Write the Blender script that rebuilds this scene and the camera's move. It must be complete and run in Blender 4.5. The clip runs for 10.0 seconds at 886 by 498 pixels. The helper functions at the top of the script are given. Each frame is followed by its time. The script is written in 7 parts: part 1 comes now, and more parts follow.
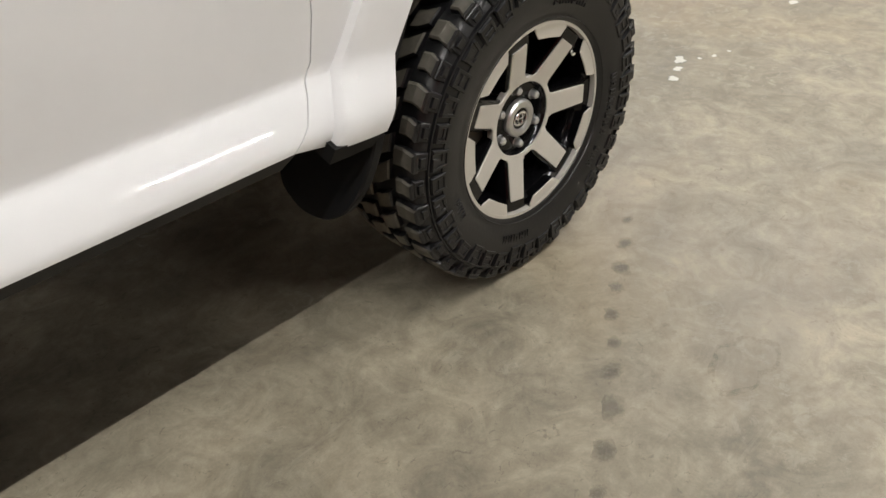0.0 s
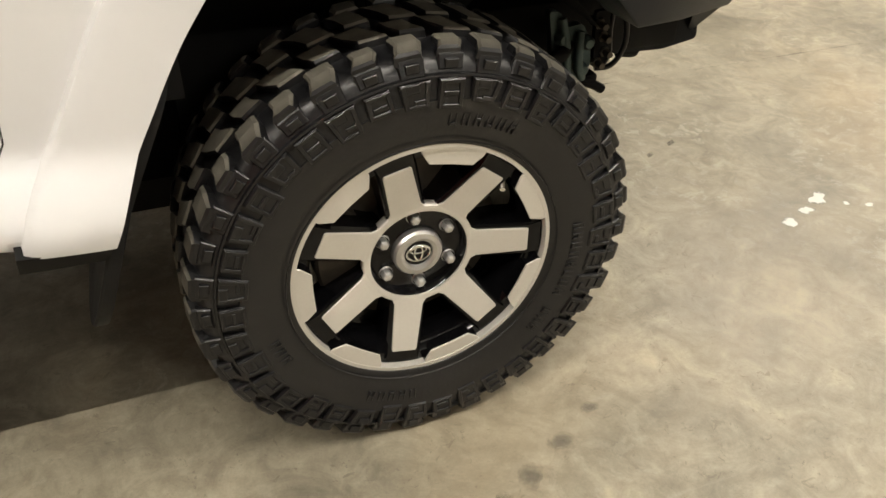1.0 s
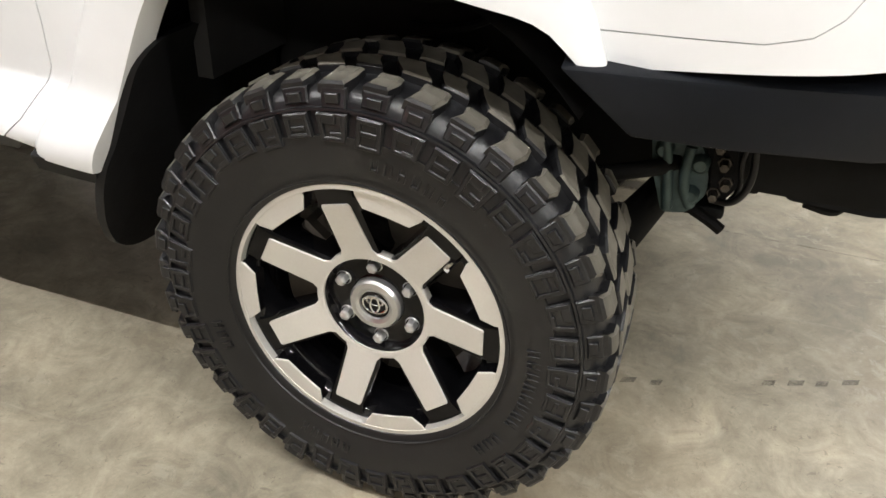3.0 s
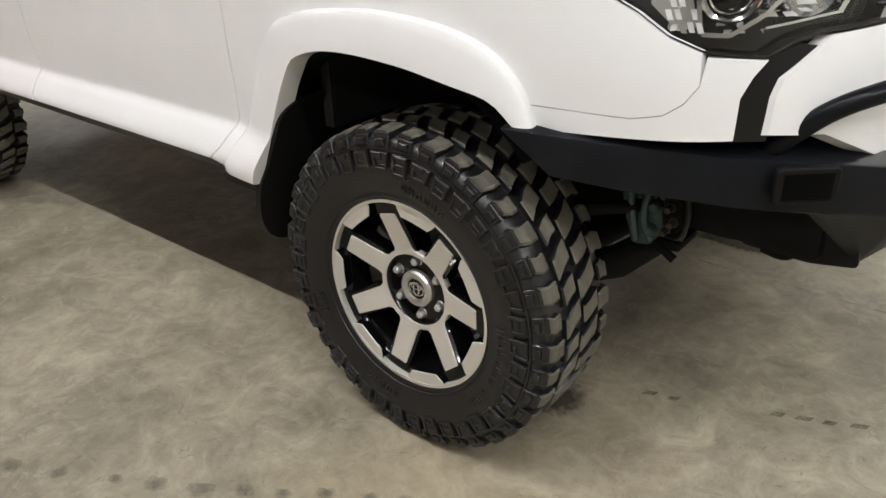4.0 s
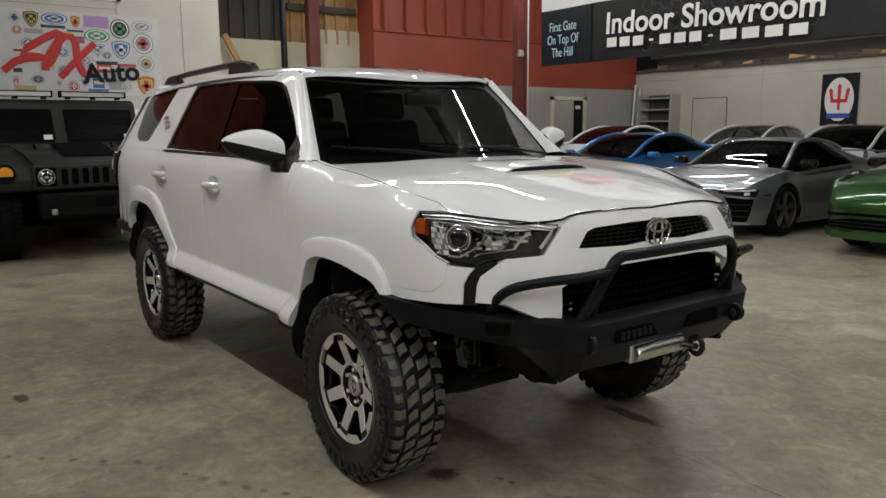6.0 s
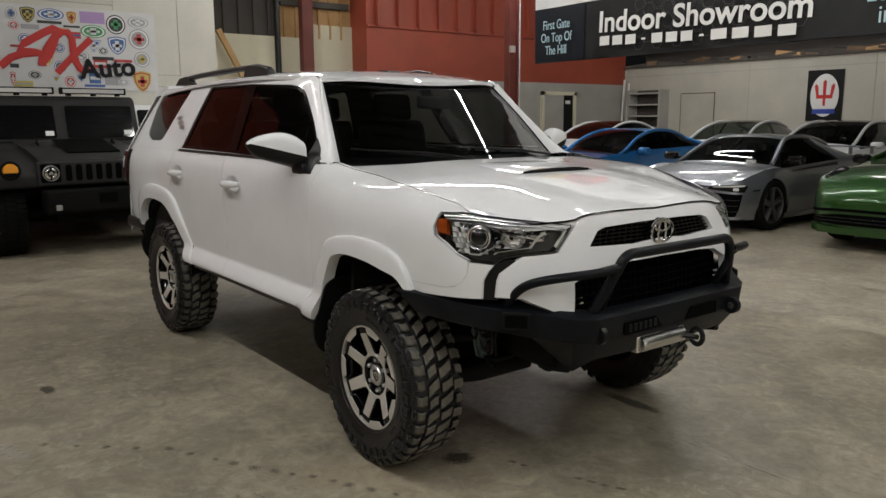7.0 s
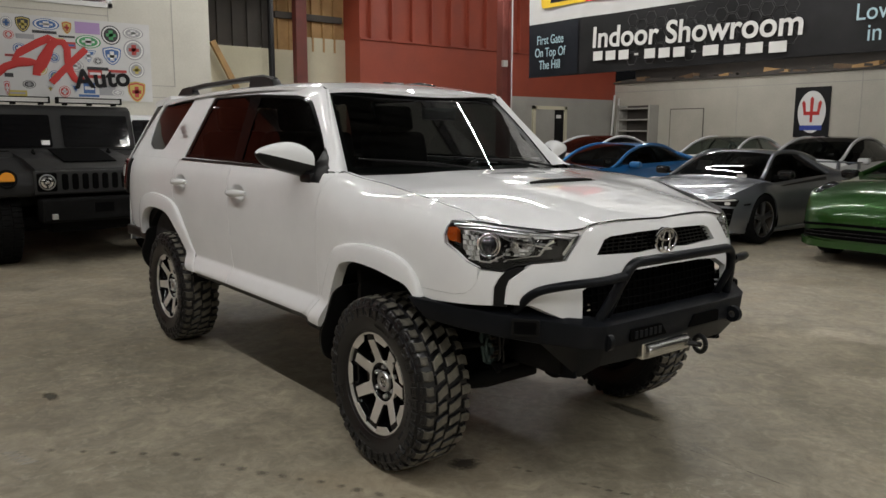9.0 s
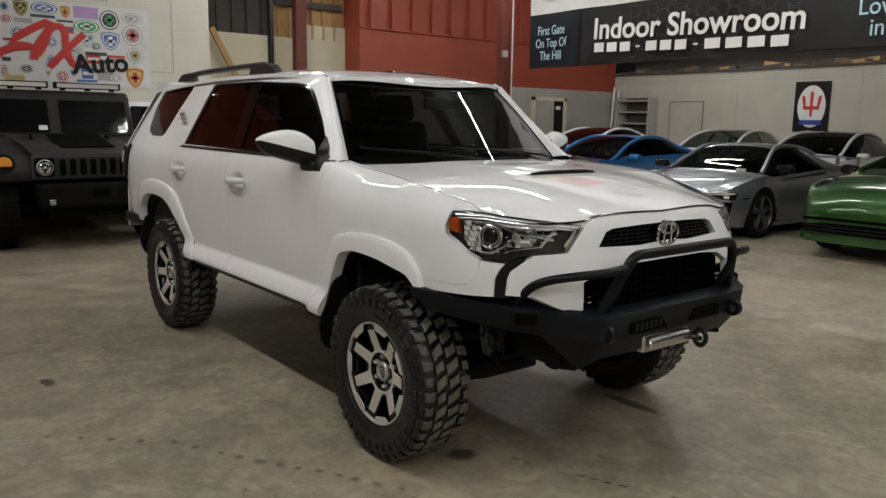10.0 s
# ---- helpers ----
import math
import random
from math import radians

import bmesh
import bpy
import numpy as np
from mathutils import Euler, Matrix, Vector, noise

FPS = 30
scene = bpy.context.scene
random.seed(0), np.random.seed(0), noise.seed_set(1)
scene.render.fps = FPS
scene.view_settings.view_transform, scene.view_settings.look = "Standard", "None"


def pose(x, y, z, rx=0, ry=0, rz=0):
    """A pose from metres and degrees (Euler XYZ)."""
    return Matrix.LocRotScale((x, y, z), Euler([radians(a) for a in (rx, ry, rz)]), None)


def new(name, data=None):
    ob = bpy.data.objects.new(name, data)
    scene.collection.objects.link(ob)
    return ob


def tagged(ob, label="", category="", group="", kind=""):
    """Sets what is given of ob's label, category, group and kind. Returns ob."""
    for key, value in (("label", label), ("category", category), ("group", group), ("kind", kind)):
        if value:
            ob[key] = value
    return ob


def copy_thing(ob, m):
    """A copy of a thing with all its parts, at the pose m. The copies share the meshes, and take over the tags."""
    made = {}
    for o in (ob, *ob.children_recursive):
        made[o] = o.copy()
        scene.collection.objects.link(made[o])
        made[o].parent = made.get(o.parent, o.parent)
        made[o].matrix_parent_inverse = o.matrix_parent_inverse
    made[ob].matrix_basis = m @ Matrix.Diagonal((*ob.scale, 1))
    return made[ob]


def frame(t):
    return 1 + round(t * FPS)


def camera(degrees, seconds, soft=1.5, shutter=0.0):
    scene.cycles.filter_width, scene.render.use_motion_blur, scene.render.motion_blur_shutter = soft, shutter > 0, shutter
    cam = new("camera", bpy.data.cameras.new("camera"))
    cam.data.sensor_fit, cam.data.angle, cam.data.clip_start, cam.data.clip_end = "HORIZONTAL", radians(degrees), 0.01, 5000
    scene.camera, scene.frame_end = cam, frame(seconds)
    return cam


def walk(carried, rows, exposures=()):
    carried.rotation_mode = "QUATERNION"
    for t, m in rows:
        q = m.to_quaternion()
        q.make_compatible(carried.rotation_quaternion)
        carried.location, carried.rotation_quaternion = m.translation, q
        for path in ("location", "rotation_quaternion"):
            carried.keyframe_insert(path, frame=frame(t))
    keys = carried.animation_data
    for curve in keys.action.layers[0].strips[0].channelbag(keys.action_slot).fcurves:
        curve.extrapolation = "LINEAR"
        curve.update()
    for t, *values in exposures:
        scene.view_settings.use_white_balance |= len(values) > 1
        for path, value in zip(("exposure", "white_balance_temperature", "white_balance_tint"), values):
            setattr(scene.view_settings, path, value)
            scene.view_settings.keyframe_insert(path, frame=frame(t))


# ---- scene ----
cam = camera(60.10, 10.0)
PATH = [
    (0.0, -1.237, -1.897, 1.222, 53.2, 1.75, -44.88),
    (0.5, -0.772, -1.877, 1.222, 53.17, 1.77, -37.82),
    (1.0, -0.369, -1.878, 1.195, 53.66, -1.17, -21.57),
    (1.5, -0.086, -1.775, 1.143, 53.66, -5.46, -8.08),
    (2.0, 0.207, -1.75, 1.131, 53.92, -3.48, 7.03),
    (2.5, 0.361, -1.758, 1.135, 56.79, -1.86, 15.75),
    (3.0, 0.446, -1.793, 1.126, 58.74, -1.71, 20.84),
    (3.2, 0.525, -1.823, 1.139, 59.69, -0.57, 25.67),
    (4.3, 1.33, -2.088, 1.299, 66.94, 2.52, 43.34),
    (4.5, 1.556, -2.132, 1.27, 72.3, 2.71, 46.14),
    (5.0, 2.022, -2.218, 1.402, 77.97, 3.5, 49.61),
    (5.5, 2.402, -2.395, 1.485, 78.25, 0.92, 50.06),
    (5.7, 2.559, -2.364, 1.466, 81.07, 0.52, 53.92),
    (6.8, 2.824, -2.575, 1.523, 80.11, 0.11, 53.16),
    (7.0, 2.804, -2.612, 1.528, 80.37, 0.35, 52.83),
    (7.5, 2.8, -2.682, 1.527, 81.01, 0.3, 52.61),
    (8.0, 2.818, -2.731, 1.524, 82.53, 0.23, 53.28),
    (8.5, 2.806, -2.728, 1.52, 82.68, 0.11, 52.98),
    (9.0, 2.798, -2.718, 1.515, 81.36, -0.13, 52.0),
    (9.5, 2.781, -2.72, 1.514, 80.64, -0.43, 51.73),
    (10.0, 2.778, -2.723, 1.513, 80.64, -0.84, 51.89),
]
EXPOSURE = [(0.0, 1.0, 6750, 13), (0.5, 1.12, 6850, 13), (1.0, 1.32, 7450, 12), (1.5, 1.55, 7450, 12), (2.0, 1.70, 7200, 12), (2.5, 1.72, 6800, 13), (3.2, 1.68, 6550, 13),
            (4.5, 0.77, 6550, 12), (5.0, 0.45, 6550, 11), (5.5, 0.20, 6550, 11), (7.0, 0.20, 6650, 12), (10.0, 0.20, 6650, 12)]
walk(cam, [(t, pose(*p)) for t, *p in PATH], EXPOSURE)
# ---------------------------------------------------------------- light
world = bpy.data.worlds.new("world")
scene.world = world
world.use_nodes = True
world.node_tree.nodes["Background"].inputs[0].default_value = (0.9, 0.95, 1.0, 1)
world.node_tree.nodes["Background"].inputs[1].default_value = 0.004
TUBE_WATTS = 188.0
# ---------------------------------------------------------------- materials
def mat(name, colour, rough=0.5, metal=0.0, coat=0.0, spec=None):
    m = bpy.data.materials.new(name)
    m.use_nodes = True
    b = m.node_tree.nodes["Principled BSDF"]
    b.inputs["Base Color"].default_value = (*colour, 1)
    b.inputs["Roughness"].default_value = rough
    b.inputs["Metallic"].default_value = metal
    b.inputs["Coat Weight"].default_value = coat
    b.inputs["Coat Roughness"].default_value = 0.03
    if spec is not None:
        b.inputs["Specular IOR Level"].default_value = spec
    return m


def nodes_of(m):
    return m.node_tree.nodes, m.node_tree.links, m.node_tree.nodes["Principled BSDF"]


def coords(m, scale=1.0):
    n, l, b = nodes_of(m)
    tc = n.new("ShaderNodeTexCoord")
    mp = n.new("ShaderNodeMapping")
    if hasattr(scale, "__len__"):
        mp.inputs["Scale"].default_value = scale
    else:
        mp.inputs["Scale"].default_value = (scale, scale, scale)
    l.new(tc.outputs["Object"], mp.inputs["Vector"])
    return mp.outputs["Vector"]


def noise_node(m, vec, scale, detail=5, rough=0.55, distort=0.0):
    n, l, b = nodes_of(m)
    t = n.new("ShaderNodeTexNoise")
    t.inputs["Scale"].default_value = scale
    t.inputs["Detail"].default_value = detail
    t.inputs["Roughness"].default_value = rough
    t.inputs["Distortion"].default_value = distort
    l.new(vec, t.inputs["Vector"])
    return t.outputs["Fac"]


def ramp(m, fac, stops):
    n, l, b = nodes_of(m)
    r = n.new("ShaderNodeValToRGB")
    while len(r.color_ramp.elements) < len(stops):
        r.color_ramp.elements.new(0.5)
    for e, (p, c) in zip(r.color_ramp.elements, stops):
        e.position = p
        e.color = (*c, 1) if hasattr(c, "__len__") else (c, c, c, 1)
    l.new(fac, r.inputs["Fac"])
    return r.outputs["Color"]


def mixc(m, fac, a, b_, mode="MIX"):
    n, l, b = nodes_of(m)
    x = n.new("ShaderNodeMix")
    x.data_type, x.blend_type = "RGBA", mode
    for sock, v in ((x.inputs[0], fac), (x.inputs[6], a), (x.inputs[7], b_)):
        if hasattr(v, "is_linked"):
            l.new(v, sock)
        elif hasattr(v, "__len__"):
            sock.default_value = (*v, 1)
        else:
            sock.default_value = v
    return x.outputs[2]


def bump(m, height, strength=0.2, dist=0.01):
    n, l, b = nodes_of(m)
    k = n.new("ShaderNodeBump")
    k.inputs["Strength"].default_value = strength
    k.inputs["Distance"].default_value = dist
    l.new(height, k.inputs["Height"])
    l.new(k.outputs["Normal"], b.inputs["Normal"])


def varied(name, c1, c2, scale, rough=(0.4, 0.6), metal=0.0, bump_s=0.15, bump_d=0.003, fine=40.0, spec=None):
    """Two-scale variation of colour and gloss with a fine relief."""
    m = mat(name, c1, rough[0], metal, 0.0, spec)
    n, l, b = nodes_of(m)
    v = coords(m)
    big = noise_node(m, v, scale, 6, 0.6)
    small = noise_node(m, v, fine, 4, 0.6)
    base = ramp(m, big, [(0.3, c1), (0.7, c2)])
    l.new(mixc(m, 0.12, base, small, "OVERLAY"), b.inputs["Base Color"])
    l.new(ramp(m, big, [(0.3, rough[0]), (0.7, rough[1])]), b.inputs["Roughness"])
    bump(m, small, bump_s, bump_d)
    return m


def emit(name, colour, strength):
    m = mat(name, (0.9, 0.9, 0.9), 0.4)
    b = m.node_tree.nodes["Principled BSDF"]
    b.inputs["Emission Color"].default_value = (*colour, 1)
    b.inputs["Emission Strength"].default_value = strength
    return m


def glass(name, tint, rough=0.0, alpha=0.3):
    """Thin tinted pane: a mirror-like gloss over a tinted see-through."""
    m = bpy.data.materials.new(name)
    m.use_nodes = True
    n, l = m.node_tree.nodes, m.node_tree.links
    n.remove(n["Principled BSDF"])
    tr = n.new("ShaderNodeBsdfTransparent")
    tr.inputs[0].default_value = (*tint, 1)
    gl = n.new("ShaderNodeBsdfGlossy")
    gl.inputs["Roughness"].default_value = rough
    fr = n.new("ShaderNodeLayerWeight")
    fr.inputs["Blend"].default_value = 0.5
    pw = n.new("ShaderNodeMath")
    pw.operation = "POWER"
    pw.inputs[1].default_value = 4.6
    l.new(fr.outputs["Facing"], pw.inputs[0])
    ad = n.new("ShaderNodeMath")
    ad.operation = "MULTIPLY_ADD"
    ad.inputs[1].default_value, ad.inputs[2].default_value = 0.93, 0.05
    l.new(pw.outputs[0], ad.inputs[0])
    mx = n.new("ShaderNodeMixShader")
    l.new(ad.outputs[0], mx.inputs[0])
    l.new(tr.outputs[0], mx.inputs[1])
    l.new(gl.outputs[0], mx.inputs[2])
    l.new(mx.outputs[0], n["Material Output"].inputs[0])
    return m


def paint(name, colour, coat=1.0, flake=0.0, rough=0.35):
    m = mat(name, colour, rough, 0.0, coat, 0.0 if not flake else 0.5)
    n, l, b = nodes_of(m)
    v = coords(m)
    dust = noise_node(m, v, 3.0, 6, 0.65)
    l.new(ramp(m, dust, [(0.35, tuple(c * 0.95 for c in colour)), (0.65, colour)]), b.inputs["Base Color"])
    l.new(ramp(m, dust, [(0.3, 0.0), (0.75, 0.008)]), b.inputs["Coat Roughness"])
    if flake:
        b.inputs["Metallic"].default_value = flake
    return m


WHITE = paint("white_paint", (0.8, 0.81, 0.815))
FACET = mat("bright_lamp_facet", (0.88, 0.88, 0.87), 0.1, 0.4)
FLAPPER = varied("black_rubber_flap", (0.006, 0.006, 0.0065), (0.011, 0.011, 0.011), 9, (0.45, 0.6), spec=0.2)
TYRE = varied("tyre_rubber", (0.0045, 0.0047, 0.0056), (0.0088, 0.009, 0.01), 7, (0.3, 0.42), spec=0.5, bump_s=0.3, bump_d=0.001, fine=130)
TREAD = varied("tread_rubber", (0.052, 0.049, 0.041), (0.17, 0.157, 0.127), 9, (0.5, 0.75), spec=0.3, bump_s=0.4, bump_d=0.001, fine=90)
MACHINED = varied("machined_alloy", (0.68, 0.66, 0.61), (0.74, 0.72, 0.67), 5, (0.4, 0.48), 0.55, 0.05, 0.0004, 220)
GLOSSBLACK = mat("gloss_black_paint", (0.003, 0.003, 0.0035), 0.07, 0, 0.0, 0.28)
CHROME = mat("chrome", (0.82, 0.82, 0.82), 0.08, 1.0)
SILVER = mat("silver_plastic", (0.55, 0.55, 0.54), 0.28, 0.85)
IRON = varied("brake_iron", (0.05, 0.043, 0.035), (0.1, 0.088, 0.072), 14, (0.45, 0.6), 0.7)
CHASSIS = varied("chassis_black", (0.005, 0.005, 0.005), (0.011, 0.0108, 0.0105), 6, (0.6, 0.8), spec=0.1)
TEAL = varied("teal_steel", (0.025, 0.045, 0.045), (0.08, 0.12, 0.115), 22, (0.45, 0.6), 0.3)
POWDER = varied("powder_coat_black", (0.0052, 0.0062, 0.0082), (0.0078, 0.0088, 0.011), 8, (0.31, 0.38), spec=0.13, bump_s=0.35, bump_d=0.0006, fine=420)
LAMPSHELL = mat("smoked_lamp_shell", (0.022, 0.022, 0.023), 0.16, 0.4)
LAMPRIM = mat("satin_lamp_rim", (0.4, 0.4, 0.4), 0.3, 0.9)
# Near black, with the shade of hollows and the wheel arch in the colour.
PIT = mat("unlit_near_black", (0.0016, 0.0016, 0.0017), 0.8, 0, 0, 0.05)
NUTSTEEL = mat("plated_steel", (0.6, 0.6, 0.59), 0.3, 0.75)
FILM = mat("black_window_film", (0.004, 0.004, 0.004), 0.12, 0, 0, 0.25)
DARKPANE = mat("dark_pane", (0.004, 0.004, 0.0045), 0.05, 0, 0, 0.3)
TRIM = mat("satin_black_trim", (0.006, 0.006, 0.0065), 0.35, 0, 0, 0.3)
DARKPLASTIC = mat("dark_grey_plastic", (0.016, 0.016, 0.017), 0.45)
SIDEGLASS = glass("privacy_glass", (0.2, 0.19, 0.19))
SCREENGLASS = glass("windscreen_glass", (0.38, 0.42, 0.41))
CLEAR = glass("clear_lens", (0.92, 0.93, 0.93))
AMBER = mat("amber_lens", (0.32, 0.06, 0.009), 0.1, 0, 0.8)
YELLOW = mat("yellow_amber_lens", (0.75, 0.3, 0.02), 0.12, 0, 0.8)
REDLENS = mat("red_lens", (0.07, 0.006, 0.007), 0.12, 0, 0.8)
REFLECTOR = mat("bright_reflector", (0.8, 0.8, 0.8), 0.12, 1.0)
INTERIOR = varied("dark_cloth", (0.008, 0.008, 0.0085), (0.016, 0.0155, 0.0155), 12, (0.8, 0.95))
# ---------------------------------------------------------------- building helpers
def part(name, bm, material, parent=None, label="", smooth=0.0, m=None):
    """Links a bmesh as one mesh object under a thing or a part. smooth: edge angle in degrees below which faces are smoothed."""
    me = bpy.data.meshes.new(name)
    bmesh.ops.recalc_face_normals(bm, faces=bm.faces[:])
    if smooth:
        for f in bm.faces:
            f.smooth = True
        for e in bm.edges:
            if len(e.link_faces) == 2 and e.calc_face_angle(0) > radians(smooth):
                e.smooth = False
    bm.to_mesh(me)
    bm.free()
    for k in (material if isinstance(material, (list, tuple)) else [material]):
        me.materials.append(k)
    ob = new(name, me)
    if parent is not None:
        ob.parent = parent
    if m is not None:
        ob.matrix_basis = m
    if label:
        ob["label"] = label
    return ob


def thing(name, label, category, group="", kind="", m=None):
    ob = new(name)
    ob.empty_display_size = 0.1
    if m is not None:
        ob.matrix_basis = m
    return tagged(ob, label, category, group, kind)


def solo(name, bm, material, label, category, group="", kind="", smooth=0.0, m=None):
    return tagged(part(name, bm, material, None, "", smooth, m), label, category, group, kind)


def join(*bms):
    out = bmesh.new()
    for b in bms:
        me = bpy.data.meshes.new("tmp")
        b.to_mesh(me)
        b.free()
        out.from_mesh(me)
        bpy.data.meshes.remove(me)
    return out


def moved(bm, m):
    bmesh.ops.transform(bm, matrix=m, verts=bm.verts[:])
    return bm


def mirrored(bm):
    for v in bm.verts:
        v.co.y = -v.co.y
    bmesh.ops.reverse_faces(bm, faces=bm.faces[:])
    return bm


def box(x0, x1, y0, y1, z0, z1, bevel=0.0, seg=2):
    bm = bmesh.new()
    bmesh.ops.create_cube(bm, size=1)
    for v in bm.verts:
        v.co = Vector(((x0 + x1) / 2 + v.co.x * (x1 - x0), (y0 + y1) / 2 + v.co.y * (y1 - y0), (z0 + z1) / 2 + v.co.z * (z1 - z0)))
    if bevel:
        bmesh.ops.bevel(bm, geom=bm.edges[:], offset=bevel, segments=seg, affect="EDGES", profile=0.5)
    return bm


def lathe(profile, seg=48, axis="y", closed=False, caps=False):
    """Turns (along, radius) pairs about the local axis."""
    bm = bmesh.new()
    rings = []
    for a, r in profile:
        ring = []
        for k in range(seg):
            t = 2 * math.pi * k / seg
            c, s = r * math.cos(t), r * math.sin(t)
            ring.append(bm.verts.new({"y": (c, a, s), "x": (a, c, s), "z": (c, s, a)}[axis]))
        rings.append(ring)
    pairs = list(zip(rings, rings[1:])) + ([(rings[-1], rings[0])] if closed else [])
    for p, q in pairs:
        for k in range(seg):
            bm.faces.new((p[k], p[(k + 1) % seg], q[(k + 1) % seg], q[k]))
    if caps:
        for ring, (a, r) in ((rings[0], profile[0]), (rings[-1], profile[-1])):
            if r > 1e-5:
                bm.faces.new(ring)
    bmesh.ops.remove_doubles(bm, verts=bm.verts[:], dist=1e-6)
    return bm


def prism(poly, d0, d1, axis="y", bevel=0.0, seg=1):
    """Extrudes a polygon of (u, v) between d0 and d1 along an axis: y: (x, z), x: (y, z), z: (x, y)."""
    def at(u, v, d):
        return {"y": (u, d, v), "x": (d, u, v), "z": (u, v, d)}[axis]
    bm = bmesh.new()
    lo = [bm.verts.new(at(u, v, d0)) for u, v in poly]
    hi = [bm.verts.new(at(u, v, d1)) for u, v in poly]
    bm.faces.new(lo)
    top = bm.faces.new(hi)
    n = len(poly)
    for k in range(n):
        bm.faces.new((lo[k], lo[(k + 1) % n], hi[(k + 1) % n], hi[k]))
    bmesh.ops.recalc_face_normals(bm, faces=bm.faces[:])
    if bevel:
        bmesh.ops.bevel(bm, geom=list(top.edges), offset=bevel, segments=seg, affect="EDGES", profile=0.5)
    return bm


def tube(points, radius, seg=12, smooth_steps=0, caps=True):
    """A round bar along points, its corners rounded by repeated corner cutting."""
    pts = [Vector(p) for p in points]
    for _ in range(smooth_steps):
        cut = [pts[0]]
        for a, b in zip(pts, pts[1:]):
            cut += [a.lerp(b, 0.25), a.lerp(b, 0.75)]
        pts = cut + [pts[-1]]
    bm = bmesh.new()
    rings = []
    up = Vector((0.13, 0.21, 1)).normalized()
    side = None
    for i, p in enumerate(pts):
        d = (pts[min(i + 1, len(pts) - 1)] - pts[max(i - 1, 0)]).normalized()
        if side is None:
            side = d.cross(up).normalized()
        side = (side - d * side.dot(d)).normalized()
        w = d.cross(side)
        r = radius[i] if hasattr(radius, "__len__") else radius
        rings.append([bm.verts.new(p + (side * math.cos(2 * math.pi * k / seg) + w * math.sin(2 * math.pi * k / seg)) * r) for k in range(seg)])
    for p, q in zip(rings, rings[1:]):
        for k in range(seg):
            bm.faces.new((p[k], p[(k + 1) % seg], q[(k + 1) % seg], q[k]))
    if caps:
        bm.faces.new(rings[0])
        bm.faces.new(rings[-1])
    return bm


def sheet(poly, fn, step=0.03, thick=0.0, inward=None, holes=()):
    """A panel: the outline poly of (u, v), cut into a fine grid and laid on the surface fn(u, v). thick: depth of the turned-in rim."""
    bm = bmesh.new()
    edges = []
    for loop in (poly, *holes):
        vs = [bm.verts.new((u, v, 0)) for u, v in loop]
        edges += [bm.edges.new((vs[k], vs[(k + 1) % len(vs)])) for k in range(len(vs))]
    bmesh.ops.triangle_fill(bm, edges=edges, use_beauty=True)
    us, vs_ = [p[0] for p in poly], [p[1] for p in poly]
    su, sv = step if hasattr(step, "__len__") else (step, step)
    for lo, hi, st, no in ((min(us), max(us), su, (1, 0, 0)), (min(vs_), max(vs_), sv, (0, 1, 0))):
        n = max(1, math.ceil((hi - lo) / st))
        for k in range(1, n):
            c = lo + (hi - lo) * k / n
            bmesh.ops.bisect_plane(bm, geom=bm.verts[:] + bm.edges[:] + bm.faces[:], dist=1e-6, plane_co=(c * no[0], c * no[1], 0), plane_no=no)
    bmesh.ops.dissolve_limit(bm, angle_limit=0.001, verts=[], edges=[e for e in bm.edges if len(e.link_faces) == 2 and abs(e.verts[0].co.x - e.verts[1].co.x) > 1e-5 and abs(e.verts[0].co.y - e.verts[1].co.y) > 1e-5])
    for v in bm.verts:
        v.co = Vector(fn(v.co.x, v.co.y))
    if thick:
        rim = [e for e in bm.edges if len(e.link_faces) == 1]
        ex = bmesh.ops.extrude_edge_only(bm, edges=rim)
        inward = inward or Vector((0, 1, 0))
        for v in [g for g in ex["geom"] if isinstance(g, bmesh.types.BMVert)]:
            v.co += inward * thick
    return bm


def rounded(poly, r=0.02, n=4):
    """Rounds the corners of a polygon of (u, v)."""
    out = []
    for k, p in enumerate(poly):
        a, b, c = Vector(poly[k - 1]), Vector(p), Vector(poly[(k + 1) % len(poly)])
        rr = min(r, (a - b).length * 0.45, (c - b).length * 0.45)
        s, e = b + (a - b).normalized() * rr, b + (c - b).normalized() * rr
        out += [tuple(s.lerp(b, i / n).lerp(b.lerp(e, i / n), i / n)) for i in range(n + 1)]
    return out


def interp(x, table):
    """Smooth interpolation in a table of (x, value)."""
    if x <= table[0][0]:
        return table[0][1]
    for k in range(len(table) - 1):
        (x0, y0), (x1, y1) = table[k], table[k + 1]
        if x <= x1:
            t = (x - x0) / (x1 - x0)
            d = (y1 - y0) / (x1 - x0)
            m0 = d if k == 0 else (y1 - table[k - 1][1]) / (x1 - table[k - 1][0])
            m1 = d if k == len(table) - 2 else (table[k + 2][1] - y0) / (table[k + 2][0] - x0)
            h = x1 - x0
            return (2 * t**3 - 3 * t * t + 1) * y0 + (t**3 - 2 * t * t + t) * h * m0 + (3 * t * t - 2 * t**3) * y1 + (t**3 - t * t) * h * m1
    return table[-1][1]
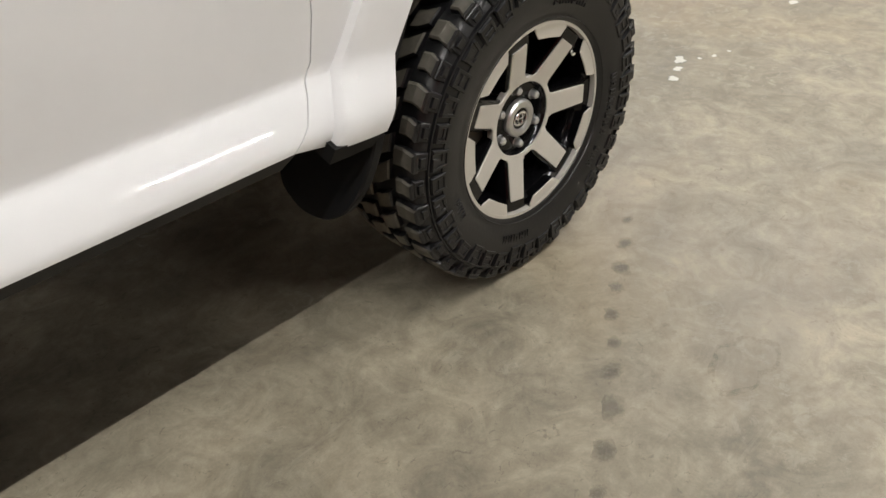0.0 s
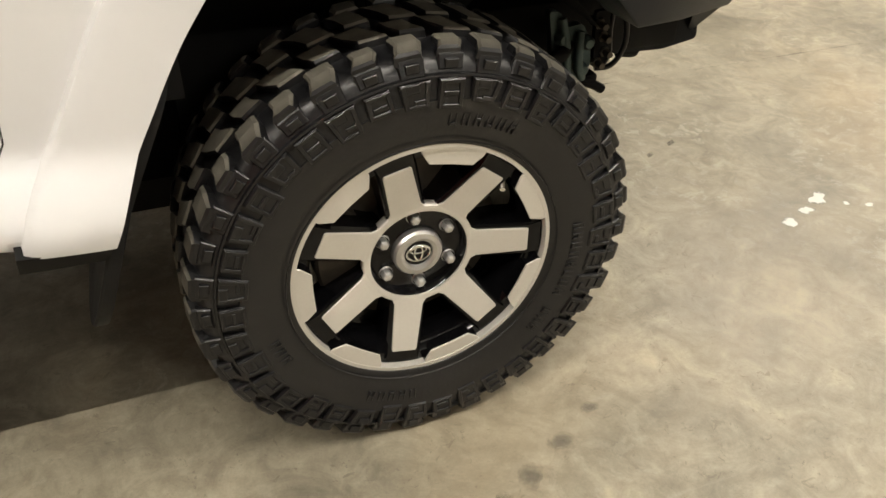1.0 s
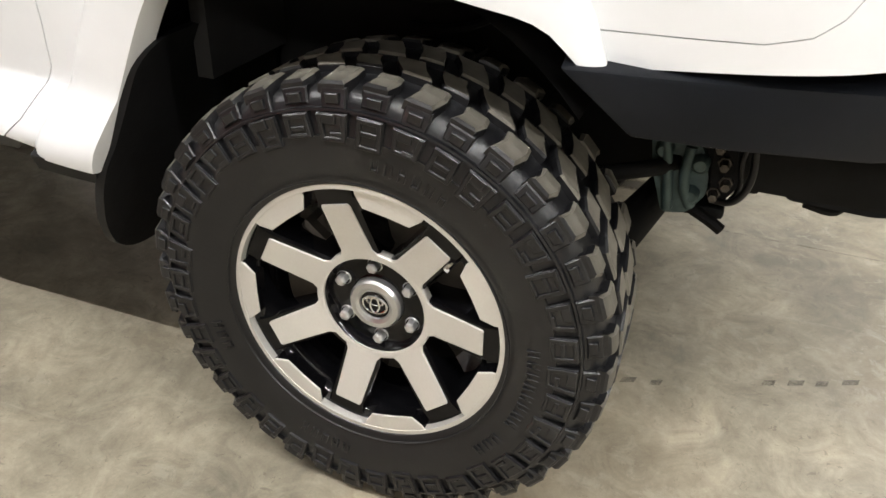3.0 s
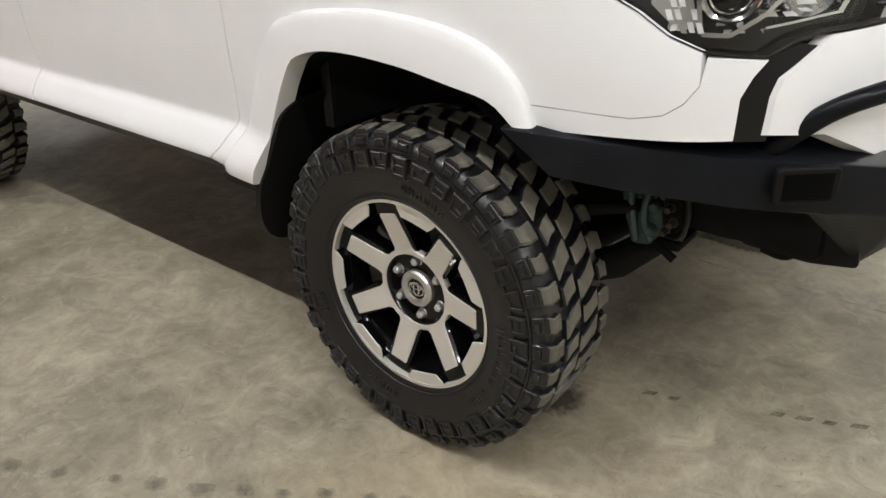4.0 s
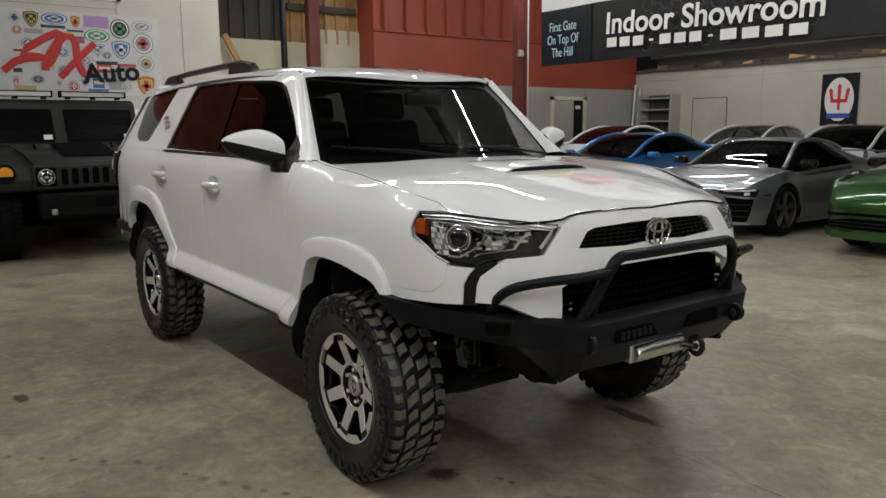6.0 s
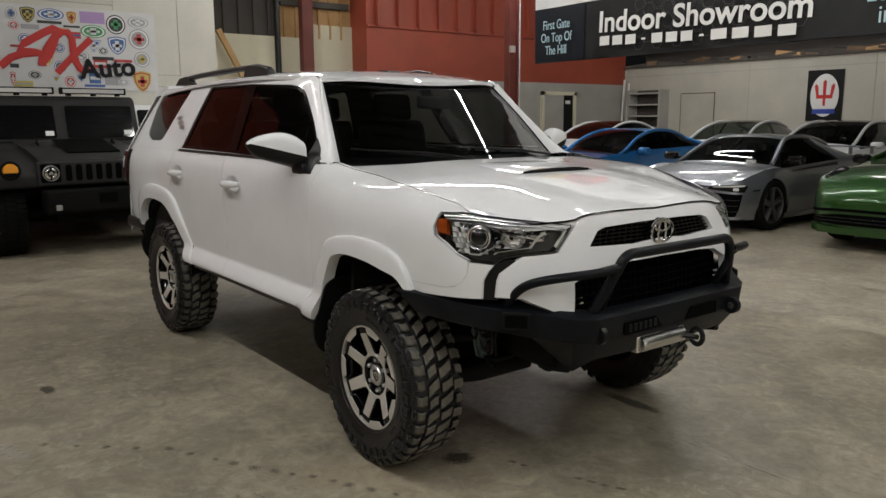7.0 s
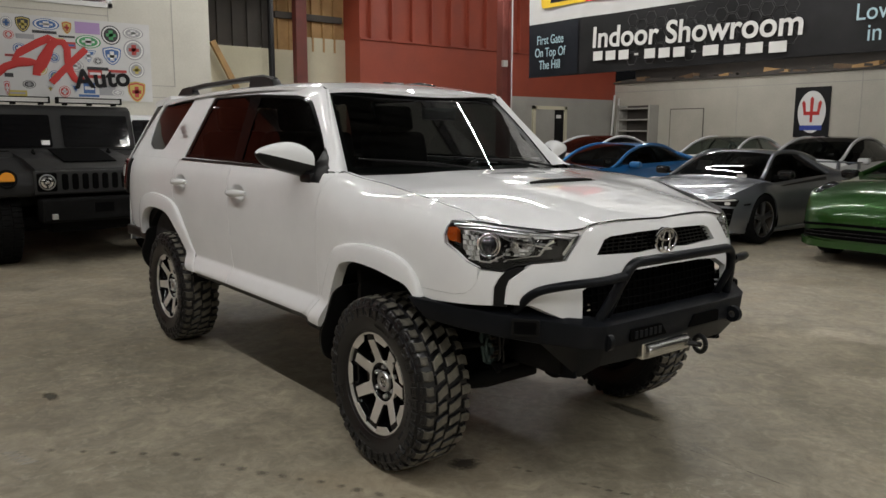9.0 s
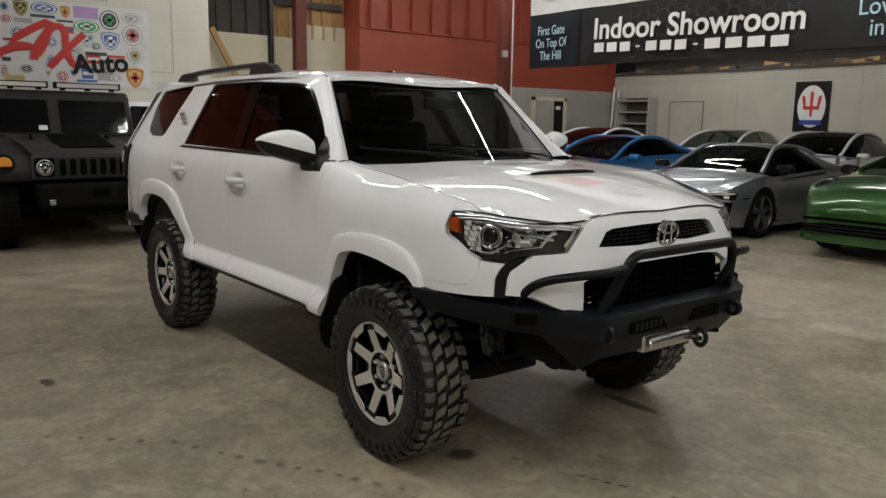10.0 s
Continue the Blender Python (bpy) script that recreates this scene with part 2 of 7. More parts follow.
# ---------------------------------------------------------------- the hall
def concrete():
    """Worn concrete: broad tone, mottling, flaked pale skin, grit, oily haze, cracks and sweeps of tyres."""
    m = mat("stained_concrete", (0.3, 0.28, 0.24), 0.45)
    n, l, b = nodes_of(m)
    v = coords(m)
    big = noise_node(m, v, 0.45, 8, 0.62, 0.5)
    mid = noise_node(m, v, 2.6, 8, 0.68, 0.9)
    blot = noise_node(m, v, 7.5, 8, 0.68, 1.4)
    fine = noise_node(m, v, 34, 8, 0.74, 0.6)
    grit = noise_node(m, v, 190, 4, 0.7)
    base = ramp(m, big, [(0.3, (0.192, 0.166, 0.119)), (0.5, (0.276, 0.244, 0.181)), (0.7, (0.35, 0.313, 0.238))])
    base = mixc(m, 0.5, base, ramp(m, mid, [(0.33, 0.2), (0.5, 0.48), (0.68, 0.78)]), "OVERLAY")
    base = mixc(m, 0.42, base, ramp(m, blot, [(0.36, 0.24), (0.5, 0.5), (0.64, 0.76)]), "OVERLAY")
    base = mixc(m, 0.2, base, ramp(m, fine, [(0.32, 0.2), (0.5, 0.5), (0.68, 0.8)]), "OVERLAY")
    base = mixc(m, 0.1, base, ramp(m, grit, [(0.3, 0.2), (0.7, 0.8)]), "OVERLAY")
    # pale flakes with sharp rims, gathered in patches
    flake = noise_node(m, v, 17, 10, 0.74, 0.7)
    where = noise_node(m, v, 1.5, 6, 0.65, 0.8)
    flakes = mixc(m, 1.0, ramp(m, flake, [(0.535, 0.0), (0.60, 1.0)]), ramp(m, where, [(0.44, 0.0), (0.62, 0.6)]), "MULTIPLY")
    base = mixc(m, flakes, base, (0.43, 0.39, 0.305))
    # dark pits and specks
    pit = noise_node(m, v, 26, 7, 0.7, 1.8)
    pits = mixc(m, 1.0, ramp(m, pit, [(0.36, 1.0), (0.40, 0.0)]), ramp(m, where, [(0.38, 0.55), (0.62, 0.15)]), "MULTIPLY")
    base = mixc(m, pits, base, (0.12, 0.104, 0.077))
    # oily haze and rusty tint
    oil = noise_node(m, v, 1.1, 7, 0.66, 1.1)
    base = mixc(m, ramp(m, oil, [(0.30, 0.55), (0.42, 0.0)]), base, (0.105, 0.092, 0.068))
    rust = noise_node(m, v, 0.8, 6, 0.64, 0.7)
    base = mixc(m, ramp(m, rust, [(0.52, 0.0), (0.72, 0.34)]), base, (0.32, 0.235, 0.135))
    # long scratches and tyre sweeps
    for scale, c in (((0.6, 9.0, 1.0), (0.42, 0.385, 0.31)), ((5.0, 0.5, 1.0), (0.15, 0.132, 0.1))):
        scr = noise_node(m, coords(m, scale), 3.0, 7, 0.72)
        base = mixc(m, ramp(m, scr, [(0.60, 0.0), (0.69, 0.26)]), base, c)
    l.new(base, b.inputs["Base Color"])
    l.new(ramp(m, mixc(m, 0.4, mid, fine), [(0.34, 0.3), (0.66, 0.62)]), b.inputs["Roughness"])
    h = mixc(m, 0.4, mixc(m, 0.3, fine, grit), mixc(m, 0.5, blot, flake))
    bump(m, mixc(m, 0.45, h, flakes), 0.45, 0.005)
    return m


CONCRETE = concrete()
WALLWHITE = varied("white_wall_paint", (0.52, 0.505, 0.44), (0.6, 0.58, 0.51), 1.3, (0.55, 0.75), bump_s=0.1, fine=30)
WALLNORTH = varied("tan_white_wall_paint", (0.4, 0.385, 0.325), (0.47, 0.45, 0.385), 1.3, (0.5, 0.7), bump_s=0.1, fine=30)
WALLCREAM = varied("cream_board", (0.6, 0.565, 0.415), (0.68, 0.64, 0.48), 1.5, (0.6, 0.8), bump_s=0.1, fine=30)
WALLGREY = varied("grey_wall_paint", (0.33, 0.32, 0.29), (0.4, 0.39, 0.35), 1.2, (0.6, 0.8), bump_s=0.1, fine=30)
WALLRED = varied("red_oxide_paint", (0.28, 0.05, 0.026), (0.35, 0.068, 0.036), 1.4, (0.5, 0.7), bump_s=0.15, fine=24)
STEELRED = varied("red_primer_steel", (0.12, 0.028, 0.02), (0.17, 0.04, 0.03), 3, (0.5, 0.7))
TIMBER = varied("raw_plywood", (0.4, 0.235, 0.095), (0.53, 0.335, 0.15), 2.5, (0.6, 0.8), bump_s=0.2, fine=18)
DARKWALL = varied("dark_boards", (0.05, 0.045, 0.04), (0.08, 0.07, 0.06), 2, (0.7, 0.9))
ROOFSTEEL = varied("ceiling_deck", (0.05, 0.05, 0.048), (0.08, 0.08, 0.075), 1, (0.5, 0.7))
TUBE_LIGHT = emit("lit_tube", (0.985, 0.99, 0.97), TUBE_WATTS)
HOUSING = mat("white_enamel_housing", (0.7, 0.7, 0.68), 0.4)
BLACKBOARD = mat("black_print", (0.007, 0.007, 0.008), 0.5, 0, 0, 0.2)
PRINTWHITE = mat("white_print", (0.72, 0.72, 0.7), 0.5)


def structure(name, bm, material, label):
    return solo(name, bm, material, label, name.split("_")[0], "", "structure")


structure("floor", box(-22, 12, -14, 18.5, -0.3, 0), CONCRETE, "worn stained grey concrete hall floor")


def deck():
    """Ribbed steel sheet, its ribs running across the hall."""
    prof = []
    for k in range(136):
        x = -22 + 0.25 * k
        prof += [(x, 5.60), (x + 0.12, 5.60), (x + 0.145, 5.65), (x + 0.225, 5.65)]
    return prism(prof + [(12, 5.60), (12, 5.8), (-22, 5.8)], -14, 18.5, "y")


structure("ceiling", deck(), ROOFSTEEL, "ribbed bare metal deck ceiling above lamps")
structure("wall_north", box(-13.5, 12, 17.0, 17.3, 0, 3.05), WALLNORTH, "white painted panel wall of the hall")
structure("wall_north_upper", box(-13.5, 12, 18.0, 18.3, 0, 5.6), DARKWALL, "dark boards above the white wall")
structure("wall_south", box(-22, -3.5, -14.3, -14, 0, 5.6), WALLRED, "plain red painted wall behind the camera")
structure("wall_south_grey", box(-3.5, 12, -14.3, -14, 0, 5.6), WALLGREY, "plain grey wall behind the camera")
# The east wall is never seen; its white bounces light onto the nose.
structure("wall_east", box(12, 12.3, -14, 18.3, 0, 5.6), WALLWHITE, "unseen plain wall behind the camera, white to bounce light")
structure("wall_white_block", box(-14.0, -11.8, -3.3, 3.03, 0, 5.6), WALLWHITE, "white painted board wall carrying a banner")
structure("wall_west_red", box(-14.0, -11.8, -14, -3.3, 0, 5.6), WALLRED, "red painted wall beside the white boards")
structure("wall_west_upper", box(-11.8, -11.77, -3.3, -1.32, 3.5, 5.6), WALLRED, "red painted boards above the sign")
structure("wall_recess", box(-14.5, -14.2, 3.03, 6.2, 0, 3.45), WALLCREAM, "cream boarded recess wall")
structure("wall_recess_right", box(-14.5, -14.19, 6.2, 7.45, 0, 3.78), WALLCREAM, "cream boarded recess wall")
structure("wall_recess_dark", box(-14.62, -14.32, 2.5, 5.55, 3.45, 5.6), DARKWALL, "dark bare boards above the recess")
structure("wall_recess_wood", box(-14.55, -14.25, 5.55, 7.6, 3.45, 5.6), TIMBER, "bare plywood above the cream boards")
structure("wall_red_upper", box(-13.9, -13.5, 7.45, 17.0, 2.55, 5.6), WALLRED, "red oxide painted wall")
structure("wall_red_lower", box(-13.9, -13.497, 7.45, 17.0, 0, 2.55), WALLGREY, "grey painted lower wall")
structure("wall_red_end", box(-14.3, -13.9, 7.45, 7.7, 0, 5.6), WALLRED, "red painted end of the wall")

# ceiling lamps in rows along the hall
def ceiling_lamp(x, y, z=5.25, length=2.4):
    t = thing("ceiling_lamp", "long white fluorescent ceiling lamp, switched on", "ceiling lamp", "rows of ceiling lamps", m=pose(x, y, z))
    part("housing", prism([(-0.03, 0.024), (-0.027, 0.024), (-0.02, 0.034), (0.02, 0.034), (0.027, 0.024), (0.03, 0.024), (0.026, 0.06), (-0.026, 0.06)], -length / 2, length / 2, "x"), HOUSING, t)
    part("lamp_tube", lathe([(-length / 2 + 0.03, 0.015), (length / 2 - 0.03, 0.015)], 12, "x"), TUBE_LIGHT, t, "lit white tube")
    for s in (-1, 1):
        part("hanger", tube([(s * length * 0.4, 0, 0.06), (s * length * 0.4, 0, 5.6 - z)], 0.008, 6), HOUSING, t)
    return t


lamp = ceiling_lamp(-6.2, -3.2)
for row, xs in ((-3.2, (-3.4, -0.6, 2.2, 5.0, 8.2)), (3.85, (-10.6, -7.6, -4.6, -1.2, 2.2, 5.2, 8.2)), (0.4, (5.6, 8.6)), (-8.2, (2.4,)), (9.5, (-10.2, -7.0, -2.6)), (14.0, (-9,))):
    for x in xs:
        copy_thing(lamp, pose(x, row, 5.25))
# ---------------------------------------------------------------- wheels of the white car
def arc_poly(r0, r1, a0, a1, n=6):
    """Ring sector as a polygon of (x, z); angles in degrees."""
    o = [(r1 * math.cos(radians(a0 + (a1 - a0) * k / n)), r1 * math.sin(radians(a0 + (a1 - a0) * k / n))) for k in range(n + 1)]
    i = [(r0 * math.cos(radians(a1 + (a0 - a1) * k / n)), r0 * math.sin(radians(a1 + (a0 - a1) * k / n))) for k in range(n + 1)]
    return o + i


def spin(poly, deg):
    c, s = math.cos(radians(deg)), math.sin(radians(deg))
    return [(x * c - z * s, x * s + z * c) for x, z in poly]


def lug_block(a, da, y0, y1, r0, r1, skew=0.0, notch=0.0, taper=0.75):
    """A tread block: angles in degrees, y across the tread, r outward, top face smaller than its foot."""
    bm = bmesh.new()
    def at(ang, y, r):
        t = radians(ang)
        return bm.verts.new((r * math.cos(t), y, r * math.sin(t)))
    ym = (y0 + y1) / 2
    foot = [(a - da / 2 - skew, y0), (a - da / 2 + notch, ym), (a - da / 2 + skew, y1), (a + da / 2 + skew, y1), (a + da / 2 + notch, ym), (a + da / 2 - skew, y0)]
    ca = sum(p[0] for p in foot) / 6
    lo = [at(p, y, r0) for p, y in foot]
    mid = [at(ca + (p - ca) * 0.93, ym + (y - ym) * 0.97, r1 - 0.0035) for p, y in foot]
    hi = [at(ca + (p - ca) * taper, ym + (y - ym) * (0.86), r1) for p, y in foot]
    for p, q in ((lo, mid), (mid, hi)):
        for k in range(6):
            bm.faces.new((p[k], p[(k + 1) % 6], q[(k + 1) % 6], q[k]))
    bm.faces.new(hi[:3] + hi[3:])
    return bm


R_TYRE = 0.398
LUGS = 38


def tyre_mesh():
    prof = [(-0.085, 0.214), (-0.108, 0.230), (-0.117, 0.2345), (-0.1275, 0.262), (-0.135, 0.30), (-0.135, 0.316), (-0.132, 0.3165), (-0.1285, 0.338),
            (-0.123, 0.360), (-0.113, 0.373), (-0.097, 0.380), (-0.05, 0.384), (0, 0.385)]
    return lathe(prof + [(-y, r) for y, r in reversed(prof[:-1])], 96)


def tread_meshes():
    """One mesh for each kind of block: shoulder lugs, long and short, on either side, and slanting centre blocks."""
    kinds = {}
    for long in (True, False):
        for side in (-1, 1):
            lug = lug_block(0, 6.4 if long else 5.7, side * (0.123 if long else 0.118), side * (0.069 if long else 0.078), 0.372, R_TYRE - 0.003, side * 0.5, 0.9 * side, 0.7)
            for v in lug.verts:
                # the shoulder falls away towards the side wall
                r = math.hypot(v.co.x, v.co.z)
                drop = 0.007 * max(0.0, (abs(v.co.y) - 0.085) / 0.038) ** 2 * (r > 0.385)
                v.co.x *= (r - drop) / r
                v.co.z *= (r - drop) / r
            b = prism(arc_poly(0.3525 if long else 0.358, 0.3805, -3.0, 3.0, 2), side * 0.1115, side * (0.1295 if long else 0.1265), "y", 0.002)
            for v in b.verts:
                v.co.y -= side * max(0, (math.hypot(v.co.x, v.co.z) - 0.358)) * 0.32
            rib = prism(arc_poly(0.360, 0.374, -1.6, 1.6, 1), side * 0.118, side * (0.1305 if long else 0.1275), "y", 0.001)
            kinds[long, side] = join(lug, b, rib)
        kinds["in", long] = lug_block(0, 6.9 if long else 6.1, -0.062, -0.006 if long else -0.014, 0.376, R_TYRE - 0.001, 2.4 if long else 1.5, 0.5, 0.86)
        kinds["out", long] = lug_block(0, 6.1 if long else 6.9, 0.006 if long else -0.002, 0.062, 0.376, R_TYRE - 0.001, 1.5 if long else 2.4, -0.5, 0.86)
    out = {}
    for k, bm in kinds.items():
        me = bpy.data.meshes.new("tread_block")
        bmesh.ops.recalc_face_normals(bm, faces=bm.faces[:])
        bm.to_mesh(me)
        bm.free()
        me.materials.append(TREAD)
        me.materials.append(TYRE)
        for f in me.polygons:
            c = f.center
            r = math.hypot(c.x, c.z)
            f.material_index = 0 if (f.normal.x * c.x + f.normal.z * c.z) / r > 0.62 and r > 0.388 else 1
        out[k] = me
    return out


TREAD_MESH = tread_meshes()


def tread(w):
    """The blocks of one tyre as parts that share their meshes."""
    def put(me, deg):
        ob = new("tread_block", me)
        ob.parent = w
        ob.matrix_basis = pose(0, 0, 0, 0, -deg, 0)
    for k in range(LUGS):
        a = 360 * k / LUGS
        for side in (-1, 1):
            put(TREAD_MESH[k % 2 == 0, side], a + (0 if side < 0 else 180 / LUGS))
        put(TREAD_MESH["in", k % 2 == 0], a + 7.0)
        put(TREAD_MESH["out", k % 2 == 0], a + 6.9)


def relief_mesh():
    """Raised frames and unreadable lettering of the side wall, as plain bars."""
    pieces = []
    def bar(r0, r1, a0, a1, y):
        pieces.append(prism(arc_poly(r0, r1, a0, a1, 1), -0.124, y, "y", 0.001))
    for k in range(LUGS):
        a = 360 * k / LUGS
        r0 = 0.303 + 0.005 * (k % 3)
        half_top, half_low = (3.9, 3.4) if k % 2 == 0 else (3.2, 3.7)
        # raised pad, with a frame on its rim and one or two cross bars
        pieces.append(prism([(r * math.cos(radians(g)), r * math.sin(radians(g))) for r, g in ((r0, a - half_low), (r0, a + half_low), (0.349, a + half_top), (0.349, a - half_top))], -0.124, -0.1362, "y", 0.0012))
        for q in (-1, 1):
            low, top = q * (half_low - 0.75), q * (half_top - 0.75)
            pieces.append(prism([(r * math.cos(radians(g)), r * math.sin(radians(g))) for r, g in ((r0 + 0.001, a + low - 0.6), (r0 + 0.001, a + low + 0.6), (0.3478, a + top + 0.6), (0.3478, a + top - 0.6))], -0.13, -0.1392, "y", 0.0008))
        bar(r0 + 0.001, r0 + 0.007, a - half_low + 0.9, a + half_low - 0.9, -0.1392)
        if k % 2:
            bar(0.3415, 0.3478, a - half_top + 0.9, a + half_top - 0.9, -0.1392)
            bar(0.3235, 0.3305, a - 2.0, a + 2.0, -0.1390)
        else:
            bar(0.3335, 0.3478, a - 1.0, a + 2.6, -0.1390)
            bar(0.316, 0.3225, a - 2.6, a + 0.6, -0.1390)
    pieces.append(lathe([(-0.120, 0.3495), (-0.1325, 0.350), (-0.1315, 0.3535), (-0.118, 0.3545)], 114))
    pieces.append(lathe([(-0.125, 0.242), (-0.1275, 0.243), (-0.125, 0.244)], 96))
    for base, count in ((-24, 8), (62, 6), (196, 3), (246, 5), (318, 3)):
        for q in range(count):
            a = base + q * 4.3
            pieces.append(prism(arc_poly(0.272, 0.295, a - 1.25, a - 0.65, 1), -0.128, -0.1338, "y", 0.0006))
            pieces.append(prism(arc_poly(0.272, 0.295, a + 0.65, a + 1.25, 1), -0.128, -0.1338, "y", 0.0006))
            pieces.append(prism(arc_poly((0.281, 0.291, 0.273)[q % 3], (0.285, 0.295, 0.277)[q % 3], a - 1.2, a + 1.2, 1), -0.128, -0.1338, "y", 0.0006))
    return join(*pieces)


DISH = 0.027


def dished(bm):
    """Sinks the middle of the wheel face towards the hub."""
    bmesh.ops.subdivide_edges(bm, edges=[e for e in bm.edges if e.calc_length() > 0.07], cuts=3)
    for v in bm.verts:
        v.co.y += DISH * min(1.0, max(0.0, (0.2 - math.hypot(v.co.x, v.co.z)) / 0.1))
    return bm


def sunk(bm):
    return moved(bm, Matrix.Translation((0, DISH, 0)))


def wheel(parent, m, base):
    """The wheel's outer face looks along -y; base: degrees of its first spoke."""
    w = new("wheel")
    w.parent = parent
    w.matrix_basis = m
    part("tyre", tyre_mesh(), TYRE, w, "deep-lugged black mud tyre", 40)
    tagged(part("sidewall_relief", relief_mesh(), TYRE, w), kind="stuff")
    tread(w)
    # barrel and its black inner dish
    part("rim_barrel", lathe([(-0.1, 0.2285), (-0.1, 0.206), (-0.085, 0.196), (-0.02, 0.19), (0.06, 0.185), (0.1, 0.2), (0.1, 0.222), (0.0, 0.214), (-0.1, 0.2285)], 72), GLOSSBLACK, w, "", 30)
    # machined lip
    part("rim_lip", lathe([(-0.094, 0.2345), (-0.110, 0.2352), (-0.1155, 0.2335), (-0.1158, 0.2262), (-0.110, 0.2255), (-0.094, 0.2255)], 96), MACHINED, w, "machined silver rim lip", 35)
    # toothed machined ring between the spoke tips
    step = 360 / 7
    for k in range(7):
        a = base + (k + 0.5) * step
        half = step / 2
        pts = []
        for t in range(9):
            g = a - half + 11.3 + (2 * half - 22.6) * t / 8
            pts.append((0.2268 * math.cos(radians(g)), 0.2268 * math.sin(radians(g))))
        for r, g in ((0.219, half - 11.5), (0.199, 11.0), (0.1965, 0), (0.199, -11.0), (0.219, 11.5 - half)):
            pts.append((r * math.cos(radians(a + g)), r * math.sin(radians(a + g))))
        part("rim_tooth", prism(pts, -0.088, -0.112, "y", 0.001), GLOSSBLACK, w)
        part("tooth_face", prism(pts, -0.112, -0.1148, "y", 0.001), MACHINED, w, "machined silver face")
    # spokes: black body with a machined face
    for k in range(7):
        a = base + k * step - 90
        body = spin([(-0.036, 0.2245), (0.036, 0.2245), (0.035, 0.196), (0.0345, 0.10), (0.039, 0.086), (-0.039, 0.086), (-0.0345, 0.10), (-0.0325, 0.196)], a)
        b = dished(prism(body, -0.035, -0.1035, "y", 0.004))
        s = part("spoke", b, GLOSSBLACK, w, "", 30)
        face = spin([(-0.0225, 0.196), (0.0225, 0.196), (0.0245, 0.192), (0.0275, 0.106), (0.034, 0.094), (-0.034, 0.094), (-0.0275, 0.106), (-0.0245, 0.192)], a)
        part("spoke_face", dished(prism(face, -0.1025, -0.1065, "y", 0.001)), MACHINED, w, "machined silver spoke face")
    part("hub_ring", sunk(lathe([(-0.09, 0.0888), (-0.1062, 0.0895), (-0.1068, 0.0905), (-0.1068, 0.1005), (-0.105, 0.1025), (-0.09, 0.1025)], 64)), MACHINED, w, "", 35)
    part("hub_dish", sunk(lathe([(-0.05, 0.0905), (-0.104, 0.0902), (-0.1, 0.087), (-0.087, 0.082), (-0.085, 0.052), (-0.088, 0.047), (-0.05, 0.047)], 64)), GLOSSBLACK, w, "", 35)
    for k in range(6):
        g = radians(94 + 60 * k)
        nut = join(lathe([(-0.075, 0.0105), (-0.098, 0.010), (-0.1015, 0.008), (-0.103, 0.0045), (-0.103, 0.0)], 6), lathe([(-0.078, 0.0135), (-0.086, 0.0135), (-0.088, 0.0115)], 16))
        part("wheel_nut", moved(nut, Matrix.Translation((0.0685 * math.cos(g), DISH, 0.0685 * math.sin(g)))), NUTSTEEL, w)
    part("centre_cap", sunk(lathe([(-0.07, 0.046), (-0.098, 0.0455), (-0.1035, 0.042), (-0.105, 0.033), (-0.102, 0.027), (-0.098, 0.0255), (-0.0975, 0.0)], 48)), SILVER, w, "silver centre cap with a ring emblem", 30)
    part("cap_disc", sunk(lathe([(-0.0978, 0.0262), (-0.0985, 0.0255), (-0.0985, 0.0)], 40)), GLOSSBLACK, w, "gloss black cap centre")
    part("cap_emblem", emblem_mesh(0.0215, 0.0021, DISH - 0.0995), CHROME, w, "", 40)
    part("brake_disc", lathe([(-0.012, 0.165), (-0.024, 0.165), (-0.024, 0.098), (-0.05, 0.09), (-0.05, 0.04), (-0.012, 0.04)], 48), IRON, w, "grey cast-iron brake disc", 30)
    part("caliper", prism(arc_poly(0.098, 0.178, 140, 200, 8), 0.03, -0.05, "y", 0.006), IRON, w)
    g = radians(base + 5.5 * step + 16)
    p = Vector((0.2 * math.cos(g), -0.088, 0.2 * math.sin(g)))
    part("valve_stem", join(tube([p, p + Vector((-0.012 * math.cos(g), -0.016, -0.012 * math.sin(g)))], 0.0042, 8), tube([p + Vector((-0.012 * math.cos(g), -0.016, -0.012 * math.sin(g))), p + Vector((-0.017 * math.cos(g), -0.024, -0.017 * math.sin(g)))], 0.005, 8)), CHROME, w)
    return w


def ring_bar(cx, cz, rx, rz, y, thick, seg=32, a0=0, a1=360):
    n = max(4, int(seg * (a1 - a0) / 360))
    pts = [(cx + rx * math.cos(radians(a0 + (a1 - a0) * k / n)), y, cz + rz * math.sin(radians(a0 + (a1 - a0) * k / n))) for k in range(n + 1)]
    return tube(pts, thick, 8)


def emblem_mesh(r, thick, y):
    """Three crossing chrome ovals."""
    return join(ring_bar(0, 0, r, r * 0.72, y, thick), ring_bar(0, 0, r * 0.36, r * 0.68, y, thick * 0.9), ring_bar(0, r * 0.3, r * 0.68, r * 0.3, y, thick * 0.9))
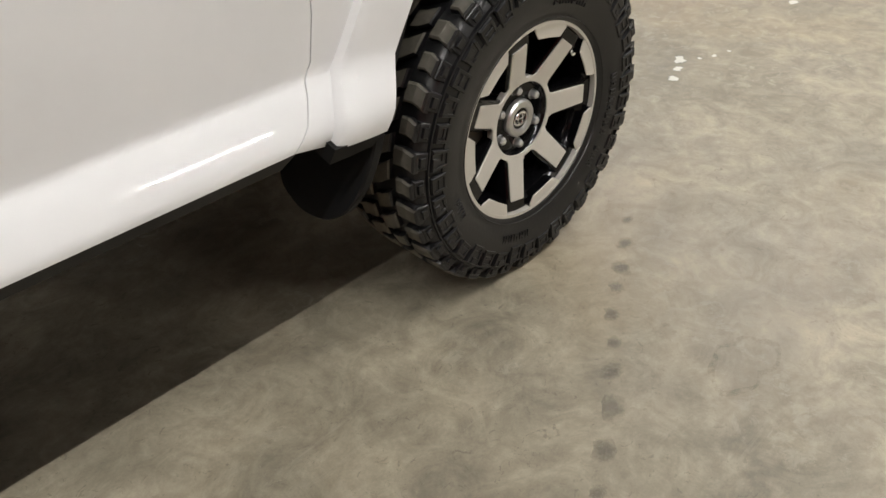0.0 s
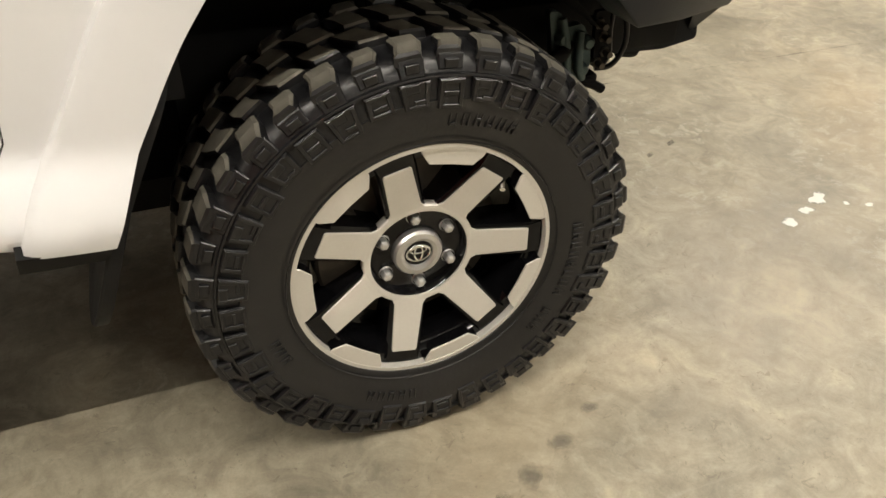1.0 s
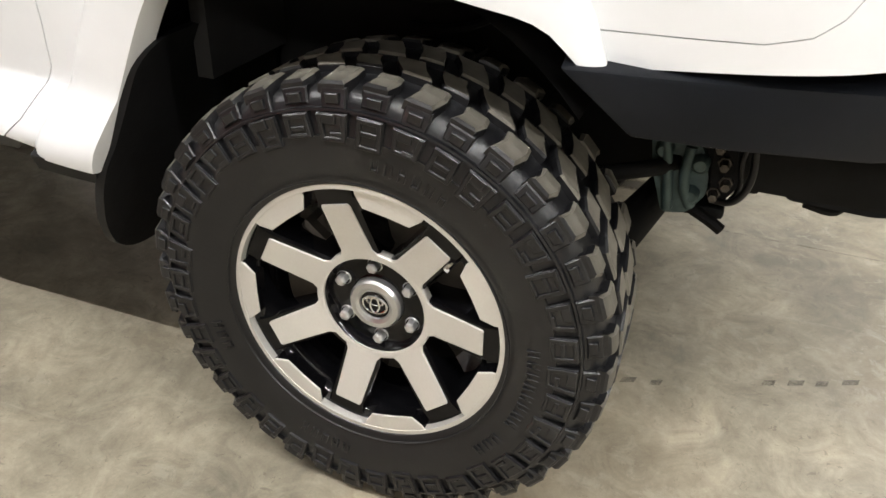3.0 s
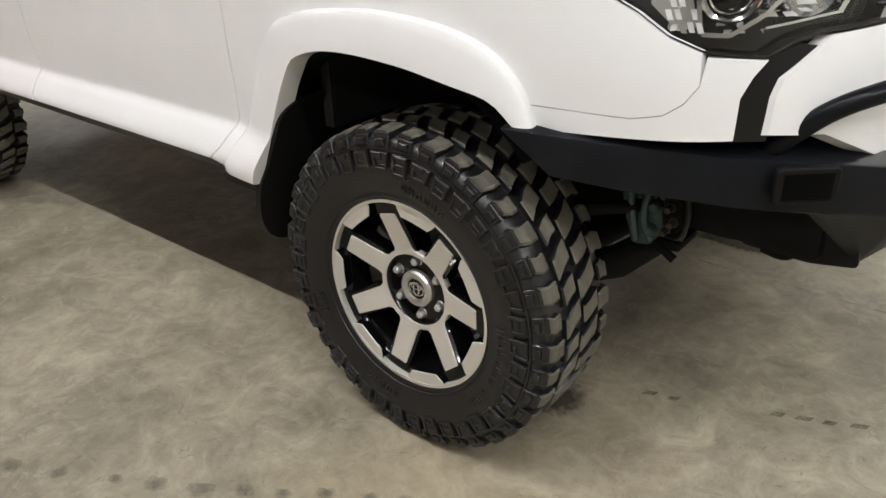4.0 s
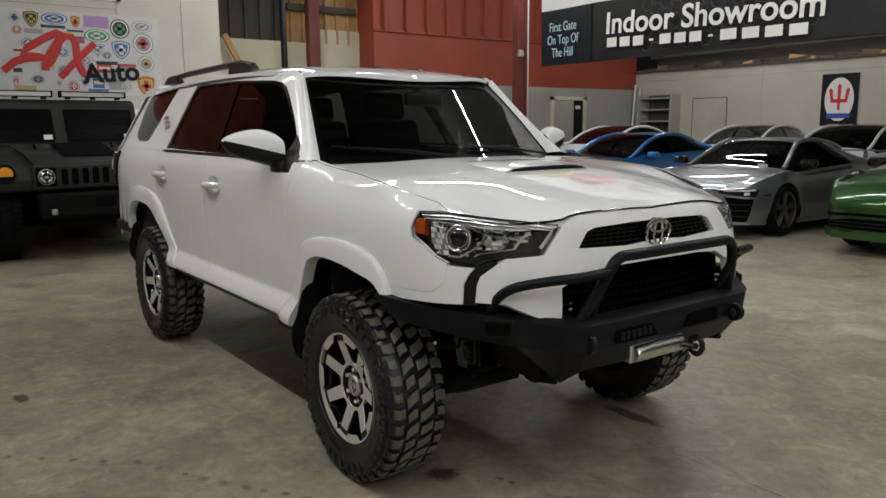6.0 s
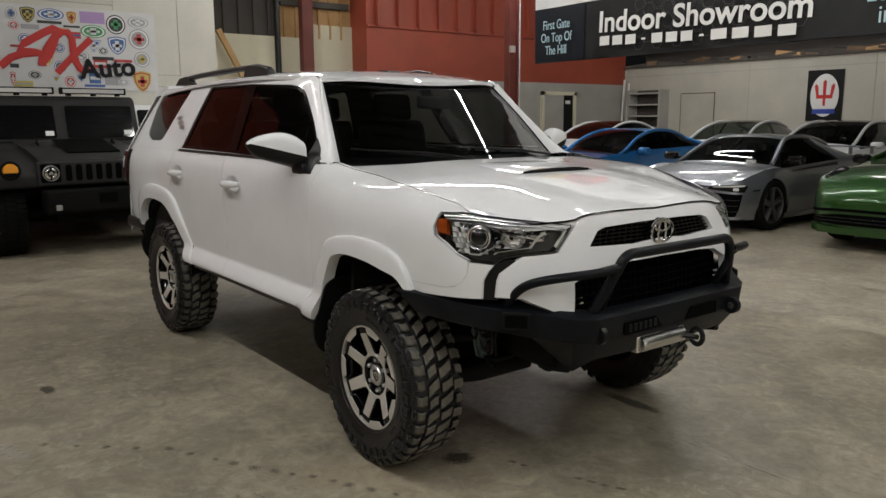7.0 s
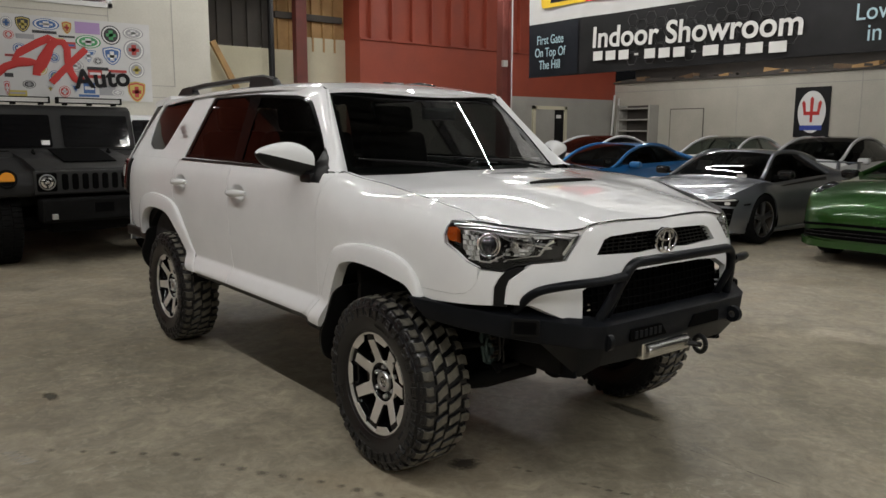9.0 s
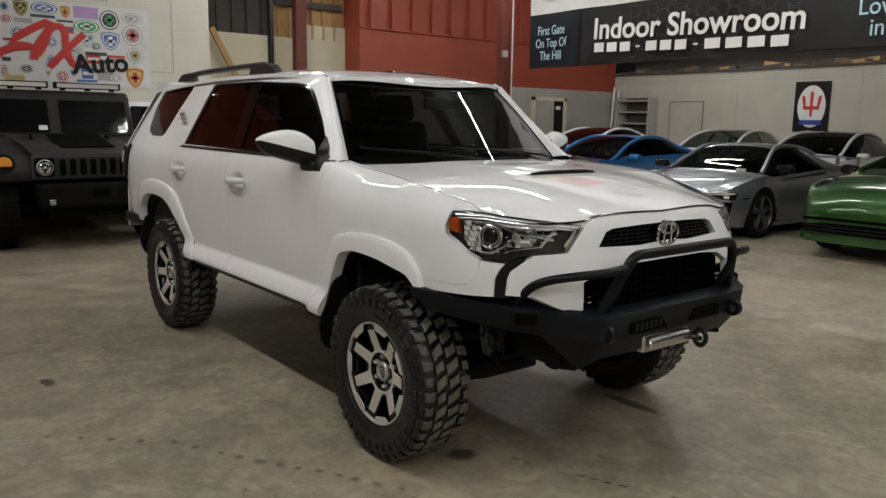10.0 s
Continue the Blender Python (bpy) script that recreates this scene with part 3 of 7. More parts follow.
# ---------------------------------------------------------------- surfaces of the white car
SECTION = [(0.50, 0.885), (0.565, 0.918), (0.592, 0.930), (0.607, 0.9355), (0.622, 0.933), (0.64, 0.9245), (0.660, 0.912), (0.676, 0.9005), (0.684, 0.8925), (0.691, 0.8865), (0.700, 0.8840), (0.712, 0.8850), (0.76, 0.890), (0.83, 0.896), (0.95, 0.903), (1.08, 0.910),
           (1.18, 0.907), (1.25, 0.897), (1.295, 0.880), (1.33, 0.862), (1.74, 0.655), (1.80, 0.60)]
FRONTSEC = [(0.50, 0.885), (0.80, 0.893), (0.95, 0.905), (1.06, 0.910), (1.12, 0.904), (1.165, 0.891), (1.205, 0.871), (1.24, 0.849), (1.27, 0.826), (1.30, 0.796), (1.33, 0.755)]
OUTLINE = [(-3.95, 0.80), (-3.86, 0.845), (-3.7, 0.875), (-3.4, 0.893), (-3.0, 0.903), (-2.2, 0.910), (-1.0, 0.910), (0.0, 0.908), (0.2, 0.897), (0.38, 0.852),
           (0.52, 0.782), (0.645, 0.68), (0.745, 0.56), (0.81, 0.43), (0.845, 0.28), (0.86, 0.14), (0.865, 0.0)]
# the nose itself is squarer than the line along which s is counted
SQUARE = [*OUTLINE[:9], (0.395, 0.866), (0.556, 0.813), (0.687, 0.716), (0.775, 0.586), (0.815, 0.434), (0.828, 0.28), (0.840, 0.14), (0.845, 0.0)]
_run = [0.0]
for _a, _b in zip(OUTLINE, OUTLINE[1:]):
    _run.append(_run[-1] + math.hypot(_b[0] - _a[0], _b[1] - _a[1]))
_zero = _run[7]
OUT_X = [(r - _zero, p[0]) for r, p in zip(_run, SQUARE)]
OUT_Y = [(r - _zero, p[1]) for r, p in zip(_run, SQUARE)]
S_END = OUT_X[-1][0]
NOSE = [(0.6, 0.03), (0.8, 0.035), (0.95, 0.02), (1.06, 0.0), (1.12, -0.012), (1.17, -0.04), (1.22, -0.09)]
FENDER = [(0.85, 1.01), (0.95, 1.012), (1.06, 1.0), (1.12, 0.985), (1.17, 0.955), (1.22, 0.90), (1.3, 0.8)]


def skin(s, z, out=0.0):
    """A point of the right-hand skin: s runs along the car's outline (equal to x beside the doors) round the corner to the middle of the nose, z up."""
    x, y = interp(s, OUT_X), interp(s, OUT_Y)
    nose = min(1.0, max(0.0, (s - 0.12) / 0.45))
    nose = nose * nose * (3 - 2 * nose)
    side = interp(z, SECTION) / 0.91
    fr = min(1.0, max(0.0, (s + 0.55) / 0.35))
    side = side * (1 - fr) + interp(z, FRONTSEC) / 0.91 * fr
    k = side * (1 - nose) + interp(z, FENDER) * nose
    x += interp(z, NOSE) * nose
    # the tail leans forward towards the roof
    if s < -3.2 and z > 1.3:
        x += (z - 1.3) * 0.55 * min(1, (-3.2 - s) / 0.6)
    # the front of the cabin draws in towards the windscreen
    if -1.1 < s < -0.2 and z > 1.31:
        a, b, c = min(1.0, (s + 1.1) / 0.4), min(1.0, (z - 1.31) / 0.08), min(1.0, (-0.2 - s) / 0.2)
        k -= 0.042 * a * a * (3 - 2 * a) * b * c / y
    e = 0.01
    if out:
        dx, dy = interp(s + e, OUT_X) - interp(s - e, OUT_X), interp(s + e, OUT_Y) - interp(s - e, OUT_Y)
        ln = math.hypot(dx, dy) or 1
        return (x - dy / ln * out, -(y * k + dx / ln * out), z)
    return (x, -y * k, z)


def hood_z(x, y):
    """Height of the bonnet."""
    a = abs(y)
    base = interp(x, [(-0.5, 1.318), (-0.3, 1.309), (0.0, 1.288), (0.3, 1.256), (0.55, 1.213), (0.7, 1.18), (0.78, 1.157), (0.84, 1.135)])
    dome = 0.018 * math.exp(-((a - 0.0) / 0.42) ** 4)
    edge = -0.012 * max(0, (a - 0.45) / 0.4) ** 2
    def ease(t):
        t = min(1.0, max(0.0, t))
        return t * t * (3 - 2 * t)
    return base + dome + edge - 0.045 * ease((a - 0.35) / 0.4) * ease((x - 0.1) / 0.4)


def roof_z(x, y):
    a = abs(y)
    return interp(x, [(-3.75, 1.735), (-3.3, 1.79), (-2.6, 1.826), (-1.8, 1.832), (-1.2, 1.814), (-0.9, 1.772), (-0.82, 1.756), (-0.72, 1.715)]) - 0.022 * (a / 0.66) ** 2 - 0.03 * (a / 0.68) ** 8


def screen(u, y):
    """Windscreen: u 0 at its foot, 1 at its top."""
    bow = (y / 0.78) ** 2
    x0, z0, x1, z1 = -0.30 - 0.257 * bow, 1.306 + 0.01 * bow, -0.86 - 0.07 * bow, 1.774
    return (x0 + (x1 - x0) * u, y * (1 - 0.21 * u), z0 + (z1 - z0) * u + 0.012 * math.sin(math.pi * u) - 0.046 * u * (y / 0.78) ** 2)
# ---------------------------------------------------------------- the white car
suv = thing("off_road_car", "white lifted four-door off-road car with black steel bumper", "car")
wheel(suv, pose(0, -0.80, 0.398), 104.0)
wheel(suv, pose(0, 0.80, 0.398, 0, 0, 180), 76)
wheel(suv, pose(-2.79, -0.80, 0.398), 81)
wheel(suv, pose(-2.79, 0.80, 0.398, 0, 0, 180), 60)


def both(name, make, material, label="", smooth=40.0, parent=None):
    """A part of the right-hand side and its mirror image."""
    a = part(name, make(), material, parent or suv, label, smooth)
    b = part(name, mirrored(make()), material, parent or suv, label, smooth)
    return a, b


def panel(poly, out=0.0, step=0.03, thick=0.02, holes=(), fn=None):
    fn = fn or (lambda s, z: skin(s, z, out))
    cs, cz = sum(p[0] for p in poly) / len(poly), sum(p[1] for p in poly) / len(poly)
    p, q, r = Vector(fn(cs, cz)), Vector(fn(cs + 0.01, cz)), Vector(fn(cs, cz + 0.01))
    n = (q - p).cross(r - p).normalized()
    if n.y > 0 and abs(n.y) > 0.05:
        n = -n
    elif abs(n.y) <= 0.05 and n.x < 0:
        n = -n
    return sheet(poly, fn, step, thick, -n, holes)


# wheel openings and flares, as (s, z)
ARCH_F = [(-0.460, 0.575), (-0.408, 0.692), (-0.384, 0.737), (-0.347, 0.805), (-0.316, 0.855), (-0.27, 0.908), (-0.16, 0.936), (0.025, 0.93), (0.16, 0.906), (0.232, 0.888), (0.273, 0.848)]
FLARE_F = [(-0.578, 0.585), (-0.553, 0.645), (-0.507, 0.722), (-0.456, 0.815), (-0.402, 0.905), (-0.325, 0.985), (-0.12, 1.022), (0.08, 1.018), (0.21, 0.985), (0.275, 0.925), (0.302, 0.848)]
ARCH_R = [(-3.335, 0.735), (-3.32, 0.82), (-3.25, 0.90), (-3.10, 0.957), (-2.85, 0.966), (-2.66, 0.935), (-2.50, 0.83), (-2.39, 0.70), (-2.30, 0.592)]
FLARE_R = [(-3.455, 0.735), (-3.445, 0.87), (-3.37, 0.985), (-3.15, 1.062), (-2.83, 1.068), (-2.57, 1.02), (-2.42, 0.88), (-2.29, 0.725), (-2.17, 0.592)]
DOOR_GAP = [(-0.45, 1.318), (-0.50, 1.25), (-0.53, 1.15), (-0.54, 1.03), (-0.55, 0.90), (-0.552, 0.80), (-0.562, 0.72), (-0.59, 0.67), (-0.612, 0.635), (-0.65, 0.602)]
SILL, BELT, B_GAP = 0.602, 1.322, -1.63


def smooth_line(pts, n=40):
    """n points evenly along a smooth line through pts."""
    run = [0]
    for a, b in zip(pts, pts[1:]):
        run.append(run[-1] + math.hypot(b[0] - a[0], b[1] - a[1]))
    xs, ys = [(r, p[0]) for r, p in zip(run, pts)], [(r, p[1]) for r, p in zip(run, pts)]
    return [(interp(run[-1] * k / (n - 1), xs), interp(run[-1] * k / (n - 1), ys)) for k in range(n)]


FLARE_RISE = (0.0, 0.62, 0.74, 0.82, 0.88, 0.93, 0.97, 1.0, 1.0)


def flare(arch, outer, bulge=0.034, lip=0.055, fade=0.0):
    a, o = smooth_line(arch, 44), smooth_line(outer, 44)
    bm = bmesh.new()
    rows = []
    full = bulge
    for i, ((s0, z0), (s1, z1)) in enumerate(zip(a, o)):
        row = []
        bulge = full * (1 - fade * max(0.0, (i - 31) / 12))
        for k in range(9):
            t = (0, 0.045, 0.13, 0.26, 0.4, 0.55, 0.7, 0.85, 1)[k]
            h = bulge * FLARE_RISE[k]
            row.append(bm.verts.new(skin(s1 + (s0 - s1) * t, z1 + (z0 - z1) * t, h - 0.004 * (1 - t))))
        x, y, z = skin(s0, z0, bulge)
        row.append(bm.verts.new((x, y + 0.012, z - 0.004)))
        row.append(bm.verts.new((x, y + lip, z - 0.004)))
        rows.append(row)
    for p, q in zip(rows, rows[1:]):
        for k in range(len(p) - 1):
            bm.faces.new((p[k], p[k + 1], q[k + 1], q[k]))
    for row in (rows[0], rows[-1]):
        try:
            bm.faces.new(row)
        except ValueError:
            pass
    return bm


both("wheel_arch_flare", lambda: flare(ARCH_F, FLARE_F), WHITE, "white painted wheel-arch flare", 50)
both("wheel_arch_flare", lambda: flare(ARCH_R, FLARE_R, fade=0.8), WHITE, "white painted wheel-arch flare", 50)

# fender, corner of the bumper cover, doors, rear quarter
GAP_HOOD = [(-0.40, 1.326), (-0.222, 1.300), (-0.04, 1.286), (0.14, 1.266), (0.30, 1.243), (0.436, 1.217), (0.53, 1.197), (0.56, 1.176)]
HEAD_BACK = [(0.437, 1.170), (0.421, 1.145), (0.409, 1.112), (0.416, 1.079), (0.461, 1.053), (0.504, 1.018), (0.554, 0.995), (0.654, 0.986)]
SEAM = [(0.243, 0.886), (0.28, 0.885), (0.33, 0.885), (0.45, 0.884), (0.496, 0.894), (0.526, 0.915), (0.55, 0.945), (0.562, 0.99)]
inset = 0.0008
fender = smooth_line(GAP_HOOD, 24) + HEAD_BACK[:-1] + [(p[0], p[1] + inset) for p in reversed(SEAM[:-1])] + [p for p in reversed(smooth_line(ARCH_F, 40)) if p[1] > 0.893 or p[0] < 0] + [(-0.575, 0.585), (-0.65 + 0.004, 0.602)] + [(p[0] + 0.0026, p[1]) for p in reversed(DOOR_GAP[:-1])]
both("front_fender", lambda: panel(fender, 0, (0.03, 0.015)), WHITE)
corner = [(p[0], p[1] - inset) for p in SEAM] + [(0.654, 0.984), (0.631, 0.959), (0.611, 0.925), (0.601, 0.856), (0.328, 0.843), (0.278, 0.842)]
both("bumper_cover_corner", lambda: panel(corner, 0, 0.025), WHITE)
f_door = list(DOOR_GAP) + [(B_GAP + 0.003, SILL), (B_GAP + 0.003, BELT)]
HANDLES = ((-1.475, 1.160), (-2.44, 1.177))


def door_skin(s, z):
    """The flank with the hollow behind each handle pressed in."""
    hollow = 0.0
    for s0, z0 in HANDLES:
        q = math.hypot((s - s0) / 0.098, (z - z0 + 0.004) / 0.056)
        hollow = max(hollow, 0.024 * max(0.0, 1 - q ** 3))
    return skin(s, z, -hollow) if hollow else skin(s, z)


both("front_door", lambda: panel(f_door, 0, (0.022, 0.008), fn=door_skin), WHITE)
r_door = [(B_GAP - 0.003, SILL), (B_GAP - 0.003, BELT), (-2.56, BELT + 0.008), (-2.60, 1.10), (-2.56, 1.0)] + [(x + 0.012, z) for x, z in smooth_line(FLARE_R, 40)[26:]]
both("rear_door", lambda: panel(r_door, 0, (0.022, 0.008), fn=door_skin), WHITE)
quarter = [(-2.566, BELT + 0.008), (-2.606, 1.10), (-2.56, 1.0)] + smooth_line(ARCH_R, 40)[24:2:-1] + [(-3.34, 0.735), (-3.62, 0.745), (-3.86, 0.80), (-3.93, 1.0), (-3.93, 1.15), (-3.85, 1.33)]
both("rear_quarter", lambda: panel(quarter, 0, 0.03), WHITE)

# window frame side of the cabin
WINDOW = [(-0.585, 1.352), (-0.765, 1.512), (-0.905, 1.635), (-0.965, 1.682), (-1.04, 1.708), (-1.16, 1.722), (-1.72, 1.748), (-2.38, 1.752), (-2.41, 1.742), (-2.485, 1.345), (-1.45, 1.336), (-0.75, 1.333)]
QUARTER_W = rounded([(-2.77, 1.752), (-2.965, 1.385), (-3.24, 1.385), (-3.42, 1.43), (-3.56, 1.60), (-3.62, 1.735)], 0.05)
PILLAR_EDGE = smooth_line([(-0.50, 1.332), (-0.648, 1.465), (-0.788, 1.60), (-0.872, 1.695), (-0.915, 1.745)], 22)
cab = PILLAR_EDGE + [(-0.95, 1.762), (-1.2, 1.772), (-3.72, 1.772), (-3.80, 1.55), (-3.85, 1.3305), (-2.566, BELT + 0.0085), (-0.45, BELT + 0.004)]
CAB_FRONT = [(z, s) for s, z in PILLAR_EDGE]


def cab_skin(s, z):
    """The cabin's side, its front edge rolled in towards the windscreen."""
    x, y, z = skin(s, z)
    roll = max(0.0, 1 - (interp(z, CAB_FRONT) - s) / 0.045) if s > -1.1 else 0.0
    return (x, y + 0.012 * min(1.0, roll) ** 2, z)


both("cabin_side", lambda: panel(cab, 0, (0.013, 0.014), 0.015, (WINDOW, QUARTER_W), cab_skin), WHITE)
both("window_trim", lambda: panel([(s * 1.0, z) for s, z in WINDOW], -0.006, 0.06, 0.0, ([(-0.635, 1.372), (-0.79, 1.505), (-0.93, 1.622), (-1.0, 1.675), (-1.06, 1.69), (-1.16, 1.702), (-1.64, 1.726), (-1.535, 1.352), (-0.75, 1.350)], [(-1.80, 1.734), (-2.36, 1.738), (-2.435, 1.362), (-1.66, 1.356)])), FILM, "satin black window surround")
both("front_side_window", lambda: panel([(-0.61, 1.36), (-0.78, 1.51), (-0.945, 1.65), (-1.06, 1.70), (-1.66, 1.732), (-1.55, 1.345)], -0.012, 0.08, 0), SIDEGLASS, "dark tinted side glass")
both("rear_side_window", lambda: panel([(-1.78, 1.74), (-2.37, 1.744), (-2.45, 1.355), (-1.64, 1.35)], -0.012, 0.08, 0), SIDEGLASS, "dark tinted side glass")
both("quarter_window", lambda: panel(QUARTER_W, -0.006, 0.08, 0), SIDEGLASS, "dark tinted side glass")
both("belt_moulding", lambda: panel([(-0.50, 1.318), (-0.52, 1.333), (-2.49, 1.340), (-2.50, 1.326)], 0.006, 0.08, 0.012), TRIM)

# roof, bonnet, windscreen
def roof_fn(x, y):
    return (x, y, roof_z(x, y))


roof_poly = [(-0.765 - 0.165 * (y / 0.62) ** 2, y) for y in [-0.62 + 1.24 * k / 16 for k in range(17)]]
roof_poly = roof_poly + [(-1.2, 0.655), (-3.3, 0.665), (-3.62, 0.61), (-3.66, 0.0), (-3.62, -0.61), (-3.3, -0.665), (-1.2, -0.655)]
part("roof_panel", sheet(roof_poly, roof_fn, 0.06, 0.02, Vector((0, 0, -1))), WHITE, suv, "", 40)
part("rear_spoiler", prism([(-3.45, 1.80), (-3.78, 1.765), (-3.83, 1.74), (-3.80, 1.72), (-3.45, 1.74)], -0.60, 0.60, "y", 0.01, 2), WHITE, suv, "", 40)

hood_edge = [skin(s, z)[:2] for s, z in smooth_line(GAP_HOOD, 16)]
front_edge = [skin(s, z)[:2] for s, z in ((0.60, 1.172), (0.70, 1.162), (0.82, 1.148), (0.93, 1.136), (0.972, 1.132), (1.0, 1.15), (1.05, 1.16), (1.15, 1.163), (1.3, 1.165))]
half = [(x, y + 0.004) for x, y in hood_edge] + front_edge
hood_poly = half + [(0.812, 0.0)] + [(x, -y) for x, y in reversed(half)] + [(-0.31, 0.5), (-0.255, 0.25), (-0.235, 0.0), (-0.255, -0.25), (-0.31, -0.5)]


def hood_fn(x, y):
    return (x, y, hood_z(x, y))


part("bonnet", sheet(hood_poly, hood_fn, 0.035, 0.03, Vector((0, 0, -1))), WHITE, suv, "white bonnet with a raised scoop", 40)


for side in (1, -1):
    line = [(x + 0.002, side * y, hood_z(x, y) - 0.004) for x, y in front_edge[:]] + [(0.814, 0.0, hood_z(0.814, 0) - 0.004)]
    part("bonnet_gap", tube(line, 0.0045, 6), FILM, suv, "dark shut line")
    part("bonnet_gap", tube([(p[0], side * p[1], p[2] - 0.001) for p in (skin(s, z) for s, z in smooth_line(GAP_HOOD, 20))], 0.0018, 6), FILM, suv, "dark shut line")


def scoop_fn(u, v):
    # u along the car, v across, both -1..1
    x, y = 0.06 + 0.19 * u, 0.26 * v
    rise = 0.021 * (1 - v**4) * max(0.0, 1 - ((1 - (u + 1) / 2) ** 2.2)) * (1 if u < 0.97 else 0)
    return (x, y, hood_z(x, y) + rise - 0.003)


part("hood_scoop", sheet([(-1, -1), (0.96, -1), (0.96, 1), (-1, 1)], scoop_fn, 0.1, 0.0), WHITE, suv, "", 40)
slot = prism([(-0.216, 0.0), (0.216, 0.0), (0.21, 0.010), (0.0, 0.012), (-0.21, 0.010)], 0, 0.006, "x")
part("scoop_slot", moved(slot, pose(0.243, 0, hood_z(0.25, 0) + 0.001)), TRIM, suv)

def screen_top(drop):
    """Upper edge of the glass, rising towards its corners under the roof."""
    return [(0.935 + 0.05 * (y / 0.75) ** 2 - drop, y) for y in [0.75 - 0.15 * k for k in range(11)]]


SCREEN_EDGE = [(0.0, -0.728), (0.0, 0.728)] + screen_top(0)
part("windscreen", sheet(SCREEN_EDGE, screen, (0.08, 0.08), 0), SCREENGLASS, suv, "raked clear windscreen", 40)


def screen_in(u, y):
    x, yy, z = screen(u, y)
    return (x - 0.004, yy, z - 0.004)


part("windscreen_surround", sheet([(-0.06, -0.74), (-0.06, 0.74)] + [(u, y * 0.99) for u, y in screen_top(-0.005)], screen_in, (0.08, 0.08), 0, None, ([(0.07, -0.70), (0.07, 0.70)] + [(u, y * 0.975) for u, y in screen_top(0.045)],)), TRIM, suv, "black windscreen frit", 40)
def pillar_skin():
    """White strip between the side of the cabin and the edge of the windscreen."""
    bm = bmesh.new()
    rows = []
    for s, z in [(-0.455, 1.312), *PILLAR_EDGE]:
        p, q = Vector(cab_skin(s, z)), Vector(screen(max(0.0, (z - 1.318) / 0.447), -0.728 - 0.024 * max(0.0, (z - 1.318) / 0.447))) + Vector((0.003, 0, 0.004))
        rows.append([bm.verts.new(p.lerp(q, t) + Vector((0.016, -0.010, 0.011)) * math.sin(math.pi * t)) for t in (0, 0.1, 0.2, 0.3, 0.4, 0.5, 0.6, 0.7, 0.8, 0.9, 1)])
    for a, b in zip(rows, rows[1:]):
        for k in range(10):
            bm.faces.new((a[k], a[k + 1], b[k + 1], b[k]))
    return bm


both("windscreen_pillar", pillar_skin, WHITE, "", 60)
part("cowl", sheet([(-0.36, -0.78), (-0.36, 0.78), (0.04, 0.76), (0.04, -0.76)], lambda u, y: (screen(u, y)[0] + 0.01, screen(0, y)[1], screen(0, y)[2] - 0.01 + 0.08 * min(0, u)), (0.06, 0.1), 0), TRIM, suv, "", 40)
for y0, y1 in ((0.62, 0.02), (-0.02, -0.60)):
    a, b = Vector(screen(-0.02, y0)) + Vector((0.02, 0, 0.02)), Vector(screen(0.09, y1)) + Vector((0.02, 0, 0.022))
    part("wiper", join(tube([a, a.lerp(b, 0.5) + Vector((0, 0, 0.012)), b], 0.007, 6), tube([a.lerp(b, 0.35), b + (b - a) * 0.15], 0.005, 6)), TRIM, suv)

# sills and chassis
both("sill", lambda: panel([(-0.62, SILL - 0.001), (-0.66, 0.565), (-2.20, 0.565), (-2.15, SILL - 0.001)], -0.014, 0.08, 0.10), TRIM, "black sill strip")
both("chassis_rail", lambda: box(-3.7, 0.75, -0.52, -0.42, 0.55, 0.68, 0.01), CHASSIS)
part("underbody", box(-3.75, -0.55, -0.80, 0.80, 0.66, 0.70), CHASSIS, suv)
part("fuel_tank", box(-2.3, -1.2, -0.1, 0.42, 0.50, 0.66, 0.03), CHASSIS, suv)
part("gearbox", box(-1.1, 0.1, -0.18, 0.18, 0.5, 0.72, 0.05), CHASSIS, suv)
part("exhaust", tube([(-0.4, 0.3, 0.55), (-1.2, 0.3, 0.52), (-2.4, -0.3, 0.56), (-3.2, -0.45, 0.58), (-3.8, -0.5, 0.55)], 0.035, 10, 2), CHASSIS, suv)
part("rear_axle", join(tube([(-2.79, -0.7, 0.4), (-2.79, 0.7, 0.4)], 0.045, 12), moved(lathe([(-0.12, 0.05), (-0.1, 0.12), (0, 0.15), (0.1, 0.12), (0.12, 0.05)], 20, "x"), pose(-2.79, 0.05, 0.4))), CHASSIS, suv)


# inner wheel arches
def liner(cx, r, z0, y0=-0.35, y1=-0.885, a0=-8, a1=188):
    bm = bmesh.new()
    rows = []
    for k in range(25):
        t = radians(a0 + (a1 - a0) * k / 24)
        x, z = cx + r * math.cos(t), z0 + (r * 1.02) * math.sin(t)
        rows.append([bm.verts.new((x, y0, z)), bm.verts.new((x, (y0 + y1) / 2, z)), bm.verts.new((x, y1, z))])
    mid = bm.verts.new((cx, y0, z0))
    for p, q in zip(rows, rows[1:]):
        bm.faces.new((p[0], p[1], q[1], q[0]))
        bm.faces.new((p[1], p[2], q[2], q[1]))
        bm.faces.new((p[0], q[0], mid))
    return bm


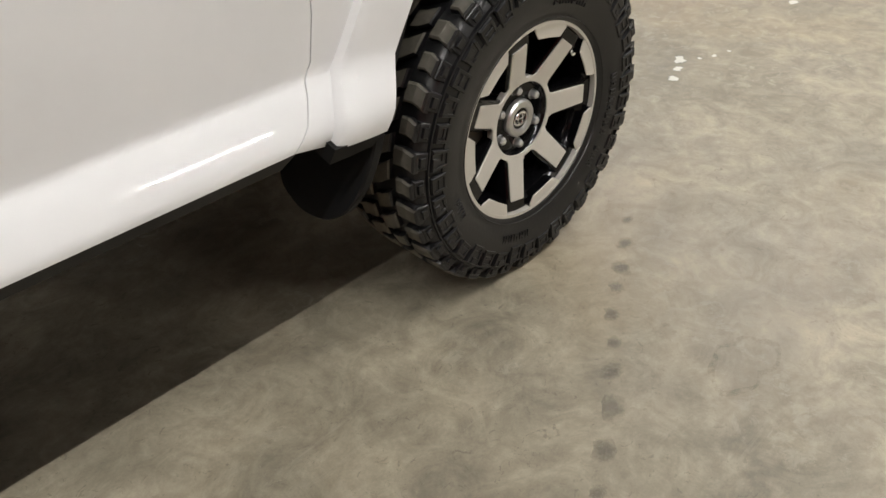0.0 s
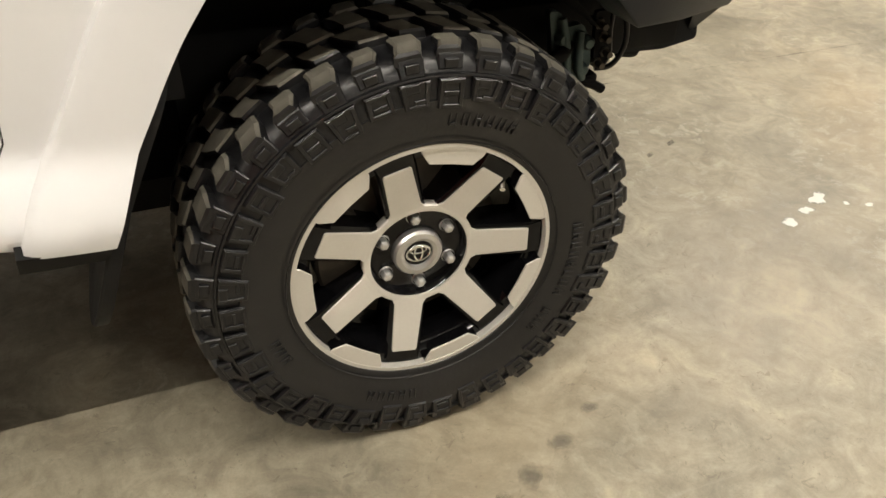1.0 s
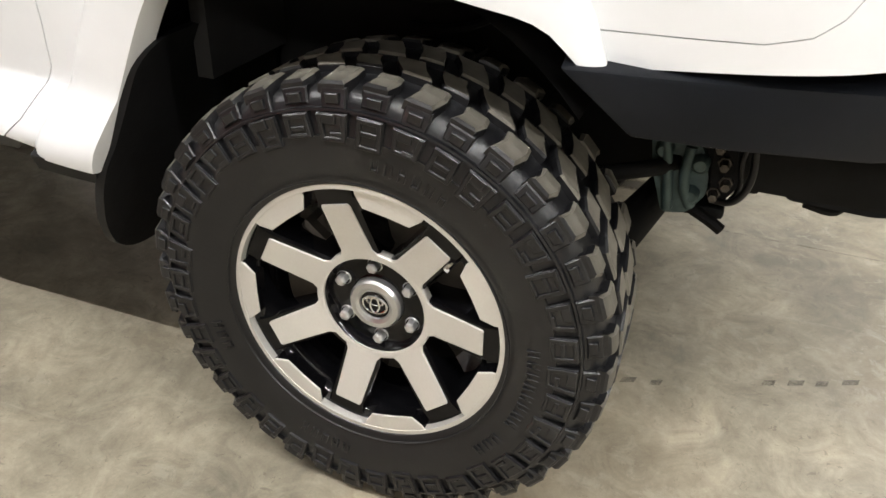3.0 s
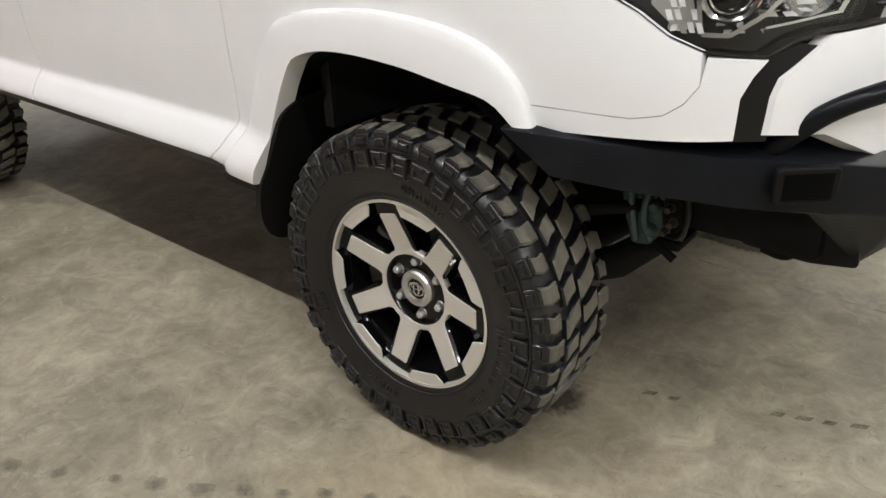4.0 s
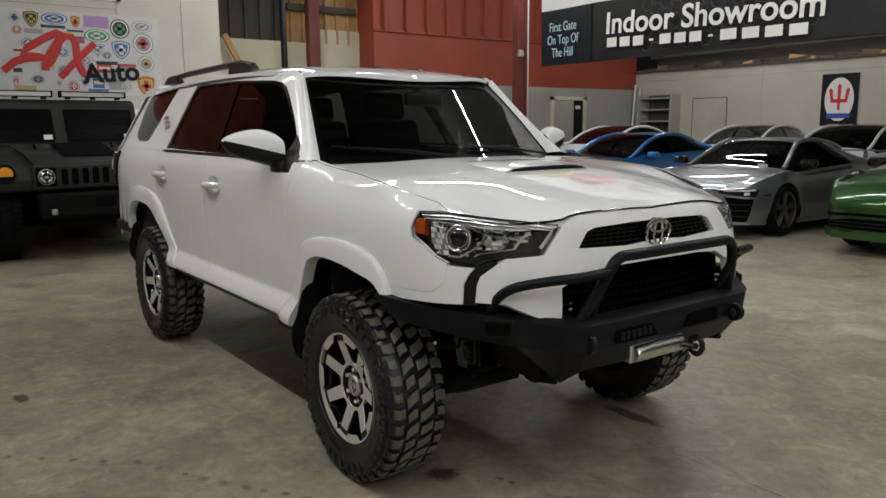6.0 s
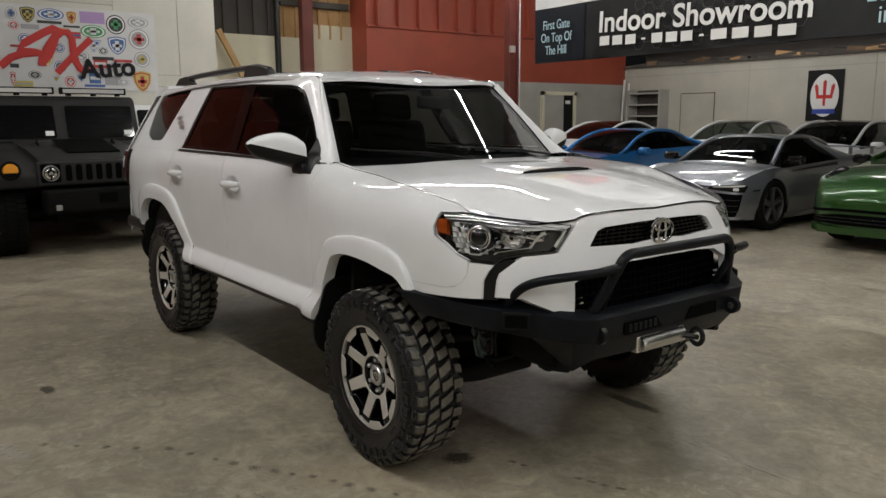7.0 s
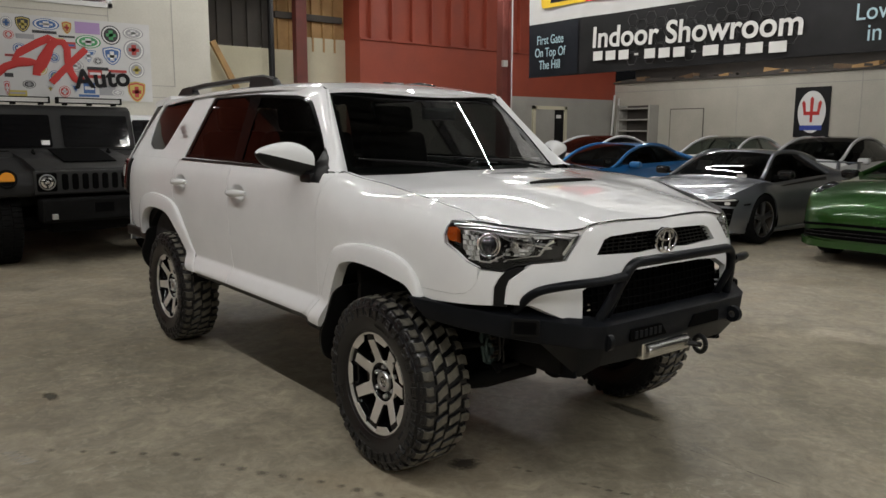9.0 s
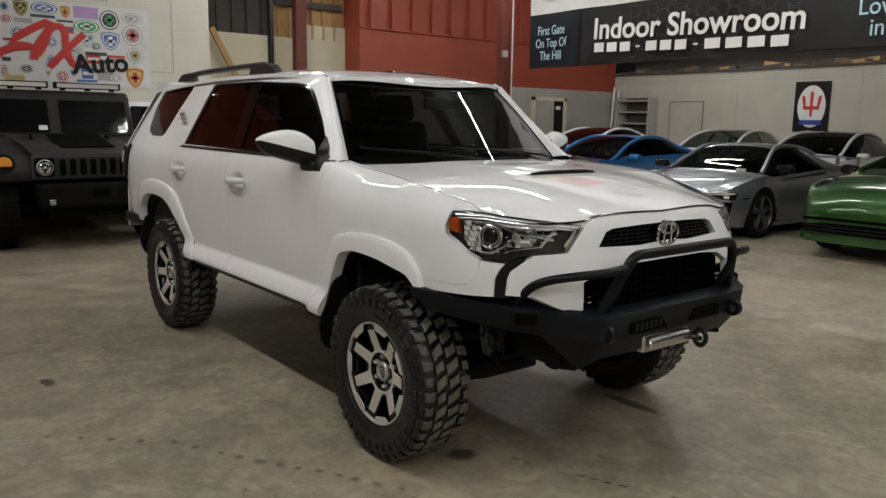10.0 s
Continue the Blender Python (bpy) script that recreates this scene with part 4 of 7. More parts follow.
both("wheel_arch_liner", lambda: liner(-0.07, 0.475, 0.46, y0=-0.55, a0=40, a1=168), CHASSIS, "", 40)
both("wheel_arch_liner", lambda: liner(-2.82, 0.50, 0.46, a0=4, a1=166), CHASSIS, "", 40)
both("engine_bay_side", lambda: box(-0.5, 0.76, -0.40, -0.36, 0.58, 1.10), CHASSIS)
part("engine_bay_floor", box(-0.6, 0.75, -0.55, 0.55, 1.08, 1.1), CHASSIS, suv)
part("skid_plate", box(-0.25, 0.56, -0.42, 0.42, 0.50, 0.53, 0.01), CHASSIS, suv, "black steel skid plate")
part("radiator_panel", box(0.66, 0.70, -0.52, 0.52, 0.66, 1.10), CHASSIS, suv)


# mud flaps behind the wheels
def flap(x, z1, z0, lean):
    prof = [(-0.87, z1), (-0.62, z1), (-0.64, z0 + 0.12), (-0.67, z0 + 0.02), (-0.75, z0 - 0.01), (-0.83, z0), (-0.885, z0 + 0.035), (-0.92, z0 + 0.1), (-0.932, z0 + 0.17), (-0.930, z0 + 0.21), (-0.918, z0 + 0.25), (-0.915, z1 - 0.03)]
    bm = prism(rounded(prof, 0.03, 3), x, x - 0.022, "x", 0.004)
    bm = sheet_bend(bm, x, z1, lean)
    return bm


def sheet_bend(bm, x, z1, lean):
    for v in bm.verts:
        v.co.x -= lean * max(0, 0.58 - v.co.z) - 0.49 * max(0, v.co.z - 0.58)
    return bm


both("mud_flap", lambda: flap(-0.447, 0.79, 0.362, 0.33), FLAPPER, "black rubber mud flap", 40)
both("mud_flap", lambda: flap(-3.30, 0.80, 0.43, 0.08), FLAPPER, "black rubber mud flap", 40)


# Added black sheets: they cover lit floor and rails, giving the arches their shade.
both("shade_sheet", lambda: box(-0.75, -0.15, -0.43, -0.42, 0.31, 0.95), CHASSIS)
both("shade_sheet", lambda: box(-0.66, -0.34, -0.575, -0.565, 0.46, 0.97), PIT)
both("shade_sheet", lambda: box(-0.02, 0.21, -0.43, -0.42, 0.38, 0.62), CHASSIS)
both("flare_cap", lambda: panel([(-0.462, 0.578), (-0.580, 0.588), (-0.585, 0.556), (-0.475, 0.545)], 0.024, 0.05, 0.06), FLAPPER)


# front suspension as seen past the tyre
def control_arm():
    return join(tube([(0.28, -0.34, 0.47), (0.20, -0.55, 0.43), (0.02, -0.70, 0.36)], [0.04, 0.042, 0.038], 10, 0), tube([(0.40, -0.32, 0.46), (0.34, -0.55, 0.44), (0.10, -0.70, 0.37)], [0.032, 0.04, 0.036], 10, 0),
                tube([(-0.28, -0.34, 0.46), (0.0, -0.70, 0.36)], 0.04, 10))


both("control_arm", control_arm, CHASSIS)
both("steering_knuckle", lambda: join(box(-0.06, 0.06, -0.72, -0.64, 0.28, 0.56, 0.02), tube([(0, -0.75, 0.398), (0, -0.60, 0.398)], 0.07, 14)), IRON)
both("coil_shock", lambda: tube([(0.0, -0.56, 0.40), (-0.02, -0.50, 1.0)], 0.035, 12), CHASSIS)
both("coil_spring", lambda: tube([(-0.005 + 0.07 * math.cos(k * 0.6), -0.535 + 0.07 * math.sin(k * 0.6), 0.54 + 0.0048 * k) for k in range(74)], 0.008, 8, 0), CHASSIS)
both("sway_bar", lambda: tube([(0.44, -0.30, 0.62), (0.44, -0.62, 0.63), (0.30, -0.66, 0.60), (0.10, -0.66, 0.52)], 0.014, 10, 2), CHASSIS)
TEAL_OUT = [(0.360, 0.70), (0.385, 0.695), (0.404, 0.662), (0.437, 0.668), (0.459, 0.633), (0.467, 0.578), (0.441, 0.538), (0.402, 0.532), (0.377, 0.604)]


def cast_bracket():
    """A cast plate with ribs, bosses and bolt heads."""
    out = [prism(rounded(TEAL_OUT, 0.01), -0.615, -0.59, "y", 0.004, 2)]
    for q in ([(0.385, -0.622, 0.685), (0.40, -0.63, 0.62), (0.41, -0.622, 0.545)], [(0.43, -0.622, 0.655), (0.425, -0.632, 0.60), (0.445, -0.622, 0.555)]):
        out.append(tube(q, 0.009, 10, 2))
    for x, z in ((0.448, 0.63), (0.442, 0.575), (0.39, 0.645)):
        out.append(moved(lathe([(-0.022, 0.0), (-0.022, 0.009), (-0.016, 0.014), (0.0, 0.015)], 14), pose(x, -0.612, z)))
    return join(*out)


both("body_mount", cast_bracket, TEAL, "teal coated cast steel bracket", 40)
both("mount_bolt", lambda: join(*[moved(lathe([(-0.02, 0.0), (-0.02, 0.007), (0.0, 0.008), (0.0, 0.011), (0.03, 0.011)], 6), pose(x, -0.625, z)) for x, z in ((0.472, 0.665), (0.483, 0.638), (0.491, 0.606), (0.476, 0.585))]), IRON, "grey bolt heads")
both("bolt_plate", lambda: prism(rounded([(0.462, 0.69), (0.492, 0.69), (0.510, 0.60), (0.492, 0.572), (0.470, 0.575)], 0.008), -0.62, -0.605, "y", 0.003), CHASSIS)
both("brake_hose", lambda: tube([(0.47, -0.60, 0.75), (0.505, -0.625, 0.72), (0.523, -0.64, 0.67), (0.527, -0.64, 0.617), (0.508, -0.63, 0.574), (0.474, -0.62, 0.572)], 0.006, 8, 3), TRIM, "black rubber hose", 60)
both("brake_hose", lambda: tube([(0.49, -0.59, 0.74), (0.515, -0.60, 0.69), (0.505, -0.61, 0.64), (0.515, -0.61, 0.59), (0.50, -0.60, 0.56)], 0.005, 8, 3), TRIM, "black rubber hose", 60)
both("skid_bracket", lambda: join(box(0.40, 0.50, -0.60, -0.50, 0.528, 0.548, 0.006), tube([(0.45, -0.61, 0.545), (0.48, -0.62, 0.535), (0.50, -0.62, 0.522)], 0.010, 8, 1)), CHASSIS)
both("bumper_side_plate", lambda: prism(rounded([(0.575, 0.60), (0.595, 0.540), (0.73, 0.535), (0.82, 0.55), (0.80, 0.69), (0.58, 0.69)], 0.012), -0.50, -0.49, "y", 0.002), POWDER)
both("plate_ring", lambda: tube([(0.60, -0.505, 0.575), (0.62, -0.512, 0.555), (0.65, -0.512, 0.56), (0.66, -0.505, 0.59)], 0.006, 8, 2), CHASSIS)
both("tow_hook", lambda: tube([(0.55, -0.42, 0.56), (0.66, -0.43, 0.55), (0.69, -0.45, 0.535), (0.68, -0.47, 0.52), (0.63, -0.47, 0.53)], 0.012, 8, 2), CHASSIS)


# headlamps
HEAD = HEAD_BACK[:1] + [(0.567, 1.172), (0.693, 1.160), (0.815, 1.148), (0.966, 1.128), (0.935, 1.075), (0.898, 1.028), (0.766, 1.022), (0.704, 1.010)] + HEAD_BACK[:0:-1]


def in_skin(s, z, out):
    return Vector(skin(s, z, out))


def headlamp():
    pieces = {}
    c = in_skin(0.60, 1.085, -0.02)
    n = (in_skin(0.60, 1.085, 0.0) - in_skin(0.60, 1.085, -0.1)).normalized()
    turn = n.to_track_quat("-Y", "Z").to_matrix().to_4x4()
    at = Matrix.Translation(c) @ turn
    pieces["projector"] = moved(join(lathe([(-0.005, 0.049), (-0.018, 0.048), (-0.021, 0.044), (-0.018, 0.040), (-0.006, 0.038)], 32), lathe([(0.0, 0.036), (-0.010, 0.035), (-0.011, 0.032), (0.0, 0.031)], 32)), at)
    pieces["eye"] = moved(lathe([(0.002, 0.0385), (-0.004, 0.036), (-0.012, 0.026), (-0.017, 0.013), (-0.018, 0.0)], 32), at)
    c2 = in_skin(0.735, 1.09, -0.03)
    def line(*pts, w=0.006, out=-0.015, depth=0.02):
        """A bright rib along a broken line of (s, z)."""
        bits = []
        for (s0, z0), (s1, z1) in zip(pts, pts[1:]):
            ln = math.hypot(s1 - s0, z1 - z0)
            u, v = -(z1 - z0) / ln * w / 2, (s1 - s0) / ln * w / 2
            bits.append(panel([(s0 + u, z0 + v), (s1 + u, z1 + v), (s1 - u, z1 - v), (s0 - u, z0 - v)], out, 0.03, depth))
        return bits
    pieces["reflector"] = join(moved(lathe([(0.03, 0.0), (0.024, 0.024), (0.006, 0.044), (-0.006, 0.050)], 28), Matrix.Translation(c2) @ turn),
                               *line((0.548, 1.138), (0.556, 1.02), (0.60, 1.018), (0.66, 1.05), (0.705, 1.09), w=0.007, out=-0.02),
                               *line((0.556, 1.135), (0.62, 1.128), (0.69, 1.098), w=0.006, out=-0.02),
                               *line((0.895, 1.048), (0.945, 1.108), w=0.013, out=-0.012),
                               *line((0.70, 1.10), (0.85, 1.072), w=0.006, out=-0.025),
                               *line((0.80, 1.045), (0.835, 1.085), (0.865, 1.10), w=0.010, out=-0.028),
                               *line((0.66, 1.028), (0.76, 1.042), (0.80, 1.046), w=0.004, out=-0.025))
    pieces["strip"] = join(*line((0.45, 1.158), (0.57, 1.158), (0.82, 1.135), (0.95, 1.117), w=0.006, out=-0.008), *line((0.46, 1.146), (0.57, 1.147), (0.82, 1.124), (0.94, 1.107), w=0.004, out=-0.012),
                           *line((0.50, 1.136), (0.53, 1.135), (0.70, 1.118), w=0.003, out=-0.02))
    return pieces


def facets(seed):
    """Small bright plates at uneven tilts inside the lamp."""
    r = random.Random(seed)
    bm = bmesh.new()
    for k in range(110):
        s, z = r.uniform(0.5, 0.88), r.uniform(1.02, 1.13)
        if z < 1.0 + (s - 0.55) * 0.2 or z > 1.14 - (s - 0.5) * 0.1 or (abs(s - 0.60) < 0.05 and abs(z - 1.085) < 0.05):
            continue
        c = in_skin(s, z, r.uniform(-0.05, -0.03))
        u, v = in_skin(s + 0.01, z, 0) - in_skin(s, z, 0), Vector((0, 0, 0.01))
        u, v = u.normalized() * r.uniform(0.004, 0.018), v.normalized() * r.uniform(0.0015, 0.006)
        n = u.cross(v).normalized()
        ru, rv = n * r.uniform(-0.014, 0.014), n * r.uniform(-0.012, 0.012)
        bm.faces.new([bm.verts.new(c + a * (u + ru) + b * (v + rv)) for a, b in ((-1, -1), (1, -0.7), (0.8, 1), (-0.9, 0.8))])
    return bm


for flip in (False, True):
    f = mirrored if flip else (lambda b: b)
    head = part("headlight", f(panel(HEAD, -0.06, 0.04, 0.0)), LAMPSHELL, suv, "clear headlight with an amber corner", 40)
    part("lamp_bezel", f(panel([(p[0] + (0.006 if p[0] < 0.6 else -0.004), p[1]) for p in HEAD], -0.003, 0.03, 0.06, ([(0.445, 1.163), (0.567, 1.167), (0.70, 1.155), (0.82, 1.143), (0.957, 1.124), (0.93, 1.076), (0.894, 1.033), (0.765, 1.027), (0.702, 1.015), (0.652, 0.991), (0.555, 1.000), (0.506, 1.022), (0.464, 1.056), (0.422, 1.082), (0.4155, 1.112), (0.427, 1.143)],))), TRIM, head, "", 30)
    got = headlamp()
    part("projector", f(got["projector"]), REFLECTOR, head, "round chrome projector ring", 40)
    part("projector_lens", f(got["eye"]), FILM, head, "dark glass projector lens", 60)
    part("reflector", f(got["reflector"]), REFLECTOR, head, "", 30)
    part("lamp_strip", f(got["strip"]), LAMPRIM, head, "satin strips along the lamp", 30)
    part("facets", f(facets(3 if flip else 2)), FACET, head, "broken bright facets")
    part("amber_marker", f(panel([(0.424, 1.143), (0.462, 1.146), (0.466, 1.090), (0.432, 1.094), (0.42, 1.112)], -0.008, 0.02, 0.03)), AMBER, head, "amber side marker", 30)
    part("amber_rib", f(panel([(0.424, 1.122), (0.463, 1.124), (0.463, 1.120), (0.424, 1.118)], -0.005, 0.02, 0.02)), AMBER, head)
    part("side_reflector", f(panel([(0.474, 1.140), (0.520, 1.138), (0.556, 1.030), (0.520, 1.022), (0.480, 1.062)], -0.034, 0.02, 0.02)), REFLECTOR, head, "ribbed bright side reflector", 15)
    for row in range(6):
        for k in range(4):
            s0, z0 = 0.474 + 0.013 * k + 0.0068 * row, 1.136 - 0.0195 * row
            if row == 5 and k < 1:
                continue
            rib = panel([(s0, z0), (s0 + 0.009, z0), (s0 + 0.013, z0 - 0.016), (s0 + 0.004, z0 - 0.016)], -0.016 - 0.006 * ((k + row) % 2), 0.02, 0.016)
            part("lamp_rib", f(rib), FACET if (k + row) % 3 else REFLECTOR, head)
    part("lens", f(panel(HEAD, 0.001, 0.03, 0.0)), CLEAR, head, "clear plastic lens", 40).visible_shadow = False

# nose: painted panel, black upright strip, grilles
GRILLE = [(S_END, 1.040), (1.36, 1.036), (1.28, 1.030), (1.15, 1.034), (1.036, 1.039), (1.08, 1.095), (1.117, 1.106), (1.29, 1.113), (S_END, 1.115)]
NOSE_P = [(0.656, 0.865), (0.755, 0.860), (0.949, 0.772), (0.957, 0.908), (1.05, 0.952), (1.2, 0.962), (S_END, 0.966)] + GRILLE + [(S_END, 1.158), (1.15, 1.156), (1.05, 1.153), (1.0, 1.143), (0.975, 1.124), (0.902, 1.026), (0.768, 1.018), (0.743, 1.001), (0.681, 0.957), (0.668, 0.928)]
both("nose_panel", lambda: panel(NOSE_P, 0, 0.025, 0.03), WHITE)
both("corner_strip", lambda: panel([(0.601, 0.852), (0.611, 0.925), (0.631, 0.959), (0.654, 0.984), (0.71, 1.006), (0.743, 1.001), (0.681, 0.957), (0.668, 0.928), (0.656, 0.852)], -0.008, 0.02, 0.02), TRIM, "black bumper corner strip")


def grille_bars():
    out = []
    for k in range(5):
        z = 1.044 + 0.015 * k
        out.append(panel([(1.05 + 0.012 * k, z), (1.06 + 0.012 * k, z + 0.006), (S_END, z + 0.006), (S_END, z)], -0.012, 0.05, 0.02))
    for k in range(11):
        s = 1.10 + 0.034 * k
        out.append(panel([(s, 1.035), (s + 0.006, 1.035), (s + 0.024, 1.112), (s + 0.018, 1.112)], -0.016, 0.05, 0.02))
    return join(*out)


both("upper_grille", grille_bars, FILM)
both("grille_backing", lambda: panel([(1.0, 1.0), (1.0, 1.13), (S_END, 1.13), (S_END, 1.0)], -0.05, 0.05, 0), CHASSIS)
both("lower_grille_backing", lambda: panel([(0.93, 0.68), (0.93, 0.93), (1.05, 0.97), (S_END, 0.98), (S_END, 0.68)], -0.06, 0.05, 0), PIT)


def mesh_bars():
    out = []
    for k in range(8):
        z = 0.71 + 0.032 * k
        out.append(panel([(0.965, z), (0.965, z + 0.005), (S_END, z + 0.005), (S_END, z)], -0.045, 0.06, 0.008))
    for k in range(14):
        s = 0.97 + 0.034 * k
        out.append(panel([(s, 0.70), (s + 0.004, 0.70), (s + 0.004, 0.95), (s, 0.95)], -0.049, 0.06, 0.008))
    return join(*out)


both("lower_grille", mesh_bars, PIT)
both("grille_fin", lambda: join(*[panel([(0.966, 0.79 + 0.022 * k), (0.966, 0.797 + 0.022 * k), (1.01, 0.803 + 0.022 * k), (1.01, 0.796 + 0.022 * k)], -0.03, 0.03, 0.012) for k in range(3)]), REFLECTOR, "small bright grille fins")
x, y, z = skin(S_END - 0.002, 1.075)
part("nose_emblem", moved(emblem_mesh(0.068, 0.0066, 0), Matrix.Translation((x + 0.010, 0, 1.068)) @ pose(0, 0, 0, 0, 0, 90)), CHROME, suv, "chrome oval emblem", 40)
part("emblem_pad", moved(lathe([(0.0, 0.0), (-0.008, 0.03), (-0.006, 0.05), (0.01, 0.055)], 32), Matrix.Translation((x - 0.002, 0, 1.068)) @ pose(0, 0, 0, 0, 0, 90)), GLOSSBLACK, suv, "", 40)

FAIRLEAD = varied("polished_aluminium", (0.6, 0.6, 0.58), (0.7, 0.7, 0.68), 9, (0.16, 0.24), 1.0, 0.05, 0.0005, 60)
# ---- steel front bumper with tube guard
SHIFT = -0.035
rowA = [(0.27, -0.935, 0.850), (0.45, -0.865, 0.836), (0.63, -0.775, 0.820), (0.76, -0.675, 0.808), (0.90, -0.545, 0.786), (0.94, -0.47, 0.783), (0.945, 0.0, 0.785)]
rowB = [(0.36, -0.90, 0.765), (0.48, -0.85, 0.748), (0.65, -0.765, 0.728), (0.77, -0.665, 0.712), (0.885, -0.545, 0.695), (0.93, -0.47, 0.69), (0.945, 0.0, 0.69)]
rowC = [(0.36, -0.80, 0.762), (0.48, -0.76, 0.745), (0.63, -0.68, 0.722), (0.72, -0.60, 0.690), (0.81, -0.475, 0.548), (0.87, -0.42, 0.60), (0.91, 0.0, 0.605)]
rowD = [(0.26, -0.82, 0.858), (0.43, -0.77, 0.860), (0.58, -0.69, 0.858), (0.70, -0.59, 0.846), (0.82, -0.47, 0.803), (0.86, -0.42, 0.798), (0.865, 0.0, 0.798)]


def strip_mesh(rows):
    bm = bmesh.new()
    g = []
    for r in rows:
        full = list(r) + [(x, -y, z) for x, y, z in reversed(r[:-1])]
        g.append([bm.verts.new(p) for p in full])
    for p, q in zip(g, g[1:]):
        for k in range(len(p) - 1):
            bm.faces.new((p[k], p[k + 1], q[k + 1], q[k]))
    for r in zip(*[(a[0], a[-1]) for a in g]):
        bm.faces.new(r)
    bmesh.ops.recalc_face_normals(bm, faces=bm.faces[:])
    sharp = [e for e in bm.edges if len(e.link_faces) == 2 and e.calc_face_angle(0) > radians(18)]
    bmesh.ops.bevel(bm, geom=sharp, offset=0.006, segments=2, affect="EDGES", profile=0.5)
    return bm


bumper = part("front_bumper", strip_mesh([rowD, rowA, rowB, rowC]), POWDER, suv, "black powder-coated steel bumper", 25)
hoop = [(0.875, -0.44, 0.79), (0.935, -0.375, 0.955), (0.945, -0.335, 1.018), (0.95, -0.25, 1.018), (0.955, 0.0, 1.020)]
hoop = hoop + [(x, -y, z) for x, y, z in reversed(hoop[:-1])]
part("guard_hoop", tube(hoop, 0.0205, 14, 2), POWDER, bumper, "black bent steel tube", 40)
for sgn in (1, -1):
    side_bar = [(0.665, -0.70, 0.812), (0.713, -0.705, 0.863), (0.757, -0.702, 0.905), (0.805, -0.68, 0.932), (0.87, -0.60, 0.950), (0.925, -0.47, 0.958), (0.942, -0.375, 0.968)]
    part("guard_side_bar", tube([(x, sgn * y, z) for x, y, z in side_bar], 0.0175, 14, 2), POWDER, bumper, "", 40)
    part("guard_brace", tube([(0.86, sgn * -0.38, 0.79), (0.925, sgn * -0.385, 0.92)], 0.017, 12), POWDER, bumper, "", 40)
    # light pocket in the wing, drawn as raised plates with black for shade
    a = Vector((0.655, -0.764, 0.84)).lerp(Vector((0.655, -0.764, 0.735)), 0.5)
    n = Vector((0.63, -0.775, 0)) - Vector((0.90, -0.545, 0))
    m = Matrix.Translation((0.740, sgn * -0.706, 0.776)) @ pose(0, 0, 0, 0, 0, sgn * 41.5)
    pocket = prism(rounded([(-0.055, -0.034), (0.055, -0.030), (0.055, 0.034), (-0.055, 0.034)], 0.012), 0.0, sgn * -0.014, "y", 0.003)
    part("lamp_pocket", moved(pocket, m), CHASSIS, bumper, "empty lamp pocket, its shade painted black")
    part("pocket_inside", moved(box(-0.042, 0.042, -0.016 if sgn > 0 else 0.0145, -0.0145 if sgn > 0 else 0.016, -0.022, 0.024), m), PIT, bumper)
    # recovery eye
    eye = lathe([(-0.012, 0.015), (-0.012, 0.036), (0.012, 0.036), (0.012, 0.015)], 24, "y", True)
    part("recovery_eye", moved(join(eye, box(-0.09, -0.03, -0.012, 0.012, -0.04, 0.04, 0.006)), pose(0.92 if sgn > 0 else 0.958, sgn * -0.41 + SHIFT, 0.715)), POWDER, bumper, "", 40)
# cut-outs as near-black plates on the face, their shade in the colour
part("slot_left", prism(rounded([(0.05, 0.70), (0.27, 0.70), (0.27, 0.75), (0.09, 0.75)], 0.008), 0.938, 0.9495, "x"), PIT, bumper)
part("slot_right", prism(rounded([(-0.10, 0.70), (-0.33, 0.70), (-0.33, 0.75), (-0.14, 0.75)], 0.008), 0.938, 0.9495, "x"), PIT, bumper)
for k in range(6):
    part("letter_bar", box(0.949, 0.953, -0.31 + 0.03 * k, -0.292 + 0.03 * k, 0.71, 0.74), POWDER, bumper)
part("fairlead", moved(join(moved(lathe([(-0.14, 0.0), (-0.14, 0.027), (-0.13, 0.031), (0.13, 0.031), (0.14, 0.027), (0.14, 0.0)], 20), pose(0.935, 0, 0.64)), box(0.90, 0.935, -0.15, 0.15, 0.605, 0.675, 0.005)), pose(0, -0.085, 0)), FAIRLEAD, bumper, "polished aluminium rope guide")
part("winch_strap", tube([(0.955, 0.03, 0.64), (0.985, 0.06, 0.635), (0.99, 0.08, 0.63)], 0.012, 8), TRIM, bumper)
part("shackle_hook", moved(ring_bar(0, 0, 0.028, 0.034, 0, 0.011), pose(0.985, 0.085, 0.632)), TRIM, bumper, "black tow hook", 40)

# mirrors, handles, rack, tail
MIRROR_TOP = [(0.0, 1.425), (0.12, 1.450), (0.35, 1.468), (0.6, 1.462), (0.8, 1.448), (0.93, 1.432), (1.0, 1.416)]
MIRROR_LOW = [(0.0, 1.280), (0.3, 1.304), (0.55, 1.323), (0.75, 1.341), (0.9, 1.364), (1.0, 1.400)]


def mirror_edge(y):
    """Height of the joint between the painted cap and the black underside."""
    return 1.348 - 0.27 * (y + 0.845)


